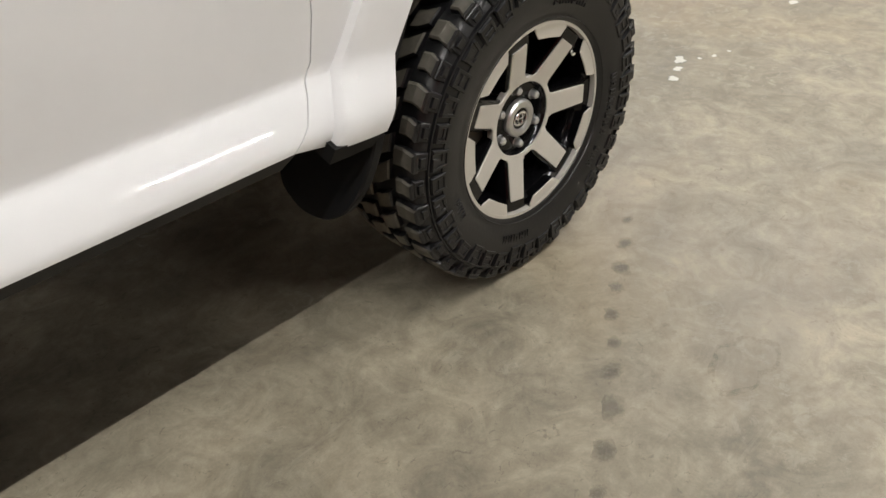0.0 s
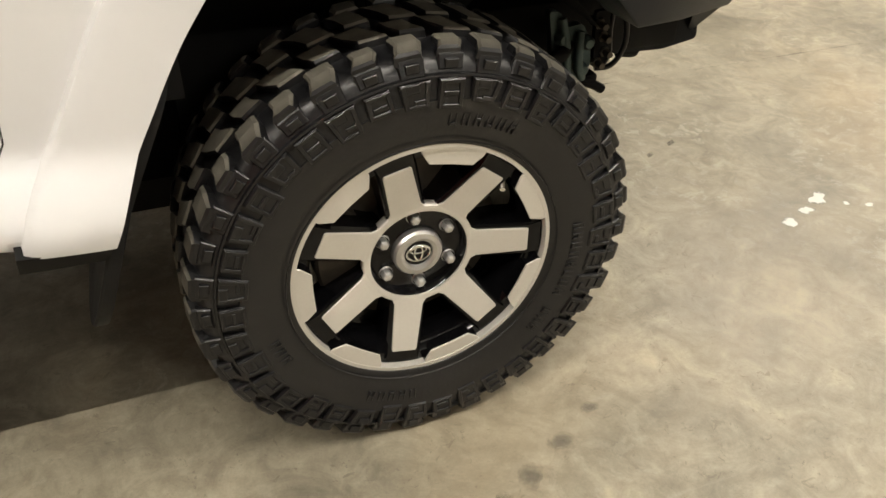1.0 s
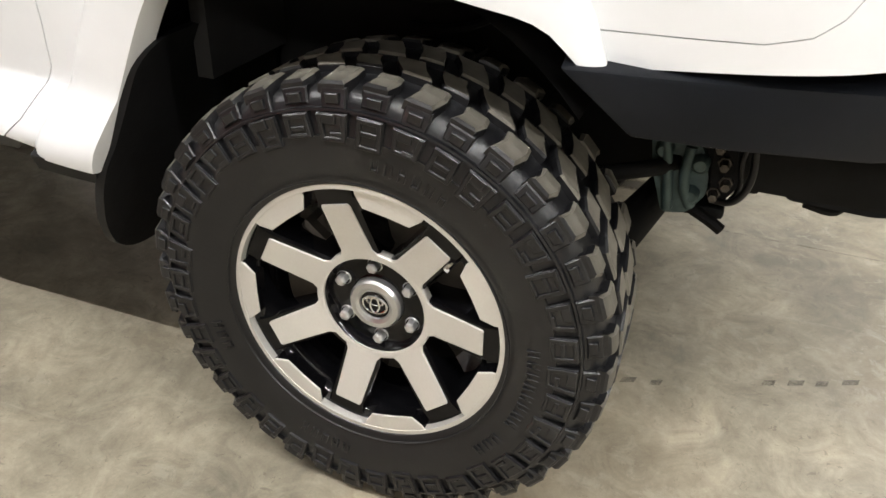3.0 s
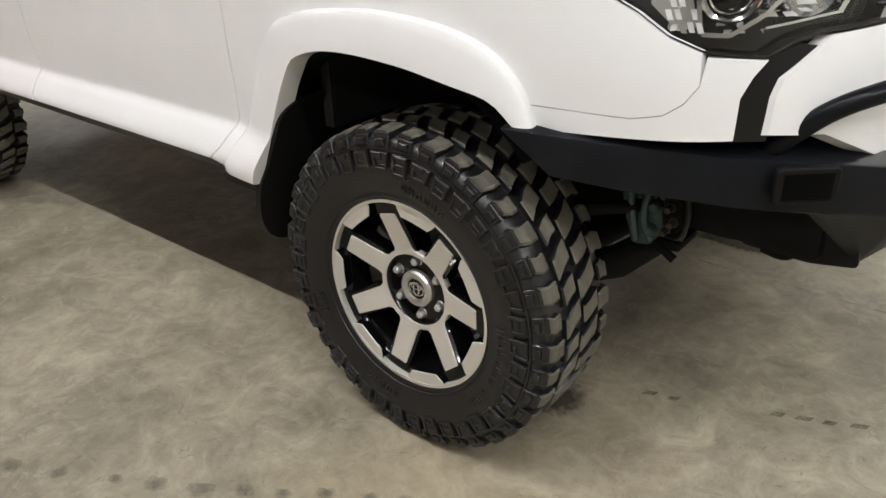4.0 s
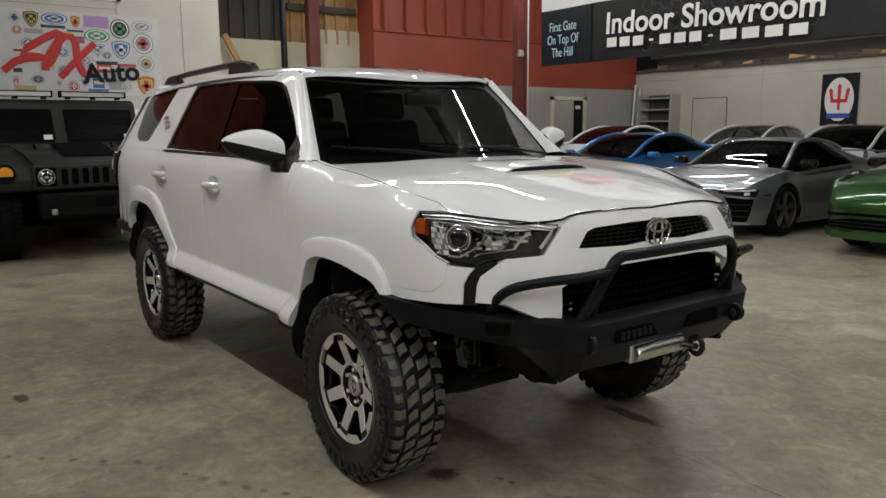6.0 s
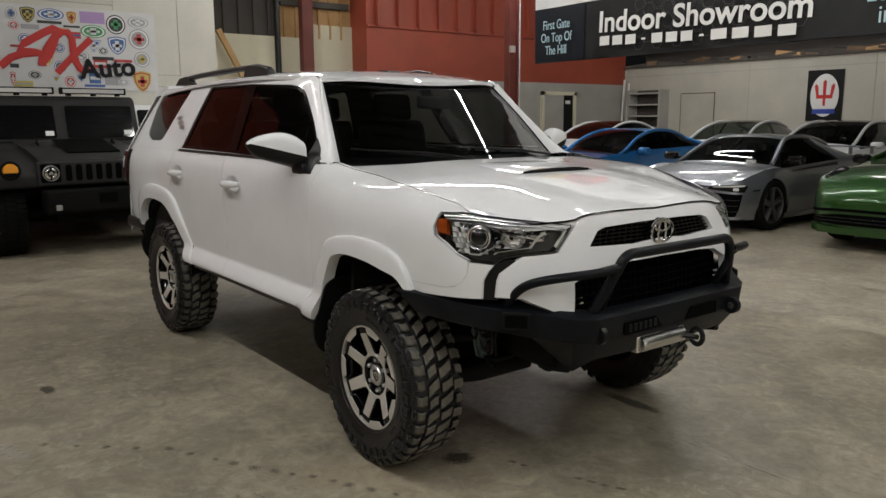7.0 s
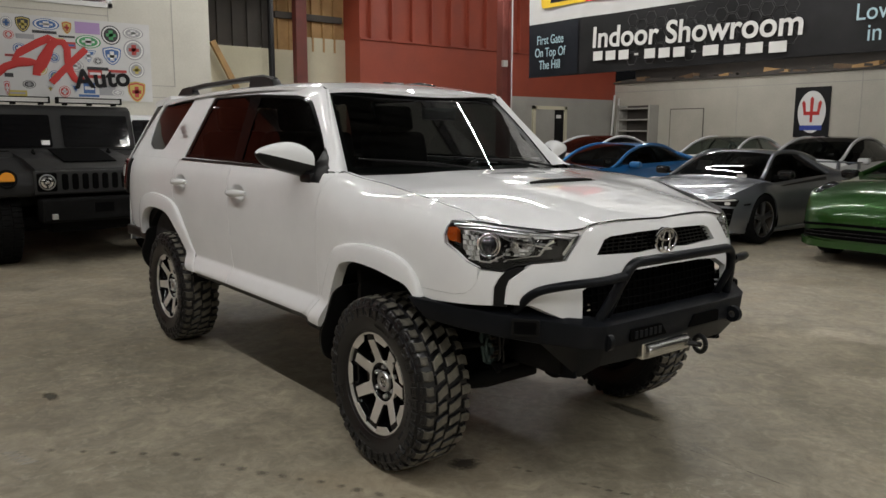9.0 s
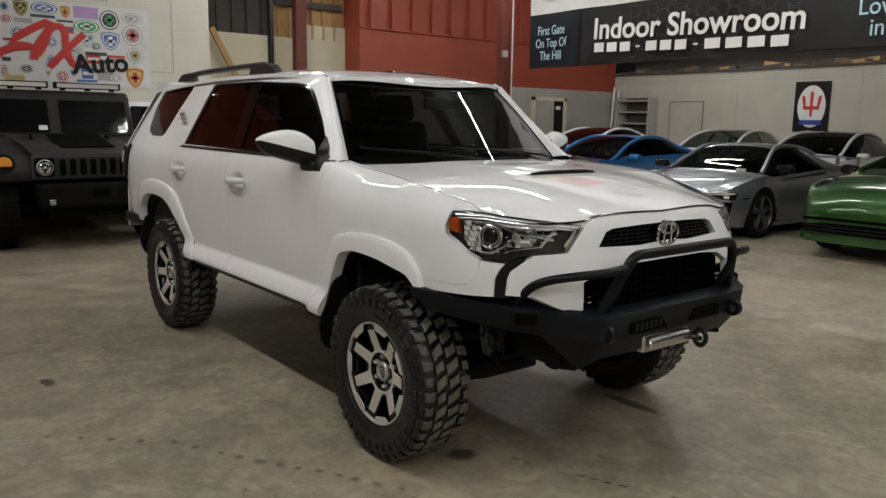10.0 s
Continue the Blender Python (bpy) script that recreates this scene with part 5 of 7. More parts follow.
def mirror():
    bm = bmesh.new()
    rows = []
    for k in range(17):
        t = 1 - (1 - k / 16) ** 1.7
        y = -0.850 - 0.252 * t
        top, low, mid = interp(t, MIRROR_TOP), interp(t, MIRROR_LOW), mirror_edge(y)
        mid = min(top - 0.006, max(low + 0.006, mid))
        cx, depth = -0.71 - 0.07 * t, 0.075 * math.sqrt(max(0.03, 1 - 0.97 * t ** 4))
        ring = []
        for q in range(24):
            a = 2 * math.pi * q / 24
            c, s = math.cos(a), math.sin(a)
            z = mid + (top - mid) * abs(s) ** 0.62 if s >= 0 else mid - (mid - low) * abs(s) ** 0.7
            ring.append(bm.verts.new((cx + depth * abs(c) ** 0.72 * (1 if c > 0 else -0.55), y, z)))
        rows.append(ring)
    for p, q in zip(rows, rows[1:]):
        for k in range(24):
            f = bm.faces.new((p[k], p[(k + 1) % 24], q[(k + 1) % 24], q[k]))
            f.material_index = 0 if k < 12 else 1
    for ring in (rows[0], rows[-1]):
        bm.faces.new(ring).material_index = 1
    return bm


for flip in (False, True):
    f = mirrored if flip else (lambda b: b)
    mir = part("door_mirror", f(mirror()), [WHITE, TRIM], suv, "white door mirror with black underside", 50)
    part("mirror_foot", f(join(box(-0.72, -0.60, -0.90, -0.80, 1.262, 1.318, 0.018), panel([(-0.525, 1.345), (-0.53, 1.275), (-0.66, 1.272), (-0.68, 1.40), (-0.665, 1.44)], 0.006, 0.03, 0.02))), TRIM, mir, "", 40)
    for s0, z0 in HANDLES:
        h = []
        for k in range(9):
            t = k / 8
            h.append(skin(s0 - 0.12 + 0.24 * t, z0 + 0.008 * t, 0.004 + 0.026 * math.sin(math.pi * t) ** 0.5))
        hd = tube(h, [0.013, 0.018, 0.021, 0.022, 0.022, 0.022, 0.021, 0.018, 0.013], 12)
        part("door_handle", f(hd), WHITE, suv, "white door handle", 50)
    rack = part("roof_rack", f(tube([(-3.15, -0.60, 1.80), (-3.06, -0.605, 1.828), (-2.7, -0.61, 1.842), (-2.0, -0.61, 1.850), (-1.72, -0.605, 1.848), (-1.56, -0.60, 1.825)], [0.014, 0.019, 0.019, 0.019, 0.021, 0.02], 10, 0)), DARKPLASTIC, suv, "black roof rail", 50)
    part("rack_foot", f(prism(rounded([(-1.51, 1.79), (-1.545, 1.832), (-1.62, 1.848), (-1.84, 1.862), (-1.875, 1.79)], 0.02), -0.635, -0.575, "y", 0.012, 2)), DARKPLASTIC, rack, "", 50)
    part("rack_foot", f(prism(rounded([(-2.86, 1.79), (-2.92, 1.848), (-3.09, 1.838), (-3.19, 1.79)], 0.02), -0.63, -0.575, "y", 0.012, 2)), DARKPLASTIC, rack, "", 50)
    tail = part("tail_light", f(panel(rounded([(-3.70, 1.285), (-3.76, 1.10), (-3.80, 1.05), (-3.90, 1.06), (-3.92, 1.26), (-3.86, 1.30)], 0.02), 0.035, 0.02, 0.05)), REDLENS, suv, "red and clear tail light", 40)
    part("clear_band", f(panel([(-3.715, 1.25), (-3.745, 1.16), (-3.90, 1.165), (-3.905, 1.255)], 0.039, 0.02, 0.01)), FACET, tail, "clear bright lamp band", 40)
    part("lamp_shroud", f(panel(rounded([(-3.66, 1.30), (-3.74, 1.08), (-3.80, 1.02), (-3.84, 1.03), (-3.78, 1.10), (-3.72, 1.31)], 0.015), 0.02, 0.02, 0.03)), TRIM, tail, "black lamp shroud", 40)
    badge = part("quarter_badge", f(join(*[panel([(-2.71 + 0.06 * k, 1.535 - 0.032 * k), (-2.71 + 0.06 * k, 1.560 - 0.032 * k), (-2.81 + 0.06 * k, 1.560 - 0.032 * k), (-2.81 + 0.06 * k, 1.535 - 0.032 * k)], 0.002, 0.05, 0) for k in range(3)])), SILVER, suv, "grey quarter decal")
part("tailgate", sheet([(-0.84, 0.62), (0.84, 0.62), (0.82, 1.30), (0.62, 1.72), (-0.62, 1.72), (-0.82, 1.30)], lambda y, z: (-3.90 + (0.0 if z < 1.3 else (z - 1.3) * 0.42) - 0.02 * (1 - (y / 0.85) ** 2), y, z), 0.06, 0.03, Vector((1, 0, 0))), WHITE, suv, "", 40)
part("rear_bumper", join(box(-3.95, -3.78, -0.80, 0.80, 0.64, 0.80, 0.04, 3), box(-3.84, -3.34, -0.885, -0.84, 0.675, 0.755, 0.015), box(-3.84, -3.34, 0.84, 0.885, 0.675, 0.755, 0.015)), TRIM, suv, "black rear bumper")
part("roof_fin", prism(rounded([(-1.25, 1.79), (-1.10, 1.785), (-1.12, 1.815), (-1.22, 1.822)], 0.02), -0.05, 0.05, "y", 0.008), TRIM, suv)


def trim_skin(s, z):
    x, y, z = cab_skin(s, z)
    return (x - 0.012, y + 0.022, z)


both("pillar_trim", lambda: panel(cab, 0, 0.06, 0.0, (WINDOW, QUARTER_W), trim_skin), INTERIOR)

# cabin inside
part("cabin_tub", box(-3.6, -0.66, -0.80, 0.80, 0.705, 0.74), INTERIOR, suv)
both("door_card", lambda: box(-3.5, -0.68, -0.84, -0.80, 0.72, 1.31), INTERIOR)
part("dashboard", join(box(-0.86, -0.54, -0.70, 0.70, 1.08, 1.285, 0.06, 3), box(-0.95, -0.7, -0.14, 0.14, 0.8, 1.12, 0.03)), INTERIOR, suv, "", 40)
part("firewall", box(-0.36, -0.33, -0.78, 0.78, 0.7, 1.28), INTERIOR, suv)
for sx, sy in ((-1.35, -0.37), (-1.35, 0.37), (-2.35, -0.37), (-2.35, 0.37)):
    seat = part("car_seat", join(box(sx - 0.28, sx + 0.24, sy - 0.25, sy + 0.25, 0.85, 1.02, 0.06, 3), moved(box(-0.08, 0.08, -0.25, 0.25, 0, 0.60, 0.06, 3), pose(sx - 0.26, sy, 0.93, 0, -12, 0))), INTERIOR, suv, "dark cloth seat", 50)
    part("headrest", moved(box(-0.05, 0.05, -0.14, 0.14, 0.60, 0.78, 0.04, 3), pose(sx - 0.24, sy, 0.93, 0, -10, 0)), INTERIOR, seat, "", 50)
part("steering_wheel", moved(join(lathe([(-0.012, 0.185), (0, 0.197), (0.012, 0.185), (0, 0.173)], 32, "x", True), box(-0.02, 0.02, -0.18, 0.18, -0.03, 0.03, 0.01), tube([(0, 0, 0), (0.2, 0, -0.08)], 0.04, 10)), pose(-0.78, 0.37, 1.20, 0, 22, 0)), INTERIOR, suv, "", 40)
part("inner_mirror", moved(box(-0.015, 0.015, -0.12, 0.12, -0.035, 0.035, 0.015), pose(-0.72, 0, 1.62)), TRIM, suv)
part("headliner", sheet([(-0.95, -0.60), (-0.95, 0.60), (-3.55, 0.60), (-3.55, -0.60)], lambda x, y: (x, y, roof_z(x, y) - 0.035), 0.15, 0), INTERIOR, suv)
# ---------------------------------------------------------------- parked cars
CARGLASS = glass("car_glass", (0.10, 0.11, 0.11))
PALEGLASS = glass("pale_car_glass", (0.42, 0.46, 0.44))
SILVERPAINT = paint("silver_paint", (0.25, 0.265, 0.295), 1.0, 0.75, 0.4)
GREENPAINT = paint("green_paint", (0.009, 0.062, 0.003), 1.0, 0.4, 0.35)
BLUEPAINT = paint("blue_paint", (0.012, 0.17, 0.46), 1.0, 0.3, 0.35)
BLACKPAINT = paint("black_paint", (0.012, 0.012, 0.013), 1.0)
MATTGREY = varied("matt_grey_paint", (0.0145, 0.0145, 0.0144), (0.023, 0.0228, 0.0225), 3, (0.5, 0.6), spec=0.22)
MATTBLACK = varied("matt_black_paint", (0.005, 0.005, 0.005), (0.008, 0.008, 0.008), 4, (0.6, 0.75), spec=0.06)
DARKRIM = mat("dark_silver_alloy", (0.22, 0.22, 0.225), 0.3, 0.9)
TAG = mat("white_card", (0.8, 0.8, 0.78), 0.6)


def plain_wheel(parent, x, y, r, width, spokes, rim_mat, sgn):
    """A road wheel; sgn: +1 on the car's left."""
    w = new("wheel")
    w.parent = parent
    w.matrix_basis = pose(x, y, r, 0, 0, 0 if sgn < 0 else 180)
    h = width / 2
    part("tyre", lathe([(-h + 0.02, r * 0.70), (-h, r * 0.76), (-h - 0.004, r * 0.86), (-h + 0.015, r * 0.97), (-h + 0.04, r), (h - 0.04, r), (h, r * 0.9), (h, r * 0.7)], 40), MATTBLACK, w, "", 40)
    part("rim_barrel", lathe([(-h + 0.015, r * 0.72), (-h + 0.03, r * 0.67), (0.0, r * 0.64), (h, r * 0.66)], 40), IRON, w, "", 40)
    part("rim_lip", lathe([(-h + 0.016, r * 0.725), (-h + 0.008, r * 0.71), (-h + 0.016, r * 0.69)], 40), rim_mat, w, "", 40)
    part("brake_disc", lathe([(-0.01, r * 0.5), (-0.02, r * 0.5), (-0.02, 0.05), (-0.01, 0.05)], 28), IRON, w)
    for k in range(spokes):
        for d in (-7, 7):
            poly = spin([(-0.013, r * 0.69), (0.013, r * 0.69), (0.018, r * 0.16), (-0.018, r * 0.16)], 360 / spokes * k + d)
            part("spoke", prism(poly, -h + 0.055, -h + 0.02, "y", 0.003), rim_mat, w)
    part("hub", lathe([(-h + 0.06, 0.07), (-h + 0.025, 0.065), (-h + 0.015, 0.03), (-h + 0.015, 0.0)], 20), rim_mat, w, "", 40)
    return w


def road_car(name, label, m, length, width, top, belt, half, roof_half, axles, r_wheel, body, roof_mat, windows, cowl, roof_front, roof_rear, tail_glass, spokes=5, rim=None, pane=None):
    """A car from profiles along its length: top, belt, half width and roof half width are tables over x (nose at +x)."""
    car = thing(name, label, "car", "", "", m)
    nx, side_n, glass_n, roof_n = 108, 14, 6, 8
    x0, x1 = -length / 2, length / 2
    grid = []
    for i in range(nx + 1):
        x = x0 + (x1 - x0) * i / nx
        t, b, w, rh = interp(x, top), interp(x, belt), interp(x, half), interp(x, roof_half)
        b = min(b, t - 0.01)
        sill = 0.17 + 0.10 * max(0, (abs(x) - length * 0.38) / (length * 0.12)) ** 2
        row = []
        for k in range(side_n + 1):
            v = k / side_n
            z = sill + (b - sill) * v
            bulge = 1 - 0.07 * (1 - v) ** 3 - 0.05 * v**5 + 0.012 * math.sin(math.pi * v * 1.2)
            row.append((x, w * bulge, z, "side", v))
        for k in range(1, glass_n + 1):
            v = k / glass_n
            z = b + (t - 0.035 - b) * v
            row.append((x, w * 0.95 + (rh - w * 0.95) * v + 0.02 * math.sin(math.pi * v), z, "glass", v))
        for k in range(1, roof_n + 1):
            v = k / roof_n
            row.append((x, rh * (1 - v), t - 0.035 * (1 - v) ** 2.5, "roof", v))
        grid.append(row)
    caps = [[row[k], (row[k][0], 0.0, row[k][2]), (row[k + 1][0], 0.0, row[k + 1][2]), row[k + 1]] for row in (grid[0], grid[-1]) for k in range(len(row) - 2)]
    picks = {"body": [[(*p[:3], 0, 0) for p in q] for q in caps], "roof": [], "side_window": [], "windscreen": [], "rear_window": []}
    ww = windows
    for i in range(nx):
        for k in range(len(grid[0]) - 1):
            q = [grid[i][k], grid[i + 1][k], grid[i + 1][k + 1], grid[i][k + 1]]
            cx, cz = sum(p[0] for p in q) / 4, sum(p[2] for p in q) / 4
            zone, v = q[2][3], (q[0][4] + q[2][4]) / 2
            if zone == "side":
                if any(math.hypot(cx - a, cz - r_wheel) < r_wheel * 1.10 for a in axles):
                    continue
                picks["body"].append(q)
            elif zone == "glass":
                if ww[0][0] < cx < cowl and v > 0.0:
                    picks["side_window"].append(q)
                else:
                    picks["body"].append(q)
            else:
                if roof_front < cx < cowl:
                    picks["windscreen"].append(q)
                elif tail_glass and tail_glass[0] < cx < tail_glass[1]:
                    picks["rear_window"].append(q)
                elif roof_rear < cx <= roof_front:
                    picks["roof"].append(q)
                else:
                    picks["body"].append(q)
    mats = {"body": body, "roof": roof_mat, "side_window": pane or CARGLASS, "windscreen": pane or CARGLASS, "rear_window": pane or CARGLASS}
    for key, quads in picks.items():
        if not quads:
            continue
        for sides in ((1,), (-1,)) if key == "side_window" else ((1, -1),):
            bm = bmesh.new()
            seen = {}
            for q, flip in [(q, flip) for q in quads for flip in sides]:
                vs = []
                for x, y, z, _, _ in q:
                    kk = (round(x, 4), round(y * flip, 4), round(z, 4))
                    if kk not in seen:
                        seen[kk] = bm.verts.new((x, y * flip, z))
                    vs.append(seen[kk])
                if len(set(vs)) == len(vs):
                    try:
                        bm.faces.new(vs if flip > 0 else vs[::-1])
                    except ValueError:
                        pass
            part(key, bm, mats[key], car, "", 60)
    # pillars and roof edge
    for sgn in (1, -1):
        line = []
        for k in range(9):
            x = cowl + (roof_front - cowl) * k / 8
            t, b, w, rh = interp(x, top), interp(x, belt), interp(x, half), interp(x, roof_half)
            line.append((x, sgn * (rh + 0.012), t - 0.03))
        for k in range(1, 13):
            x = roof_front + (ww[0][0] - 0.25 - roof_front) * k / 12
            line.append((x, sgn * (interp(x, roof_half) + 0.012), interp(x, top) - 0.03))
        x = ww[0][0] - 0.3
        part("roof_edge", tube(line, 0.032, 8), body, car, "", 60)
        a = ww[0][0]
        part("rear_pillar", tube([(a + 0.30, sgn * (interp(a + 0.30, roof_half) + 0.005), interp(a + 0.30, top) - 0.05), (a + 0.02, sgn * interp(a, half) * 0.93, interp(a, belt) + 0.02)], 0.045, 8), body, car, "", 60)
        part("door_pillar", tube([(-0.25, sgn * (interp(-0.25, roof_half) - 0.04), interp(-0.25, top) - 0.06), (-0.2, sgn * (interp(-0.2, half) * 0.945 - 0.06), interp(-0.2, belt))], 0.025, 6), MATTBLACK, car, "", 60)
    w = interp(0, half)
    part("floor_pan", box(x0 + 0.2, x1 - 0.25, -w * 0.9, w * 0.9, 0.16, 0.22), MATTBLACK, car)
    part("cabin_inside", box(roof_rear - 0.1, cowl - 0.25, -w * 0.75, w * 0.75, 0.22, 0.72), INTERIOR, car)
    for sy in (-0.37, 0.37):
        part("car_seat", join(box(-0.45, -0.2, sy - 0.22, sy + 0.22, 0.5, 1.02, 0.06), box(-0.42, -0.26, sy - 0.12, sy + 0.12, 1.0, 1.13, 0.04)), INTERIOR, car)
    for a in axles:
        for sgn in (-1, 1):
            wv = interp(a, half)
            plain_wheel(car, a, sgn * (wv - 0.115), r_wheel, 0.24, spokes, rim or SILVER, sgn)
            arch = liner_plain(a, r_wheel * 1.12, r_wheel, sgn * (wv - 0.30), sgn * (wv - 0.015))
            part("wheel_arch", arch, MATTBLACK, car, "", 50)
            part("arch_edge", arch_edge(a, r_wheel, half, belt, length, sgn), body, car, "", 50)
    return car


def arch_edge(cx, r, half, belt, length, s):
    """Smooth painted rim round a wheel opening, laid on the flank."""
    bm = bmesh.new()
    rows = []
    for k in range(33):
        t = radians(-14 + 208 * k / 32)
        row = []
        for f, out in ((1.04, -0.012), (1.05, 0.006), (1.12, 0.006), (1.24, 0.003)):
            x, z = cx + f * r * math.cos(t), max(0.17, r + f * r * math.sin(t))
            sill = 0.17 + 0.10 * max(0, (abs(x) - length * 0.38) / (length * 0.12)) ** 2
            b = interp(x, belt)
            v = min(1.0, max(0.0, (z - sill) / (b - sill)))
            y = interp(x, half) * (1 - 0.07 * (1 - v) ** 3 - 0.05 * v**5 + 0.012 * math.sin(math.pi * v * 1.2)) + out
            row.append(bm.verts.new((x, s * y, min(z, b))))
        rows.append(row)
    for p, q in zip(rows, rows[1:]):
        for k in range(3):
            bm.faces.new((p[k], p[k + 1], q[k + 1], q[k]))
    return bm


def liner_plain(cx, r, zc, y0, y1):
    bm = bmesh.new()
    rows = []
    for k in range(21):
        t = radians(-20 + 220 * k / 20)
        rows.append([bm.verts.new((cx + r * math.cos(t), y, zc + r * math.sin(t))) for y in (y0, y1)])
    mid = bm.verts.new((cx, y0, zc))
    for p, q in zip(rows, rows[1:]):
        bm.faces.new((p[0], p[1], q[1], q[0]))
        bm.faces.new((p[0], q[0], mid))
    return bm


def car_mirrors(car, x, y, z, material):
    for s in (-1, 1):
        mm = part("door_mirror", moved(box(-0.07, 0.07, -0.11, 0.11, -0.06, 0.06, 0.045, 3), pose(x, s * (y + 0.09), z)), material, car, "", 60)
        part("mirror_stalk", box(x - 0.02, x + 0.03, min(s * y, s * (y - 0.08)), max(s * y, s * (y - 0.08)), z - 0.05, z - 0.01), MATTBLACK, mm)


def side_patch(poly, half, belt, length, s, out=0.012):
    """A thin panel laid on a car's flank: poly of (x, v), v running from sill to belt."""
    def fn(x, v):
        w, b = interp(x, half), interp(x, belt)
        slope = (interp(x + 0.02, half) - interp(x - 0.02, half)) / 0.04
        n = Vector((-slope, 1.0)).normalized()
        sill = 0.17 + 0.10 * max(0, (abs(x) - length * 0.38) / (length * 0.12)) ** 2
        bulge = 1 - 0.07 * (1 - v) ** 3 - 0.05 * v**5 + 0.012 * math.sin(math.pi * v * 1.2)
        return (x + n.x * out, s * (w * bulge + n.y * out), sill + (b - sill) * v)
    return sheet(poly, fn, (0.04, 0.12), 0.02, Vector((0, -s, 0)))


def nose_patch(poly, half, s, out=0.006):
    """A thin panel on a car's nose: poly of (u, z), u running along the plan outline from the middle of the nose."""
    pts = [(half[-1][0], 0.0)] + half[::-1]
    us = [0.0]
    for p, q in zip(pts, pts[1:]):
        us.append(us[-1] + math.hypot(q[0] - p[0], q[1] - p[1]))
    tx, ty = [(u, p[0]) for u, p in zip(us, pts)], [(u, p[1]) for u, p in zip(us, pts)]

    def fn(u, z):
        dx, dy = interp(u + 0.01, tx) - interp(u - 0.01, tx), interp(u + 0.01, ty) - interp(u - 0.01, ty)
        n = Vector((dy, -dx)).normalized()
        return (interp(u, tx) + n.x * out, s * (interp(u, ty) + n.y * out), z)
    return sheet(poly, fn, (0.04, 0.06), 0.02, Vector((-0.7, -s * 0.7, 0)))


# silver mid-engined coupe
SILVER_BELT = [(-2.21, 0.82), (-1.5, 0.91), (-0.5, 0.90), (0.4, 0.86), (0.95, 0.835), (1.33, 0.845), (1.7, 0.79), (2.0, 0.715), (2.21, 0.635)]
SILVER_HALF = [(-2.21, 0.78), (-1.9, 0.93), (-1.3, 0.97), (0, 0.94), (0.7, 0.935), (1.3, 0.965), (1.8, 0.95), (2.03, 0.92), (2.13, 0.86), (2.19, 0.75), (2.21, 0.62)]
silver = road_car("silver_coupe", "silver mid-engined sports coupe parked with its nose out", pose(-3.70, 8.55, 0, 0, 0, -90), 4.43, 1.94,
    [(-2.21, 0.85), (-1.7, 0.90), (-1.3, 0.99), (-0.7, 1.165), (-0.2, 1.255), (0.2, 1.275), (0.5, 1.235), (0.8, 1.075), (1.1, 0.905), (1.5, 0.845), (1.9, 0.765), (2.1, 0.70), (2.21, 0.65)],
    SILVER_BELT, SILVER_HALF,
    [(-2.21, 0.5), (-1.3, 0.5), (-0.6, 0.54), (0.2, 0.56), (0.5, 0.575), (1.1, 0.745), (1.4, 0.79), (2.21, 0.56)],
    (1.33, -1.32), 0.345, SILVERPAINT, SILVERPAINT, ((-0.55, 0.85, 0.35, -0.62),), 1.10, 0.48, -1.0, (-1.5, -0.75), 5, DARKRIM)
car_mirrors(silver, 0.93, 0.93, 0.945, BLACKPAINT)
for s in (-1, 1):
    lampb = part("headlight", nose_patch([(0.52, 0.595), (0.80, 0.570), (1.02, 0.555), (1.08, 0.635), (1.00, 0.668), (0.80, 0.655), (0.55, 0.627)], SILVER_HALF, s), CHASSIS, silver, "dark headlight with bright strips", 40)
    part("lamp_strip", nose_patch([(0.60, 0.618), (0.82, 0.628), (0.98, 0.632), (1.04, 0.640), (0.99, 0.658), (0.80, 0.646), (0.62, 0.630)], SILVER_HALF, s, 0.010), FACET, lampb, "", 40)
    part("projector_lens", nose_patch(rounded([(0.86, 0.578), (0.93, 0.578), (0.93, 0.618), (0.86, 0.618)], 0.015), SILVER_HALF, s, 0.010), FACET, lampb, "", 40)
    part("air_intake", nose_patch([(0.66, 0.25), (0.90, 0.235), (0.945, 0.33), (0.99, 0.53), (0.62, 0.55)], SILVER_HALF, s), PIT, silver, "black side intake", 40)
    for k in range(3):
        z = 0.30 + 0.075 * k
        part("intake_blade", nose_patch([(0.66, z), (0.92 + 0.015 * k, z), (0.92 + 0.015 * k, z + 0.012), (0.66, z + 0.012)], SILVER_HALF, s, 0.012), TRIM, silver)
    part("intake_lip", nose_patch([(0.60, 0.20), (1.00, 0.205), (0.97, 0.240), (0.62, 0.235)], SILVER_HALF, s, 0.020), SILVERPAINT, silver, "", 40)
    part("side_marker", nose_patch([(1.18, 0.560), (1.33, 0.563), (1.33, 0.583), (1.18, 0.580)], SILVER_HALF, s, 0.008), TRIM, silver)
    part("door_crease", side_patch([(-0.45, 0.90), (0.80, 0.905), (0.86, 0.925), (-0.45, 0.965)], SILVER_HALF, SILVER_BELT, 4.43, s, 0.006), TRIM, silver, "black wedge along the door")
part("lower_skirt", box(-0.95, 0.95, -0.90, 0.90, 0.13, 0.20, 0.02), SILVERPAINT, silver)
part("grille", prism(rounded([(-0.52, 0.27), (0.52, 0.27), (0.60, 0.52), (-0.60, 0.52)], 0.03), 2.16, 2.215, "x"), TRIM, silver, "black front grille")
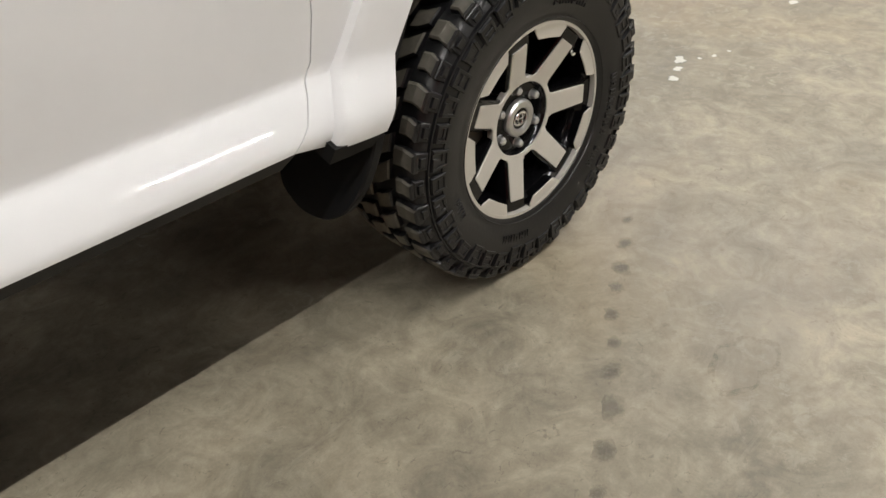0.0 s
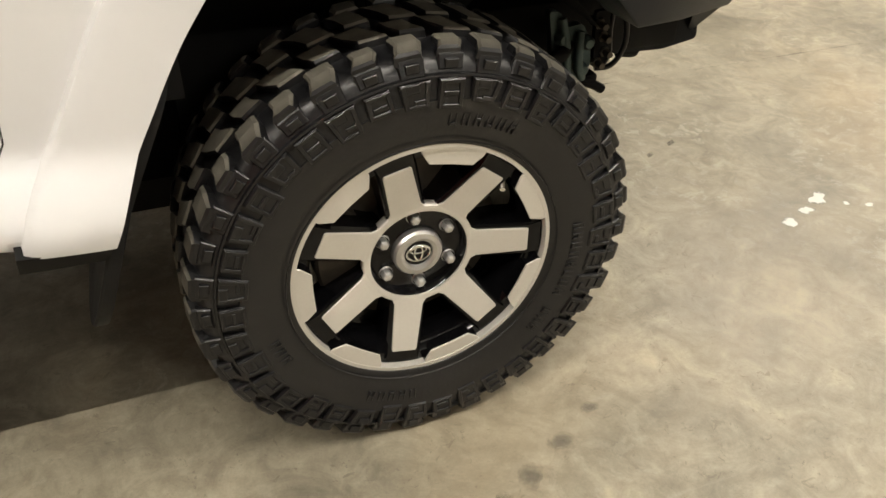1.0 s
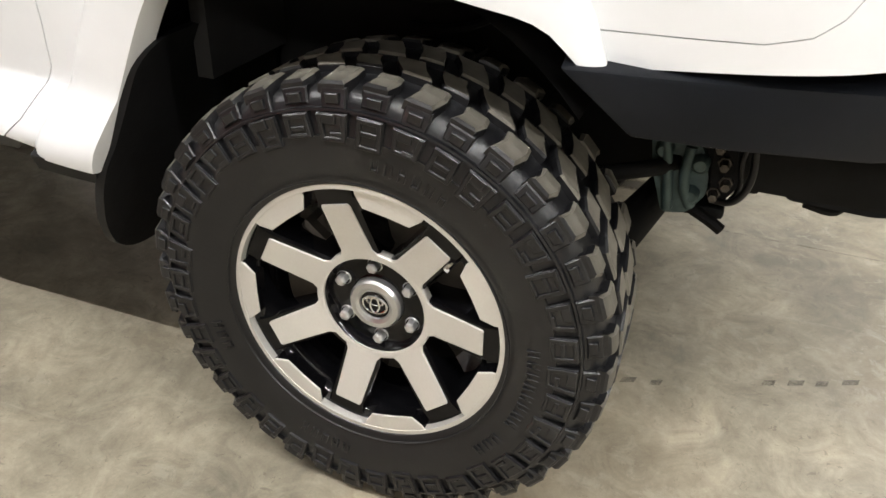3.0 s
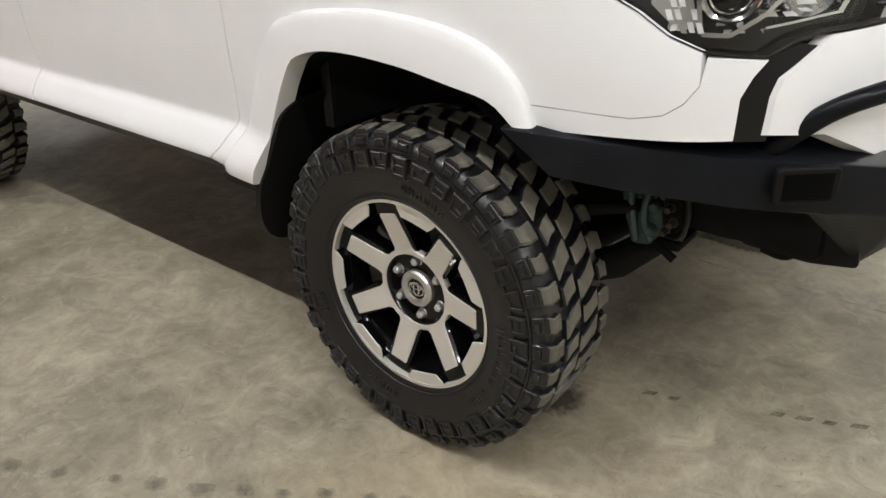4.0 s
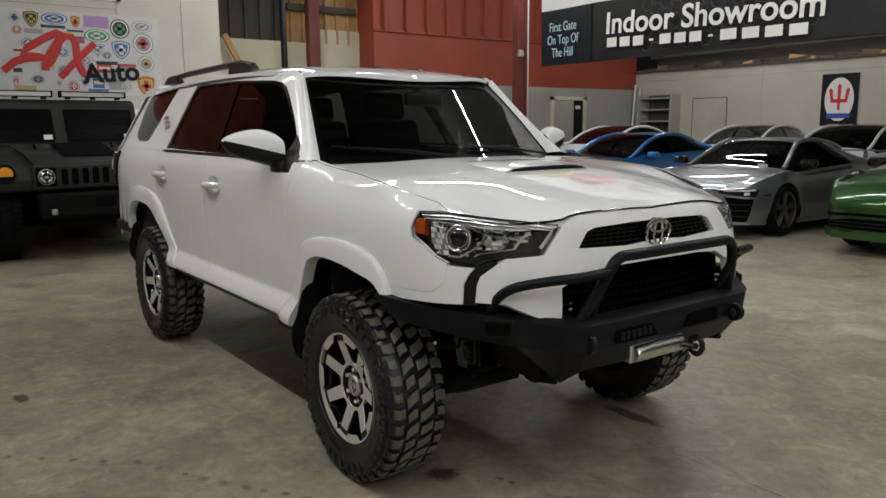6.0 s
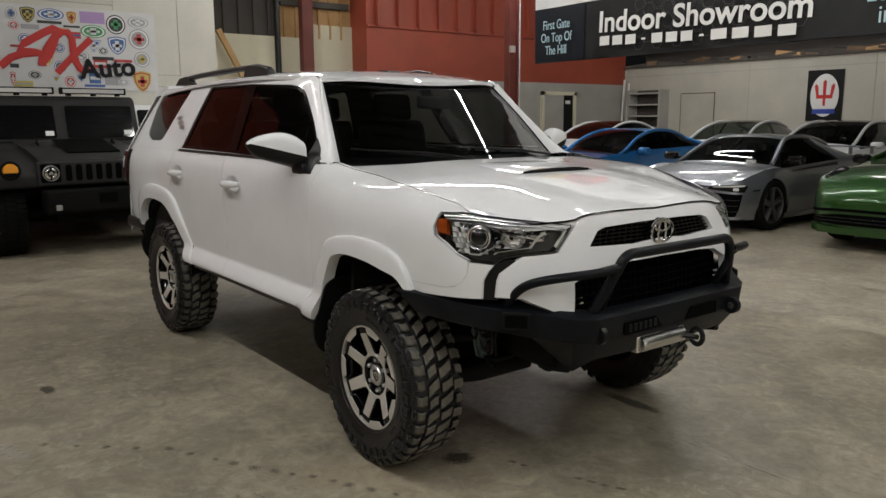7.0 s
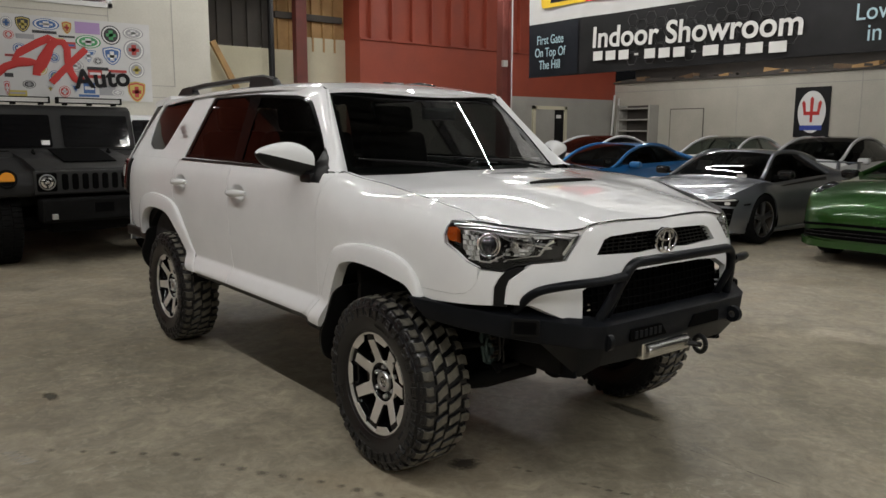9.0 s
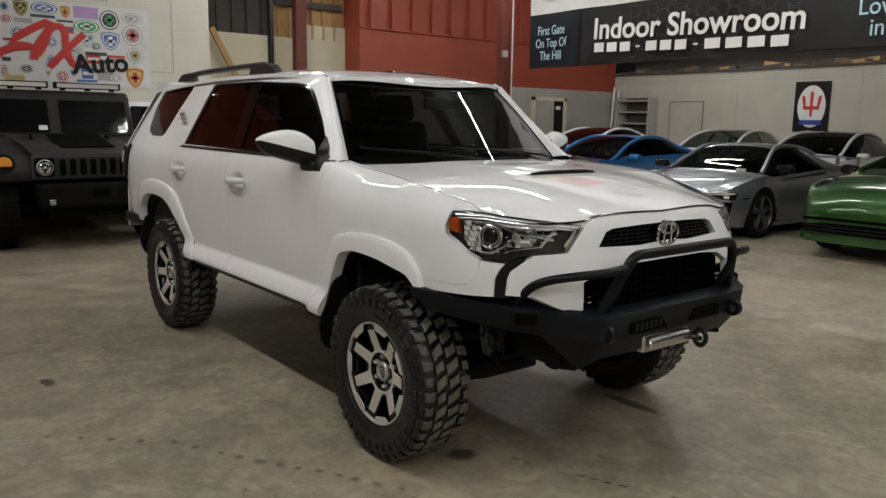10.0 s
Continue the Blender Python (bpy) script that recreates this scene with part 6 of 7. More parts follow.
part("rear_wing", join(box(-2.06, -1.80, -0.74, 0.74, 1.03, 1.05, 0.008), box(-1.98, -1.90, -0.74, -0.72, 0.93, 1.05, 0.006), box(-1.98, -1.90, 0.72, 0.74, 0.93, 1.05, 0.006), box(-1.96, -1.9, -0.42, -0.38, 0.85, 1.04), box(-1.96, -1.9, 0.38, 0.42, 0.85, 1.04)), SILVERPAINT, silver)
part("price_card", box(1.09, 1.11, 0.38, 0.52, 0.885, 0.93), TAG, silver)
part("window_card", moved(box(-0.003, 0.003, -0.11, 0.11, -0.08, 0.08), pose(0.72, -0.42, 1.03, 0, -30, 0)), TAG, silver, "pale sheet behind the windscreen")

# green low coupe
GREEN_HALF = [(-2.25, 0.72), (-1.8, 0.90), (-1.2, 0.94), (0, 0.90), (1.2, 0.93), (1.7, 0.92), (1.95, 0.88), (2.1, 0.80), (2.2, 0.68), (2.24, 0.54), (2.25, 0.40)]
green = road_car("green_coupe", "metallic green sports car parked with its nose out", pose(-0.98, 8.55, 0, 0, 0, -90), 4.5, 1.86,
    [(-2.25, 0.80), (-1.8, 0.92), (-1.2, 1.12), (-0.5, 1.28), (0.0, 1.29), (0.45, 1.16), (0.9, 1.04), (1.2, 0.99), (1.7, 0.945), (2.05, 0.85), (2.2, 0.70), (2.25, 0.58)],
    [(-2.25, 0.74), (-1.2, 0.92), (0.3, 0.90), (1.0, 0.88), (1.6, 0.87), (2.0, 0.78), (2.25, 0.5)],
    GREEN_HALF,
    [(-2.25, 0.5), (-0.6, 0.55), (0.2, 0.57), (0.9, 0.68), (1.3, 0.72), (2.25, 0.45)],
    (1.30, -1.25), 0.345, GREENPAINT, GREENPAINT, ((-1.0, 0.85, 0.35, -0.62),), 0.95, 0.12, -1.2, (-1.9, -0.6), 5, BLACKPAINT)
car_mirrors(green, 0.6, 0.89, 0.98, BLACKPAINT)
for s in (-1, 1):
    at = pose(1.80, s * 0.70, 0.815, 0, 24, s * 14)
    lampb = part("headlight", moved(lathe([(-0.105, 0.0), (-0.095, 0.045), (-0.06, 0.085), (0.0, 0.105), (0.06, 0.085), (0.095, 0.045), (0.105, 0.0)], 24), at @ Matrix.Diagonal((2.0, 1.0, 0.95, 1))), FILM, green, "dark oval headlight", 60)
    part("lamp_inside", moved(lathe([(-0.055, 0.0), (-0.045, 0.03), (0.0, 0.05), (0.045, 0.03), (0.055, 0.0)], 20), at @ Matrix.Translation((0.13, 0, 0.05))), LAMPSHELL, lampb, "", 60)
part("nose_groove", nose_patch([(0.0, 0.455), (0.5, 0.455), (0.98, 0.425), (0.99, 0.455), (0.5, 0.487), (0.0, 0.49)], GREEN_HALF, 1, 0.008), PIT, green, "black groove across the nose")
part("nose_groove", nose_patch([(0.0, 0.455), (0.5, 0.455), (0.98, 0.425), (0.99, 0.455), (0.5, 0.487), (0.0, 0.49)], GREEN_HALF, -1, 0.008), PIT, green, "black groove across the nose")
for s in (-1, 1):
    part("air_intake", nose_patch([(0.0, 0.30), (0.45, 0.30), (0.80, 0.315), (0.84, 0.375), (0.45, 0.425), (0.0, 0.43)], GREEN_HALF, s, 0.008), PIT, green, "black lower air intake")
    for z in (0.335, 0.375):
        part("intake_bar", nose_patch([(0.0, z), (0.5, z), (0.78, z - 0.005), (0.78, z + 0.005), (0.5, z + 0.012), (0.0, z + 0.012)], GREEN_HALF, s, 0.014), TRIM, green)
    part("front_lip", nose_patch([(0.0, 0.195), (0.5, 0.195), (0.95, 0.21), (0.95, 0.29), (0.8, 0.285), (0.5, 0.27), (0.0, 0.27)], GREEN_HALF, s, 0.020), GREENPAINT, green, "", 40)

SEDAN = dict(length=4.7, width=1.85,
    top=[(-2.35, 0.88), (-1.9, 1.0), (-1.3, 1.22), (-0.6, 1.43), (0.0, 1.45), (0.5, 1.32), (1.0, 1.06), (1.4, 0.97), (1.9, 0.88), (2.2, 0.76), (2.35, 0.58)],
    belt=[(-2.35, 0.84), (-1.5, 0.98), (0.3, 0.96), (1.1, 0.93), (1.8, 0.82), (2.35, 0.52)],
    half=[(-2.35, 0.72), (-1.9, 0.89), (0, 0.92), (1.3, 0.92), (1.9, 0.86), (2.2, 0.74), (2.35, 0.55)],
    roof_half=[(-2.35, 0.5), (-0.8, 0.57), (0.2, 0.60), (1.0, 0.70), (1.5, 0.74), (2.35, 0.5)],
    axles=(1.42, -1.38), r_wheel=0.34, windows=((-1.3, 0.95, 0.35, -0.62),), cowl=1.08, roof_front=0.12, roof_rear=-1.1, tail_glass=(-1.9, -0.75))
blue = road_car("blue_coupe", "bright blue sports coupe parked in a row", pose(-7.0, 9.3, 0, 0, 0, -90), body=BLUEPAINT, roof_mat=BLUEPAINT, **{**SEDAN, "top": [(x, z - (0.13 if z > 1.0 else 0.06)) for x, z in SEDAN["top"]]})
car_mirrors(blue, 0.75, 0.92, 0.95, BLUEPAINT)
part("price_card", box(0.78, 0.80, 0.35, 0.47, 0.96, 1.01), TAG, blue)
white_a = road_car("white_saloon", "white saloon with a black roof parked in the back row", pose(-10.2, 12.4, 0, 0, 0, -90), body=WHITE, roof_mat=BLACKPAINT, **SEDAN)
car_mirrors(white_a, 0.75, 0.92, 1.0, WHITE)
white_b = road_car("white_saloon", "white saloon with clear glass near the wall", pose(-7.5, 14.0, 0, 0, 0, -90), body=WHITE, roof_mat=BLACKPAINT, pane=PALEGLASS, **SEDAN)
car_mirrors(white_b, 0.75, 0.92, 1.0, WHITE)
white_c = road_car("white_coupe", "white car with dark roof below the poster", pose(-4.75, 13.2, 0, 0, 0, -90), body=WHITE, roof_mat=BLACKPAINT, **SEDAN)
car_mirrors(white_c, 0.75, 0.92, 1.0, WHITE)
part("price_card", box(0.82, 0.84, 0.35, 0.47, 1.08, 1.13), TAG, white_c)

# ---- wide matt grey utility vehicle
def utility():
    h = thing("utility_vehicle", "wide matt grey military-style utility vehicle with black grille", "off-road car", m=pose(-6.75, -0.40, 0, 0, 0, 4.4))
    part("body", prism(rounded([(-4.4, 0.62), (-0.9, 0.62), (-0.9, 1.22), (-1.0, 1.27), (-4.4, 1.27)], 0.03), -1.08, 1.08, "y", 0.03, 2), MATTGREY, h)
    part("bonnet", prism(rounded([(-1.25, 1.30), (-0.5, 1.20), (-0.06, 1.10), (-0.05, 1.02), (-1.25, 1.02)], 0.03), -0.62, 0.62, "y", 0.02, 2), MATTGREY, h, "", 40)
    part("bonnet_vent", moved(box(-0.32, 0.32, -0.30, 0.30, 0, 0.012), pose(-0.62, 0.06, 1.232, 0, 12.5, 0)), PIT, h, "black bonnet vent panel")
    for s in (-1, 1):
        fen = part("front_fender", prism(rounded([(-1.2, 1.24), (-0.75, 1.20), (-0.12, 1.06), (-0.02, 0.94), (-0.04, 0.80), (-0.25, 0.78), (-0.35, 0.90), (-1.05, 0.92), (-1.2, 0.80)], 0.04), s * 0.62, s * 1.09, "y", 0.02, 2), MATTGREY, h, "", 40)
        part("turn_signal", moved(prism([(0.078 * math.cos(radians(a)), 0.078 * math.sin(radians(a))) for a in range(-20, 201, 10)], 0.0, 0.045, "x", 0.012, 2), pose(-0.035, s * 0.92, 1.00)), YELLOW, fen, "amber half-round turn signal")
        part("signal_ring", moved(lathe([(0.0, 0.105), (0.03, 0.105), (0.034, 0.082), (0.012, 0.078), (0.01, 0.0)], 28, "x"), pose(-0.035, s * 0.92, 1.00)), MATTBLACK, fen)
        part("fender_lip", tube([(-1.15, s * 1.085, 1.235), (-0.75, s * 1.088, 1.205), (-0.30, s * 1.088, 1.115), (-0.11, s * 1.085, 1.068)], 0.012, 8), MATTGREY, fen)
        lampb = part("headlight", moved(lathe([(-0.01, 0.078), (0.002, 0.06), (0.004, 0.045), (-0.006, 0.03), (0.014, 0.022), (0.02, 0.0)], 28, "x"), pose(0.006, s * 0.52, 0.955)), REFLECTOR, h, "round clear headlight", 40)
        part("lamp_well", moved(prism(rounded([(-0.105, -0.105), (0.105, -0.105), (0.105, 0.105), (-0.105, 0.105)], 0.03), -0.01, 0.004, "x", 0.004), pose(0, s * 0.52, 0.955)), PIT, lampb)
        part("lamp_ring", moved(lathe([(-0.01, 0.090), (0.012, 0.088), (0.014, 0.080), (0.004, 0.076)], 28, "x"), pose(0.004, s * 0.52, 0.955)), LAMPRIM, lampb, "", 40)
        part("lamp_cross", moved(join(box(0.008, 0.018, -0.075, 0.075, 0.004, 0.016, 0.003), box(0.008, 0.018, -0.007, 0.007, -0.07, 0.07, 0.003)), pose(0.004, s * 0.52, 0.955)), CHASSIS, lampb)
        for x in (-0.62, -3.9):
            w = plain_wheel(h, x, s * 0.92, 0.47, 0.33, 8, MATTBLACK, s)
            part("tread", join(*[moved(box(-0.026, 0.026, y0, y1, 0.462, 0.480, 0.005, 1), pose(0, 0, 0, 0, 7.5 * k + d, 0)) for k in range(48) for y0, y1, d in ((-0.165, -0.058, 0), (-0.052, 0.052, 3.7), (0.058, 0.165, 0))]), MATTBLACK, w, "chunky tyre tread")
        part("door_mirror", box(-1.35, -1.28, s * 1.2 - 0.1, s * 1.2 + 0.1, 1.42, 1.66, 0.02), MATTBLACK, h)
    part("grille_panel", box(-0.06, 0.0, -0.66, 0.66, 0.81, 1.08, 0.02), MATTGREY, h)
    for k in range(7):
        y = -0.36 + 0.12 * k
        part("grille_slot", moved(prism(rounded([(-0.034, -0.092), (0.034, -0.092), (0.034, 0.092), (-0.034, 0.092)], 0.03), 0, 0.006, "x"), pose(0.0, y * 0.92, 0.952)), PIT, h)
    for y in (-0.42, 0.46):
        part("hood_latch", moved(join(box(-0.05, 0.05, -0.012, 0.012, 0, 0.03, 0.004), tube([(-0.04, 0, 0.02), (-0.01, 0, 0.07), (0.03, 0, 0.02)], 0.008, 8, 1)), pose(-0.86, y, 1.25, 0, 9, 0)), MATTBLACK, h)
    bmp = part("front_bumper", box(-0.1, 0.12, -0.62, 0.80, 0.50, 0.77, 0.03), MATTBLACK, h, "black steel bumper")
    part("underbody", join(box(-4.2, -0.15, -0.46, 0.46, 0.36, 0.62, 0.04), tube([(-0.62, -0.8, 0.45), (-0.62, 0.8, 0.45)], 0.06, 10), tube([(-3.9, -0.8, 0.45), (-3.9, 0.8, 0.45)], 0.06, 10), box(-1.15, -1.05, -1.05, 1.05, 0.30, 0.70, 0.02)), MATTBLACK, h, "black axles and frame")
    for s in (-1, 1):
        part("tow_eye", moved(box(0.12, 0.16, -0.03, 0.03, -0.03, 0.03, 0.008), pose(0, s * 0.50, 0.575)), NUTSTEEL, bmp)
    part("plate", box(0.118, 0.124, -0.06, 0.15, 0.60, 0.71), PIT, bmp)
    # upright split windscreen and cab
    part("cab_frame", prism(rounded([(-1.28, 1.27), (-1.42, 1.80), (-1.5, 1.85), (-4.3, 1.87), (-4.3, 1.27)], 0.03), -0.98, 0.98, "y", 0.03, 2), MATTGREY, h)
    for y0, y1 in ((-0.90, -0.075), (0.065, 0.90)):
        pane = part("windscreen_pane", moved(prism(rounded([(y0, 0.05), (y1, 0.05), (y1, 0.47), (y0, 0.47)], 0.03), 0.006, 0.012, "x"), pose(-1.275, 0, 1.27, 0, -14.8, 0)), DARKPANE, h, "dark flat windscreen pane")
        part("sticker", moved(box(0.012, 0.014, y1 - 0.13, y1 - 0.03, 0.08, 0.14), pose(-1.275, 0, 1.27, 0, -14.8, 0)), TAG, pane)
    for s in (-1, 1):
        part("side_window", box(-2.3, -1.6, s * 0.985 - 0.004, s * 0.985 + 0.004, 1.36, 1.76), BLACKPAINT, h)
    for y0, y1 in ((-0.87, -0.02), (0.065, 0.885)):
        frame_bars = [box(-1.55, -1.46, y0, y1, z, z + 0.014, 0.004) for z in (1.880, 1.944)] + [box(-1.55, -1.455, y, y + 0.022, 1.876, 1.962, 0.005) for y in (y0, y1 - 0.022)] + [box(-1.56, -1.53, y0, y1, 1.885, 1.95)]
        bar = part("light_bar", join(*frame_bars), MATTBLACK, h, "long roof light bar in a black frame")
        part("light_glass", box(-1.53, -1.468, y0 + 0.022, y1 - 0.022, 1.894, 1.944), FACET, bar, "pale clear lamp strip")
        part("lamp_divider", box(-1.468, -1.464, y0 + 0.022, y1 - 0.022, 1.917, 1.921), LAMPRIM, bar)
        for y in (y0 + 0.1, (y0 + y1) / 2, y1 - 0.1):
            part("bar_foot", box(-1.54, -1.48, y - 0.03, y + 0.03, 1.855, 1.882, 0.006), MATTBLACK, bar)
    return h


utility()

# ---- boxy white wagon behind it
wagon = thing("white_wagon", "boxy white wagon parked behind the grey vehicle", "car", m=pose(-8.9, 1.55, 0))
part("body", prism(rounded([(-3.6, 0.35), (0.6, 0.35), (0.7, 0.9), (0.55, 1.05), (-0.6, 1.12), (-3.7, 1.12)], 0.06), -0.9, 0.9, "y", 0.04, 2), WHITE, wagon, "", 40)
part("cabin", prism(rounded([(-0.5, 1.12), (-1.0, 1.78), (-3.6, 1.80), (-3.7, 1.12)], 0.06), -0.78, 0.78, "y", 0.05, 2), WHITE, wagon, "", 40)
part("windscreen", moved(prism(rounded([(-0.68, 0.06), (0.68, 0.06), (0.62, 0.72), (-0.62, 0.72)], 0.05), 0.004, 0.01, "x"), pose(-0.5, 0, 1.12, 0, -37, 0)), BLACKPAINT, wagon)
for s in (-1, 1):
    for a, b in ((-1.9, -1.05), (-2.8, -2.0)):
        part("side_window", box(a, b, s * 0.786 - 0.004, s * 0.786 + 0.004, 1.22, 1.68), BLACKPAINT, wagon)
    for x in (-0.1, -2.9):
        plain_wheel(wagon, x, s * 0.8, 0.36, 0.24, 5, SILVER, s)
# ---------------------------------------------------------------- fittings of the hall
def text(body, size, m, material, parent, align="LEFT", name="lettering", xscale=1.0, depth=0.002):
    c = bpy.data.curves.new(name, "FONT")
    c.body, c.size, c.align_x, c.extrude = body, size, align, depth
    c.materials.append(material)
    ob = new(name, c)
    ob.parent = parent
    ob.matrix_basis = m @ Matrix.Diagonal((xscale, 1, 1, 1))
    return ob


# hanging advertising banner across the hall, facing the camera
BAN_Y = 5.95
banner = thing("hanging_banner", "large printed banner with dark lower band and white top", "banner")
WEAVE = varied("banner_white", (0.55, 0.55, 0.54), (0.62, 0.62, 0.61), 2, (0.45, 0.6), bump_s=0.2, bump_d=0.01, fine=3)
BAND = varied("banner_charcoal", (0.007, 0.007, 0.0075), (0.018, 0.018, 0.019), 1.5, (0.4, 0.55), spec=0.25, bump_s=0.2, bump_d=0.01, fine=3)
NAVY = mat("banner_navy", (0.004, 0.006, 0.011), 0.45, 0, 0, 0.3)
CYANPRINT = mat("pale_cyan_print", (0.42, 0.6, 0.66), 0.5)


def cloth(x0, x1, z0, z1, y):
    return sheet([(x0, z0), (x1, z0), (x1, z1), (x0, z1)], lambda u, v: (u, y + 0.02 * math.sin(u * 2.1 + v) + 0.012 * math.sin(u * 5.3), v), 0.15)


def on_banner(x):
    return BAN_Y + 0.02 * math.sin(x * 2.1 + 2.8) + 0.012 * math.sin(x * 5.3)


part("banner_top", cloth(-6.1, 3.4, 3.17, 4.55, BAN_Y), WEAVE, banner, "white upper part", 60)
part("banner_band", cloth(-6.1, 3.4, 2.375, 3.17, BAN_Y), BAND, banner, "charcoal lower band", 60)
part("banner_box", cloth(-6.095, -5.05, 2.38, 3.165, BAN_Y - 0.012), NAVY, banner, "", 60)
part("banner_hem", tube([(-6.1, BAN_Y, 2.372), (3.4, BAN_Y, 2.372)], 0.008, 6), BAND, banner)
for k in range(5):
    part("banner_rope", tube([(-6.05 + 2.35 * k, BAN_Y, 4.55), (-6.05 + 2.35 * k, BAN_Y, 5.6)], 0.006, 6), HOUSING, banner)
face = pose(0, 0, 0, 90, 0, 0)
text("Indoor Showroom", 0.40, Matrix.Translation((-4.78, BAN_Y - 0.055, 2.725)) @ pose(0, 0, 0, 0, 2.0, 0) @ face, PRINTWHITE, banner, xscale=1.03).data.offset = 0.007
for k, (t0, w) in enumerate(((0.0, 0.19), (0.22, 0.19), (0.44, 0.19), (0.70, 0.07), (0.86, 0.19), (1.08, 0.19), (1.30, 0.19), (1.56, 0.07), (1.72, 0.24), (2.0, 0.24), (2.28, 0.24), (2.56, 0.24))):
    h = 0.125 if w > 0.1 else 0.025
    w = w * 0.86
    part("number_bar", box(-4.75 + t0 * 1.04, -4.75 + (t0 + w) * 1.04, BAN_Y - 0.045, BAN_Y - 0.041, 2.60 - 0.038 * t0 - h / 2, 2.60 - 0.038 * t0 + h / 2), PRINTWHITE, banner)
for k, line in enumerate(("First Gate", "On Top Of", "The Hill")):
    text(line, 0.19, Matrix.Translation((-5.6, BAN_Y - 0.06, 2.85 - 0.185 * k)) @ face, CYANPRINT, banner, "CENTER", xscale=0.72)
text("Lowe", 0.25, Matrix.Translation((-1.13, BAN_Y - 0.06, 2.70)) @ face, CYANPRINT, banner, xscale=0.9)
text("in T", 0.25, Matrix.Translation((-1.0, BAN_Y - 0.06, 2.48)) @ face, CYANPRINT, banner, xscale=0.9)
# printed honeycomb on the band
PRINTGREY = mat("dim_grey_print", (0.075, 0.075, 0.078), 0.5)
for i in range(16):
    for j in range(4):
        cx, cz = -4.1 + i * 0.15, 2.52 + j * 0.173 + (0.087 if i % 2 else 0)
        if cz < 3.1:
            pts = [(cx + 0.088 * math.cos(math.pi / 3 * k), on_banner(cx) - 0.006, cz + 0.088 * math.sin(math.pi / 3 * k)) for k in range(7)]
            part("printed_cell", tube(pts, 0.0035, 4, 0, False), PRINTGREY, banner)
# printed cars along the white part, as plain coloured shapes
for x, c, w in ((-5.35, (0.75, 0.5, 0.02), 0.9), (-4.55, (0.6, 0.03, 0.03), 1.0), (-3.3, (0.45, 0.46, 0.48), 1.25), (-1.5, (0.03, 0.05, 0.12), 1.2)):
    pm = mat("printed_car_colour", c, 0.5)
    y = on_banner(x) - 0.03
    poly = [(x - w * 0.5, 3.38), (x + w * 0.5, 3.38), (x + w * 0.52, 3.62), (x + w * 0.36, 3.72), (x + w * 0.25, 3.92), (x - w * 0.25, 3.92), (x - w * 0.36, 3.72), (x - w * 0.52, 3.62)]
    shape = part("printed_car", prism(rounded(poly, 0.06), y, y - 0.004, "y"), pm, banner)
    part("printed_grille", prism(rounded([(x - w * 0.3, 3.44), (x + w * 0.3, 3.44), (x + w * 0.26, 3.54), (x - w * 0.26, 3.54)], 0.02), y - 0.004, y - 0.007, "y"), BLACKBOARD, shape)
    part("printed_glass", prism(rounded([(x - w * 0.3, 3.72), (x + w * 0.3, 3.72), (x + w * 0.21, 3.88), (x - w * 0.21, 3.88)], 0.03), y - 0.004, y - 0.007, "y"), MATTGREY, shape)

# sign with many small badges on the white wall
WX = -11.8
sign = thing("badge_sign", "white sign with coloured badges and red brush strokes", "sign")
part("sign_sheet", box(WX, WX + 0.02, -3.2, 1.90, 2.06, 3.43), WEAVE, sign)
PRINTS = {n: mat(n + "_print", c, 0.5) for n, c in (("grey", (0.33, 0.33, 0.34)), ("blue", (0.05, 0.13, 0.33)), ("black", (0.03, 0.03, 0.032)), ("gold", (0.5, 0.4, 0.1)), ("red", (0.45, 0.05, 0.045)),
          ("white", (0.68, 0.68, 0.68)), ("purple", (0.38, 0.25, 0.48)), ("green", (0.05, 0.28, 0.1)))}


def badge(y, z, ry, rz, kind, colour, inner):
    """A printed badge as a plain shape: c circle, e oval, s shield, t triangle, w bar."""
    if kind in "ce":
        outline = [(math.cos(2 * math.pi * q / 28), math.sin(2 * math.pi * q / 28)) for q in range(28)]
    elif kind == "s":
        outline = rounded([(-1, 0.8), (0, 1), (1, 0.8), (0.9, -0.1), (0.5, -0.7), (0, -1), (-0.5, -0.7), (-0.9, -0.1)], 0.2)
    elif kind == "t":
        outline = rounded([(-1, 0.85), (1, 0.85), (0, -1)], 0.25)
    else:
        outline = [(-1, -1), (1, -1), (1, 1), (-1, 1)]
    at = lambda f, g=1.0: [(y + ry * f * u, z + rz * f * g * v) for u, v in outline]
    b = part("badge", prism(at(1.0), WX + 0.02, WX + 0.023, "x"), PRINTS[colour], sign)
    if kind == "w":
        if inner != colour:
            part("badge_bar", box(WX + 0.023, WX + 0.026, y - ry * 0.8, y + ry * 0.8, z - rz * 0.3, z + rz * 0.3), PRINTS[inner], b)
        return
    part("badge_ring", prism(at(0.88), WX + 0.023, WX + 0.0245, "x"), PRINTWHITE if kind != "s" else PRINTS[inner], b)
    part("badge_face", prism(at(0.74), WX + 0.0245, WX + 0.026, "x"), PRINTS[colour], b)
    part("badge_bar", box(WX + 0.026, WX + 0.0275, y - ry * 0.5, y + ry * 0.5, z - rz * 0.16, z + rz * 0.16), PRINTS[inner], b)
    part("badge_bar", box(WX + 0.026, WX + 0.0275, y - ry * 0.22, y + ry * 0.22, z - rz * 0.5, z + rz * 0.5), PRINTS[inner], b)


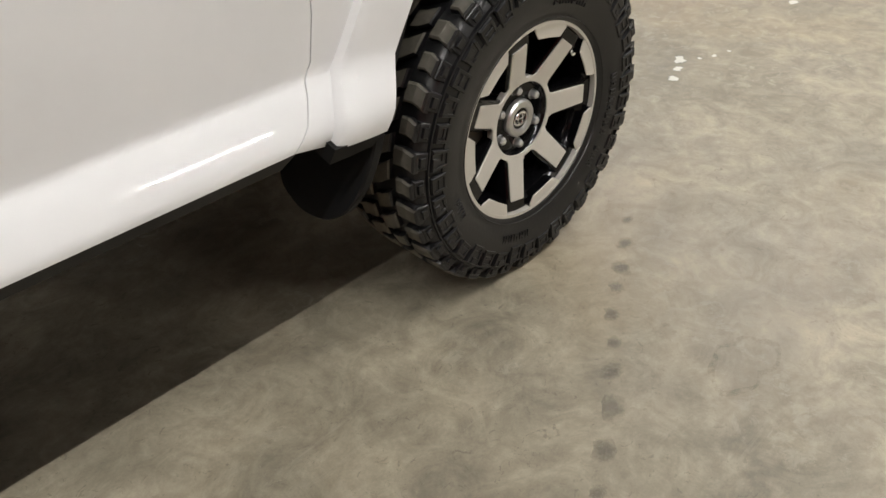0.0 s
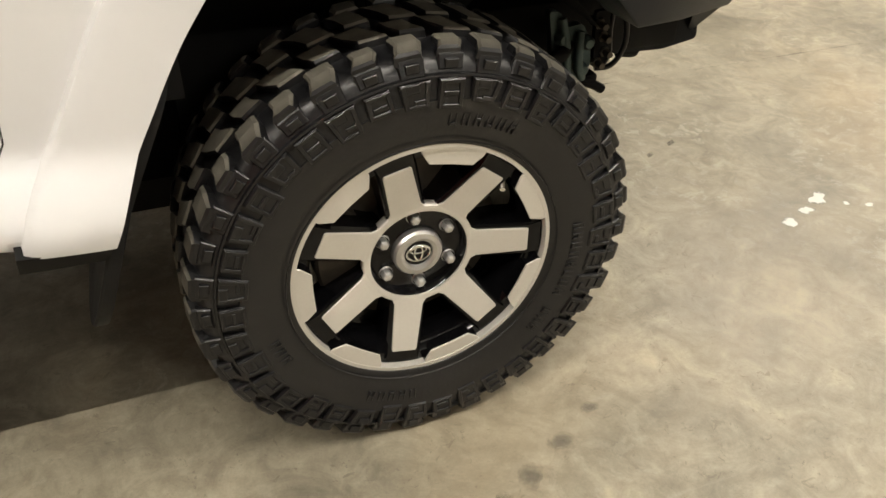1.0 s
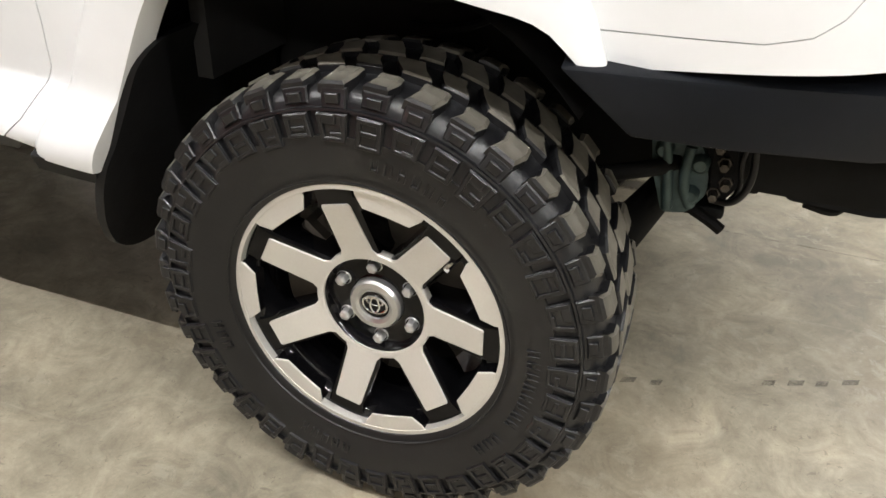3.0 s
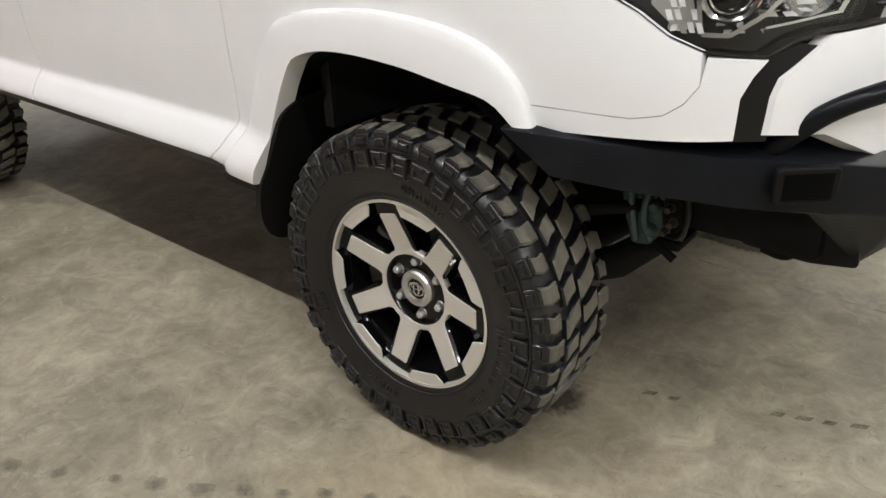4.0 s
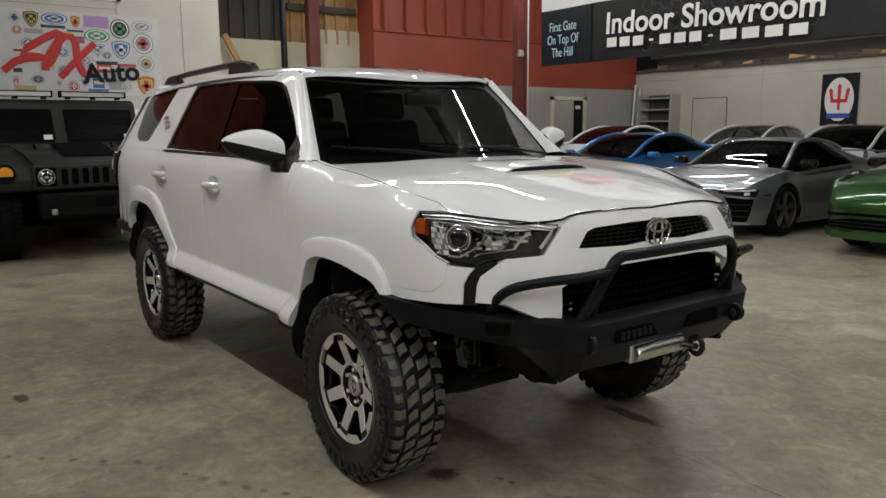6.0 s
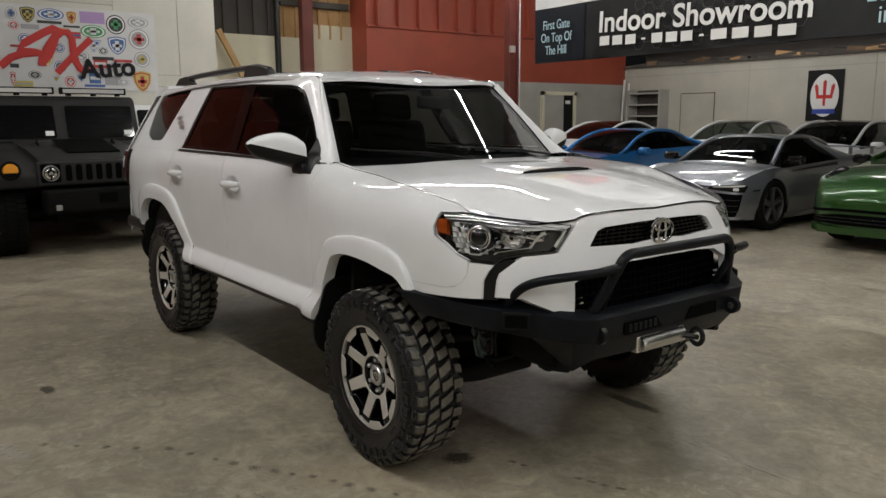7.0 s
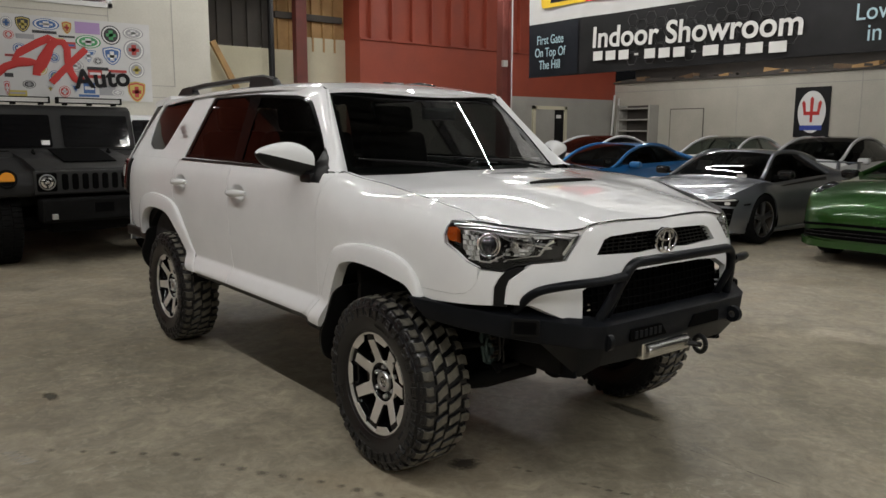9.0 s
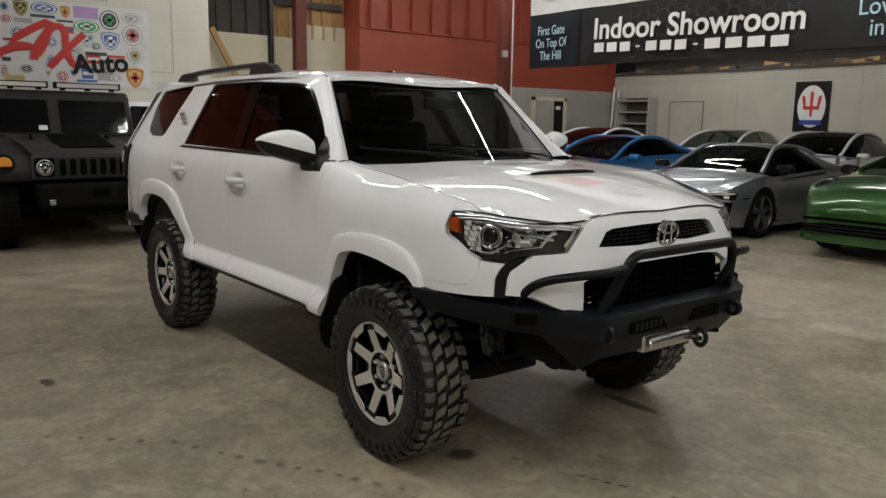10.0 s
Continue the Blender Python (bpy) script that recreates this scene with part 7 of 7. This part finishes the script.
badge(-0.39, 3.28, 0.088, 0.098, "c", "grey", "blue")
badge(-0.15, 3.27, 0.115, 0.131, "s", "black", "gold")
badge(0.20, 3.30, 0.204, 0.093, "e", "blue", "white")
badge(0.52, 3.27, 0.080, 0.108, "s", "gold", "red")
badge(0.85, 3.29, 0.200, 0.096, "w", "purple", "purple")
badge(1.23, 3.20, 0.163, 0.165, "c", "black", "green")
badge(1.61, 3.26, 0.179, 0.100, "e", "grey", "white")
badge(-0.37, 3.09, 0.077, 0.072, "e", "red", "white")
badge(-0.13, 3.08, 0.137, 0.039, "w", "grey", "grey")
badge(0.85, 3.06, 0.208, 0.110, "e", "green", "white")
badge(1.61, 2.97, 0.180, 0.179, "c", "grey", "red")
badge(0.84, 2.82, 0.134, 0.117, "t", "blue", "white")
badge(1.23, 2.84, 0.159, 0.162, "s", "blue", "white")
badge(0.99, 2.74, 0.074, 0.060, "e", "black", "white")
badge(0.56, 2.98, 0.084, 0.055, "w", "red", "blue")
badge(0.29, 2.76, 0.083, 0.081, "c", "blue", "white")
badge(0.62, 2.64, 0.132, 0.097, "e", "grey", "white")
badge(0.98, 2.61, 0.177, 0.028, "w", "black", "black")
badge(1.31, 2.58, 0.154, 0.024, "w", "red", "red")
badge(1.30, 2.53, 0.140, 0.021, "w", "grey", "grey")
badge(1.64, 2.62, 0.137, 0.137, "c", "grey", "gold")
badge(1.62, 2.23, 0.163, 0.190, "s", "gold", "red")
badge(-0.12, 2.30, 0.099, 0.067, "e", "black", "grey")
badge(-0.45, 2.23, 0.045, 0.116, "s", "red", "white")
badge(0.42, 2.20, 0.091, 0.096, "c", "red", "white")
badge(0.60, 2.26, 0.073, 0.070, "t", "blue", "blue")
badge(0.82, 2.27, 0.094, 0.091, "w", "blue", "white")
badge(0.81, 2.14, 0.168, 0.021, "w", "blue", "blue")
badge(0.20, 2.24, 0.064, 0.062, "t", "grey", "gold")
badge(-0.30, 2.15, 0.140, 0.046, "w", "gold", "grey")
badge(0.07, 2.56, 0.106, 0.101, "c", "gold", "green")
badge(0.28, 2.45, 0.096, 0.095, "c", "blue", "gold")
badge(-0.22, 2.88, 0.103, 0.086, "c", "blue", "white")
badge(-0.37, 2.76, 0.077, 0.020, "w", "red", "black")
badge(-0.41, 2.44, 0.065, 0.033, "w", "black", "black")
badge(0.17, 3.17, 0.188, 0.023, "w", "black", "black")
badge(0.51, 3.12, 0.129, 0.017, "w", "black", "black")
badge(0.32, 3.07, 0.140, 0.021, "w", "gold", "grey")
badge(0.93, 2.52, 0.115, 0.077, "w", "red", "white")
badge(1.12, 2.24, 0.138, 0.085, "w", "grey", "grey")
badge(1.29, 2.21, 0.105, 0.064, "e", "grey", "white")
REDPRINT = mat("red_print", (0.5, 0.02, 0.015), 0.45)


def stroke(pts, w, name, material):
    bm = tube([(0, y, z) for y, z in pts], w, 12, 1)
    for v in bm.verts:
        v.co.x = WX + 0.034 + v.co.x * 0.06
    part(name, bm, material, sign, "", 40)


stroke([(-0.62, 2.42), (-0.40, 2.62), (0.05, 2.68), (-0.1, 2.66), (-0.38, 2.72), (0.20, 3.08), (0.32, 3.06), (0.02, 2.62), (0.0, 2.45)], 0.062, "brush_stroke", REDPRINT)
stroke([(0.02, 2.52), (0.15, 2.66), (0.28, 3.02), (0.50, 3.02), (0.50, 2.60), (0.62, 2.36), (0.74, 2.44)], 0.058, "brush_stroke", REDPRINT)
stroke([(0.22, 2.34), (0.52, 2.66), (0.80, 2.93)], 0.056, "brush_stroke", REDPRINT)
text("Auto", 0.44, Matrix.Translation((WX + 0.04, 0.60, 2.265)) @ pose(0, 0, 0, 90, -5, 90), BLACKBOARD, sign, xscale=1.02).data.offset = 0.014

# window high in the white wall
win = thing("window_1", "high window with white glazing bars and brown panes", "window", "", "structure")
BROWN = mat("brown_pane", (0.05, 0.025, 0.018), 0.15, 0, 0.3)
part("window_frame", join(box(WX, WX + 0.04, -1.31, 1.28, 3.66, 3.74, 0.005), box(WX, WX + 0.04, -1.31, 1.28, 4.62, 4.70, 0.005), box(WX, WX + 0.04, 1.20, 1.28, 3.66, 4.70, 0.005), box(WX, WX + 0.04, -1.32, -1.28, 3.66, 4.70, 0.005)), HOUSING, win)
for i in range(3, 9):
    y0 = -2.52 + i * 0.4133
    for j in range(3):
        part("pane", box(WX + 0.002, WX + 0.012, y0 + 0.012, y0 + 0.40, 3.75 + j * 0.29, 4.02 + j * 0.29), BROWN, win)
    if i > 3:
        part("glazing_bar", box(WX, WX + 0.03, y0 - (0.02 if i % 3 == 0 else 0.01), y0 + (0.02 if i % 3 == 0 else 0.01), 3.74, 4.62), HOUSING, win)
for j in range(2):
    part("glazing_bar", box(WX, WX + 0.028, -1.28, 1.20, 4.025 + j * 0.29, 4.035 + j * 0.29), HOUSING, win)
trim_b = tagged(new("trim_boards"), "white board joints on the wall", "trim", "", "structure")
for y0, y1, z0, z1 in ((-1.3, 1.2, 3.52, 3.535), (2.32, 2.335, 2.35, 5.6), (1.35, 2.33, 2.35, 2.362), (1.9, 3.0, 2.14, 2.152), (1.2, 1.212, 3.2, 3.66)):
    part("board_joint", box(WX, WX + 0.006, y0, y1, z0, z1), WALLGREY, trim_b)

# red wall: upright ribs, steel column, conduit
for k in range(12):
    y = 7.7 + 0.62 * k
    tagged(part("wall_rib", box(-13.5, -13.38, y, y + 0.06, 3.78, 5.6, 0.004), WALLRED), "red painted timber wall rib", "rib", "ribs of the red wall", "structure")
tagged(part("wall_rail", box(-13.5, -13.44, 7.45, 17.0, 3.74, 3.80, 0.004), WALLRED), "red painted rail along the wall", "rail", "", "structure")
tagged(part("steel_column", join(box(-11.1, -10.9, 9.75, 9.78, 0, 5.6), box(-11.1, -10.9, 10.0, 10.03, 0, 5.6), box(-11.01, -10.99, 9.78, 10.0, 0, 5.6)), STEELRED), "dark red steel column by the red wall", "column", "", "structure")
tagged(part("conduit", tube([(-10.95, 10.1, 0), (-10.95, 10.1, 5.6)], 0.018, 8), HOUSING), "pale conduit running up the column", "conduit")
tagged(part("junction_box", box(-10.9, -10.82, 9.72, 9.86, 3.05, 3.2, 0.01), WALLGREY), "small grey box on the steel column", "junction box")
# recess: column, pole, studs, brace, beams
tagged(part("steel_column", box(-13.95, -13.75, 5.88, 6.16, 0, 5.6, 0.01), STEELRED), "dark red steel column in the recess", "column", "", "structure")
tagged(part("black_pole", tube([(-13.6, 5.17, 0), (-13.6, 5.17, 5.6)], 0.07, 12), TRIM), "black pole before the cream boards", "pole")
for k in range(6):
    y = 5.62 + 0.3 * k
    tagged(part("wood_stud", box(-14.25, -14.17, y, y + 0.045, 3.45, 5.6), TIMBER), "bare timber stud", "stud", "studs over the cream boards", "structure")
for k in range(7):
    y = 3.1 + 0.36 * k
    tagged(part("dark_stud", box(-14.32, -14.24, y, y + 0.05, 3.45, 5.6), DARKWALL), "dark timber stud", "stud", "dark studs of the recess", "structure")
tagged(part("timber_brace", moved(box(-0.05, 0.05, -0.06, 0.06, -2.0, 2.0, 0.004), pose(-13.9, 4.85, 1.72, 28, 0, 0)), TIMBER), "slanting raw timber brace", "brace")
tagged(part("service_pipe", join(tube([(-13.0, 3.0, 4.75), (-12.6, 6.4, 4.9)], 0.05, 12), tube([(-13.0, 3.2, 4.75), (-13.0, 3.2, 5.6)], 0.01, 6), tube([(-12.62, 6.2, 4.9), (-12.62, 6.2, 5.6)], 0.01, 6)), HOUSING), "pale pipe under the ceiling", "pipe")
tagged(part("service_pipe", join(tube([(-13.2, 3.0, 4.7), (-13.2, 6.6, 4.72)], 0.08, 12), tube([(-13.2, 4.5, 4.7), (-13.2, 4.5, 5.6)], 0.01, 6)), DARKWALL), "dark pipe under the ceiling", "pipe")
tagged(part("wood_rail", box(-14.17, -14.05, 5.5, 7.3, 4.15, 4.3, 0.01), DARKWALL), "dark rail across the plywood", "rail", "", "structure")

# white north wall: ledge, doors, shelves, poster
tagged(part("wall_ledge", box(-13.5, 12, 16.9, 18.0, 3.05, 3.10), DARKWALL), "dark dusty ledge on top of the wall", "ledge", "", "structure")
clutter = random.Random(8)
OLDWOOD = varied("old_brown_wood", (0.12, 0.075, 0.04), (0.2, 0.13, 0.075), 4, (0.6, 0.8))
for k in range(60):
    x = -13.2 + 0.3 * k + clutter.uniform(-0.2, 0.2)
    l, hh = clutter.uniform(0.15, 0.9), clutter.uniform(0.03, 0.13)
    tagged(part("stored_board", moved(box(-l / 2, l / 2, -0.12, 0.12, 0, hh, 0.006), pose(x, 17.1 + clutter.uniform(-0.06, 0.3), 3.10, clutter.uniform(-4, 4), clutter.uniform(-9, 9), clutter.uniform(-25, 25))), (TIMBER, DARKWALL, DARKWALL, OLDWOOD)[k % 4]), "old board lying on the wall ledge", "board", "boards on the ledge")
for k in range(3):
    tagged(part("dark_beam", tube([(-13.4, 17.6, 3.55 + 0.5 * k), (12, 17.6, 3.7 + 0.5 * k)], 0.06, 10), DARKWALL), "dark pipe above the ledge", "pipe", "pipes above the ledge")
for x0, x1, z1 in ((-11.35, -10.25, 2.21),):
    d = thing("door_1", "flush white door in the white wall", "door", "", "structure")
    part("door_leaf", box(x0, x1, 16.985, 17.02, 0, z1), WALLNORTH, d)
    part("door_edge", join(box(x0 - 0.025, x0, 16.99, 17.01, 0, z1 + 0.025), box(x1, x1 + 0.025, 16.99, 17.01, 0, z1 + 0.025), box(x0, x1, 16.99, 17.01, z1, z1 + 0.025)), DARKWALL, d)
shelf = thing("wall_shelf", "open grey shelf unit against the white wall", "shelf", m=pose(-12.4, 16.75, 0))
for s in (-1, 1):
    part("shelf_side", box(s * 0.58 - 0.03, s * 0.58 + 0.03, -0.2, 0.24, 0, 2.36), WALLGREY, shelf)
for k in range(7):
    part("shelf_board", box(-0.58, 0.58, -0.2, 0.24, 0.2 + 0.34 * k, 0.24 + 0.34 * k), WALLGREY, shelf)
part("shelf_back", box(-0.58, 0.58, 0.22, 0.245, 0, 2.36), DARKWALL, shelf)
tagged(part("wall_joint", box(-13.5, 12, 16.99, 17.0, 2.78, 2.80), WALLGREY), "thin joint along the white wall", "trim", "", "structure")
for x in (-9.2, -5.9, -3.4, -1.0, 1.4):
    tagged(part("wall_joint", box(x, x + 0.012, 16.992, 17.0, 0, 3.05), WALLGREY), "thin upright joint in the white wall", "trim", "", "structure")
poster = thing("wall_poster", "black poster with a white oval and red trident shape", "poster")
part("poster_sheet", box(-7.53, -6.62, 16.96, 16.985, 1.42, 2.69), BLACKBOARD, poster)
ov = [(-7.075 + 0.36 * math.cos(2 * math.pi * k / 40), 2.06 + 0.53 * math.sin(2 * math.pi * k / 40)) for k in range(40)]
part("poster_oval", prism(ov, 16.955, 16.96, "y"), PRINTWHITE, poster)
for dx, z0, z1 in ((0, 1.80, 2.45), (-0.17, 2.02, 2.35), (0.17, 2.02, 2.35)):
    part("red_prong", prism([(-7.075 + dx - 0.03, z0), (-7.075 + dx + 0.03, z0), (-7.075 + dx * 1.25 + 0.045, z1 - 0.06), (-7.075 + dx * 1.3, z1), (-7.075 + dx * 1.25 - 0.045, z1 - 0.06)], 16.949, 16.955, "y"), REDPRINT, poster)
part("red_bar", box(-7.28, -6.87, 16.9488, 16.9545, 1.98, 2.07), REDPRINT, poster)
part("blue_bar", box(-7.36, -6.79, 16.949, 16.9545, 1.60, 1.72), mat("blue_print", (0.02, 0.05, 0.3), 0.5), poster)

# doorway in the grey lower wall
door = thing("door_2", "grey door standing ajar beside a dark gap", "door", "", "structure")
part("door_leaf", box(-13.49, -13.44, 13.4, 14.2, 0, 2.2, 0.006), WALLGREY, door)
part("door_gap", box(-13.495, -13.47, 14.2, 14.62, 0, 2.2), BLACKBOARD, door)
part("door_frame", join(box(-13.5, -13.42, 13.3, 13.4, 0, 2.3), box(-13.5, -13.42, 14.62, 14.72, 0, 2.3), box(-13.5, -13.42, 13.3, 14.72, 2.2, 2.3)), WALLCREAM, door)
part("door_notice", box(-13.47, -13.465, 14.3, 14.5, 1.95, 2.05), PRINTWHITE, door)
tagged(part("leaning_pipe", join(tube([(-13.3, 16.55, 0), (-13.3, 16.75, 2.7)], 0.03, 8), tube([(-13.2, 16.7, 0), (-13.25, 16.9, 2.6)], 0.03, 8)), HOUSING), "pale pipes leaning in the corner", "pipe")
# ---------------------------------------------------------------- marks on the floor
OILMARK = varied("oil_mark", (0.19, 0.172, 0.135), (0.22, 0.2, 0.16), 12, (0.3, 0.5))
PALEMARK = varied("pale_mark", (0.66, 0.65, 0.6), (0.75, 0.74, 0.7), 20, (0.5, 0.7))


def soften(m, edge=0.40, full=0.12, top=0.5):
    """Lets a mark fade towards its rim, with a ragged noise in the fade."""
    n, l, b = nodes_of(m)
    tc = n.new("ShaderNodeTexCoord")
    d = n.new("ShaderNodeVectorMath")
    d.operation = "SUBTRACT"
    d.inputs[1].default_value = (0.5, 0.5, 0.5)
    l.new(tc.outputs["Generated"], d.inputs[0])
    fl = n.new("ShaderNodeVectorMath")
    fl.operation = "MULTIPLY"
    fl.inputs[1].default_value = (1, 1, 0)
    l.new(d.outputs[0], fl.inputs[0])
    ln = n.new("ShaderNodeVectorMath")
    ln.operation = "LENGTH"
    l.new(fl.outputs[0], ln.inputs[0])
    nz = noise_node(m, tc.outputs["Object"], 60, 5, 0.65)
    ad = n.new("ShaderNodeMath")
    ad.operation = "MULTIPLY_ADD"
    ad.inputs[1].default_value = 0.5
    l.new(nz, ad.inputs[0])
    l.new(ln.outputs["Value"], ad.inputs[2])
    l.new(ramp(m, ad.outputs[0], [(full + 0.25, top), (edge + 0.25, 0.0)]), b.inputs["Alpha"])
    return m


soften(OILMARK)
DARKPATCH = soften(varied("dark_patch_film", (0.05, 0.044, 0.034), (0.085, 0.075, 0.058), 9, (0.25, 0.4)), 0.42, 0.16, 0.75)
soften(PALEMARK, 0.44, 0.3, 0.95)
marks = random.Random(11)


def blot(x, y, rx, ry, turn=0, rough=0.35, n=28):
    """A thin flat blot with a ragged rim."""
    ph = [marks.uniform(0, 6.28) for _ in range(5)]
    pts = []
    for k in range(n):
        a = 2 * math.pi * k / n
        r = 1 + rough * (0.5 * math.sin(2 * a + ph[0]) + 0.3 * math.sin(3 * a + ph[1]) + 0.3 * math.sin(5 * a + ph[2]) + 0.2 * math.sin(7 * a + ph[3]))
        u, v = rx * r * math.cos(a), ry * r * math.sin(a)
        c, s = math.cos(radians(turn)), math.sin(radians(turn))
        pts.append((x + u * c - v * s, y + u * s + v * c))
    bm = bmesh.new()
    bm.faces.new([bm.verts.new((u, v, 0.002)) for u, v in pts])
    return bm


# a broken line of oil drips beside the car
for x, y, r in ((0.331, -0.994, 0.016), (0.235, -1.05, 0.022), (0.14, -1.103, 0.024), (0.07, -1.14, 0.018), (-0.02, -1.19, 0.02), (-0.10, -1.25, 0.016), (-0.18, -1.298, 0.022), (-0.255, -1.358, 0.026),
                (-0.36, -1.41, 0.024), (-0.45, -1.46, 0.018), (-0.58, -1.53, 0.02), (-0.70, -1.594, 0.026), (-0.80, -1.71, 0.018), (-0.90, -1.823, 0.022), (-1.0, -1.93, 0.016), (-1.11, -2.05, 0.022)):
    solo("oil_drip", blot(x, y, r * 1.7, r * 1.15, 35), OILMARK, "dark oil drip on the concrete floor", "stain", "line of oil drips")
# Two dark patches beside the front tyres, and one oily smudge further back.
for x, y, rx, ry, t in ((0.22, -0.58, 0.09, 0.06, 30), (0.285, 0.598, 0.20, 0.055, 3), (-1.95, -1.885, 0.09, 0.045, 10)):
    solo("dark_patch", blot(x, y, rx * 1.15, ry * 1.15, t), DARKPATCH, "dark patch on the concrete floor", "stain")
for x, y, rx, ry in ((1.378, -0.522, 0.05, 0.022), (1.30, -0.56, 0.03, 0.02), (1.212, -0.592, 0.035, 0.018), (1.50, -0.60, 0.016, 0.012), (1.58, -0.62, 0.012, 0.009), (1.44, -0.57, 0.014, 0.01)):
    solo("paint_spot", blot(x, y, rx, ry, 25, 0.5), PALEMARK, "white paint spot on the concrete floor", "paint spot", "white paint spots")
solo("paint_spot", blot(2.265, -0.562, 0.045, 0.02, 10, 0.5), PALEMARK, "white paint spot on the concrete floor", "paint spot", "white paint spots")


def ring_blot(x, y, r, w, turn):
    """A dried rim left by a puddle."""
    bm = bmesh.new()
    rows = []
    for k in range(48):
        a = 2 * math.pi * k / 48
        q = r * (1 + 0.16 * math.sin(2 * a + 0.6) + 0.09 * math.sin(3 * a + 2) + 0.05 * math.sin(7 * a))
        rows.append([bm.verts.new((x + 1.35 * g * math.cos(a + radians(turn)), y + g * math.sin(a + radians(turn)), 0.0022)) for g in (q - w * (1 + 0.4 * math.sin(5 * a)), q)])
    for k in range(48):
        p, q = rows[k], rows[(k + 1) % 48]
        bm.faces.new((p[0], p[1], q[1], q[0]))
    return bm


DRIEDRIM = varied("dried_rim", (0.17, 0.15, 0.112), (0.23, 0.205, 0.155), 30, (0.4, 0.6))
_, l_, b_ = nodes_of(DRIEDRIM)
l_.new(ramp(DRIEDRIM, noise_node(DRIEDRIM, coords(DRIEDRIM), 45, 5, 0.65), [(0.4, 0.0), (0.66, 0.32)]), b_.inputs["Alpha"])
solo("puddle_rim", ring_blot(0.04, -1.49, 0.07, 0.012, -30), DRIEDRIM, "dried puddle rim on the concrete floor", "stain")
FOOTMARK = soften(varied("dusty_print", (0.42, 0.4, 0.34), (0.5, 0.475, 0.41), 25, (0.6, 0.8)), 0.46, 0.25, 0.6)
for k in range(5):
    solo("dusty_print", blot(-1.20 + 0.045 * k, -2.21 + 0.012 * k, 0.018, 0.055, -24 + 3 * k, 0.25), FOOTMARK, "pale dusty sole print on the concrete", "print", "sole print")
TREADMARK = varied("tread_print", (0.14, 0.128, 0.1), (0.2, 0.183, 0.145), 40, (0.5, 0.7))
_, l_, b_ = nodes_of(TREADMARK)
l_.new(ramp(TREADMARK, noise_node(TREADMARK, coords(TREADMARK), 30, 5, 0.65), [(0.36, 0.05), (0.62, 0.36)]), b_.inputs["Alpha"])
for x, y, w in ((0.398, -0.408, 0.032), (0.456, -0.394, 0.026), (0.693, -0.296, 0.028), (0.751, -0.272, 0.036), (0.806, -0.252, 0.028), (0.867, -0.222, 0.038), (1.06, -0.13, 0.03), (1.17, -0.085, 0.034)):
    mark = prism([(-w / 2 - 0.006, -0.008), (w / 2 - 0.006, -0.008), (w / 2 + 0.006, 0.008), (-w / 2 + 0.006, 0.008)], 0.0008, 0.0018, "z")
    solo("tread_print", moved(mark, pose(x, y, 0, 0, 0, 23)), TREADMARK, "faint tyre tread print on the concrete", "print", "row of tread prints")
JOINT = varied("filled_joint", (0.16, 0.145, 0.11), (0.21, 0.19, 0.145), 8, (0.5, 0.7))
_, l_, b_ = nodes_of(JOINT)
l_.new(ramp(JOINT, noise_node(JOINT, coords(JOINT), 3, 6, 0.7), [(0.45, 0.0), (0.65, 0.3)]), b_.inputs["Alpha"])
tagged(part("floor_joint", box(0.2, 11.9, 0.388, 0.393, 0.0005, 0.0018), JOINT), "thin filled joint in the concrete floor", "joint", "", "structure")
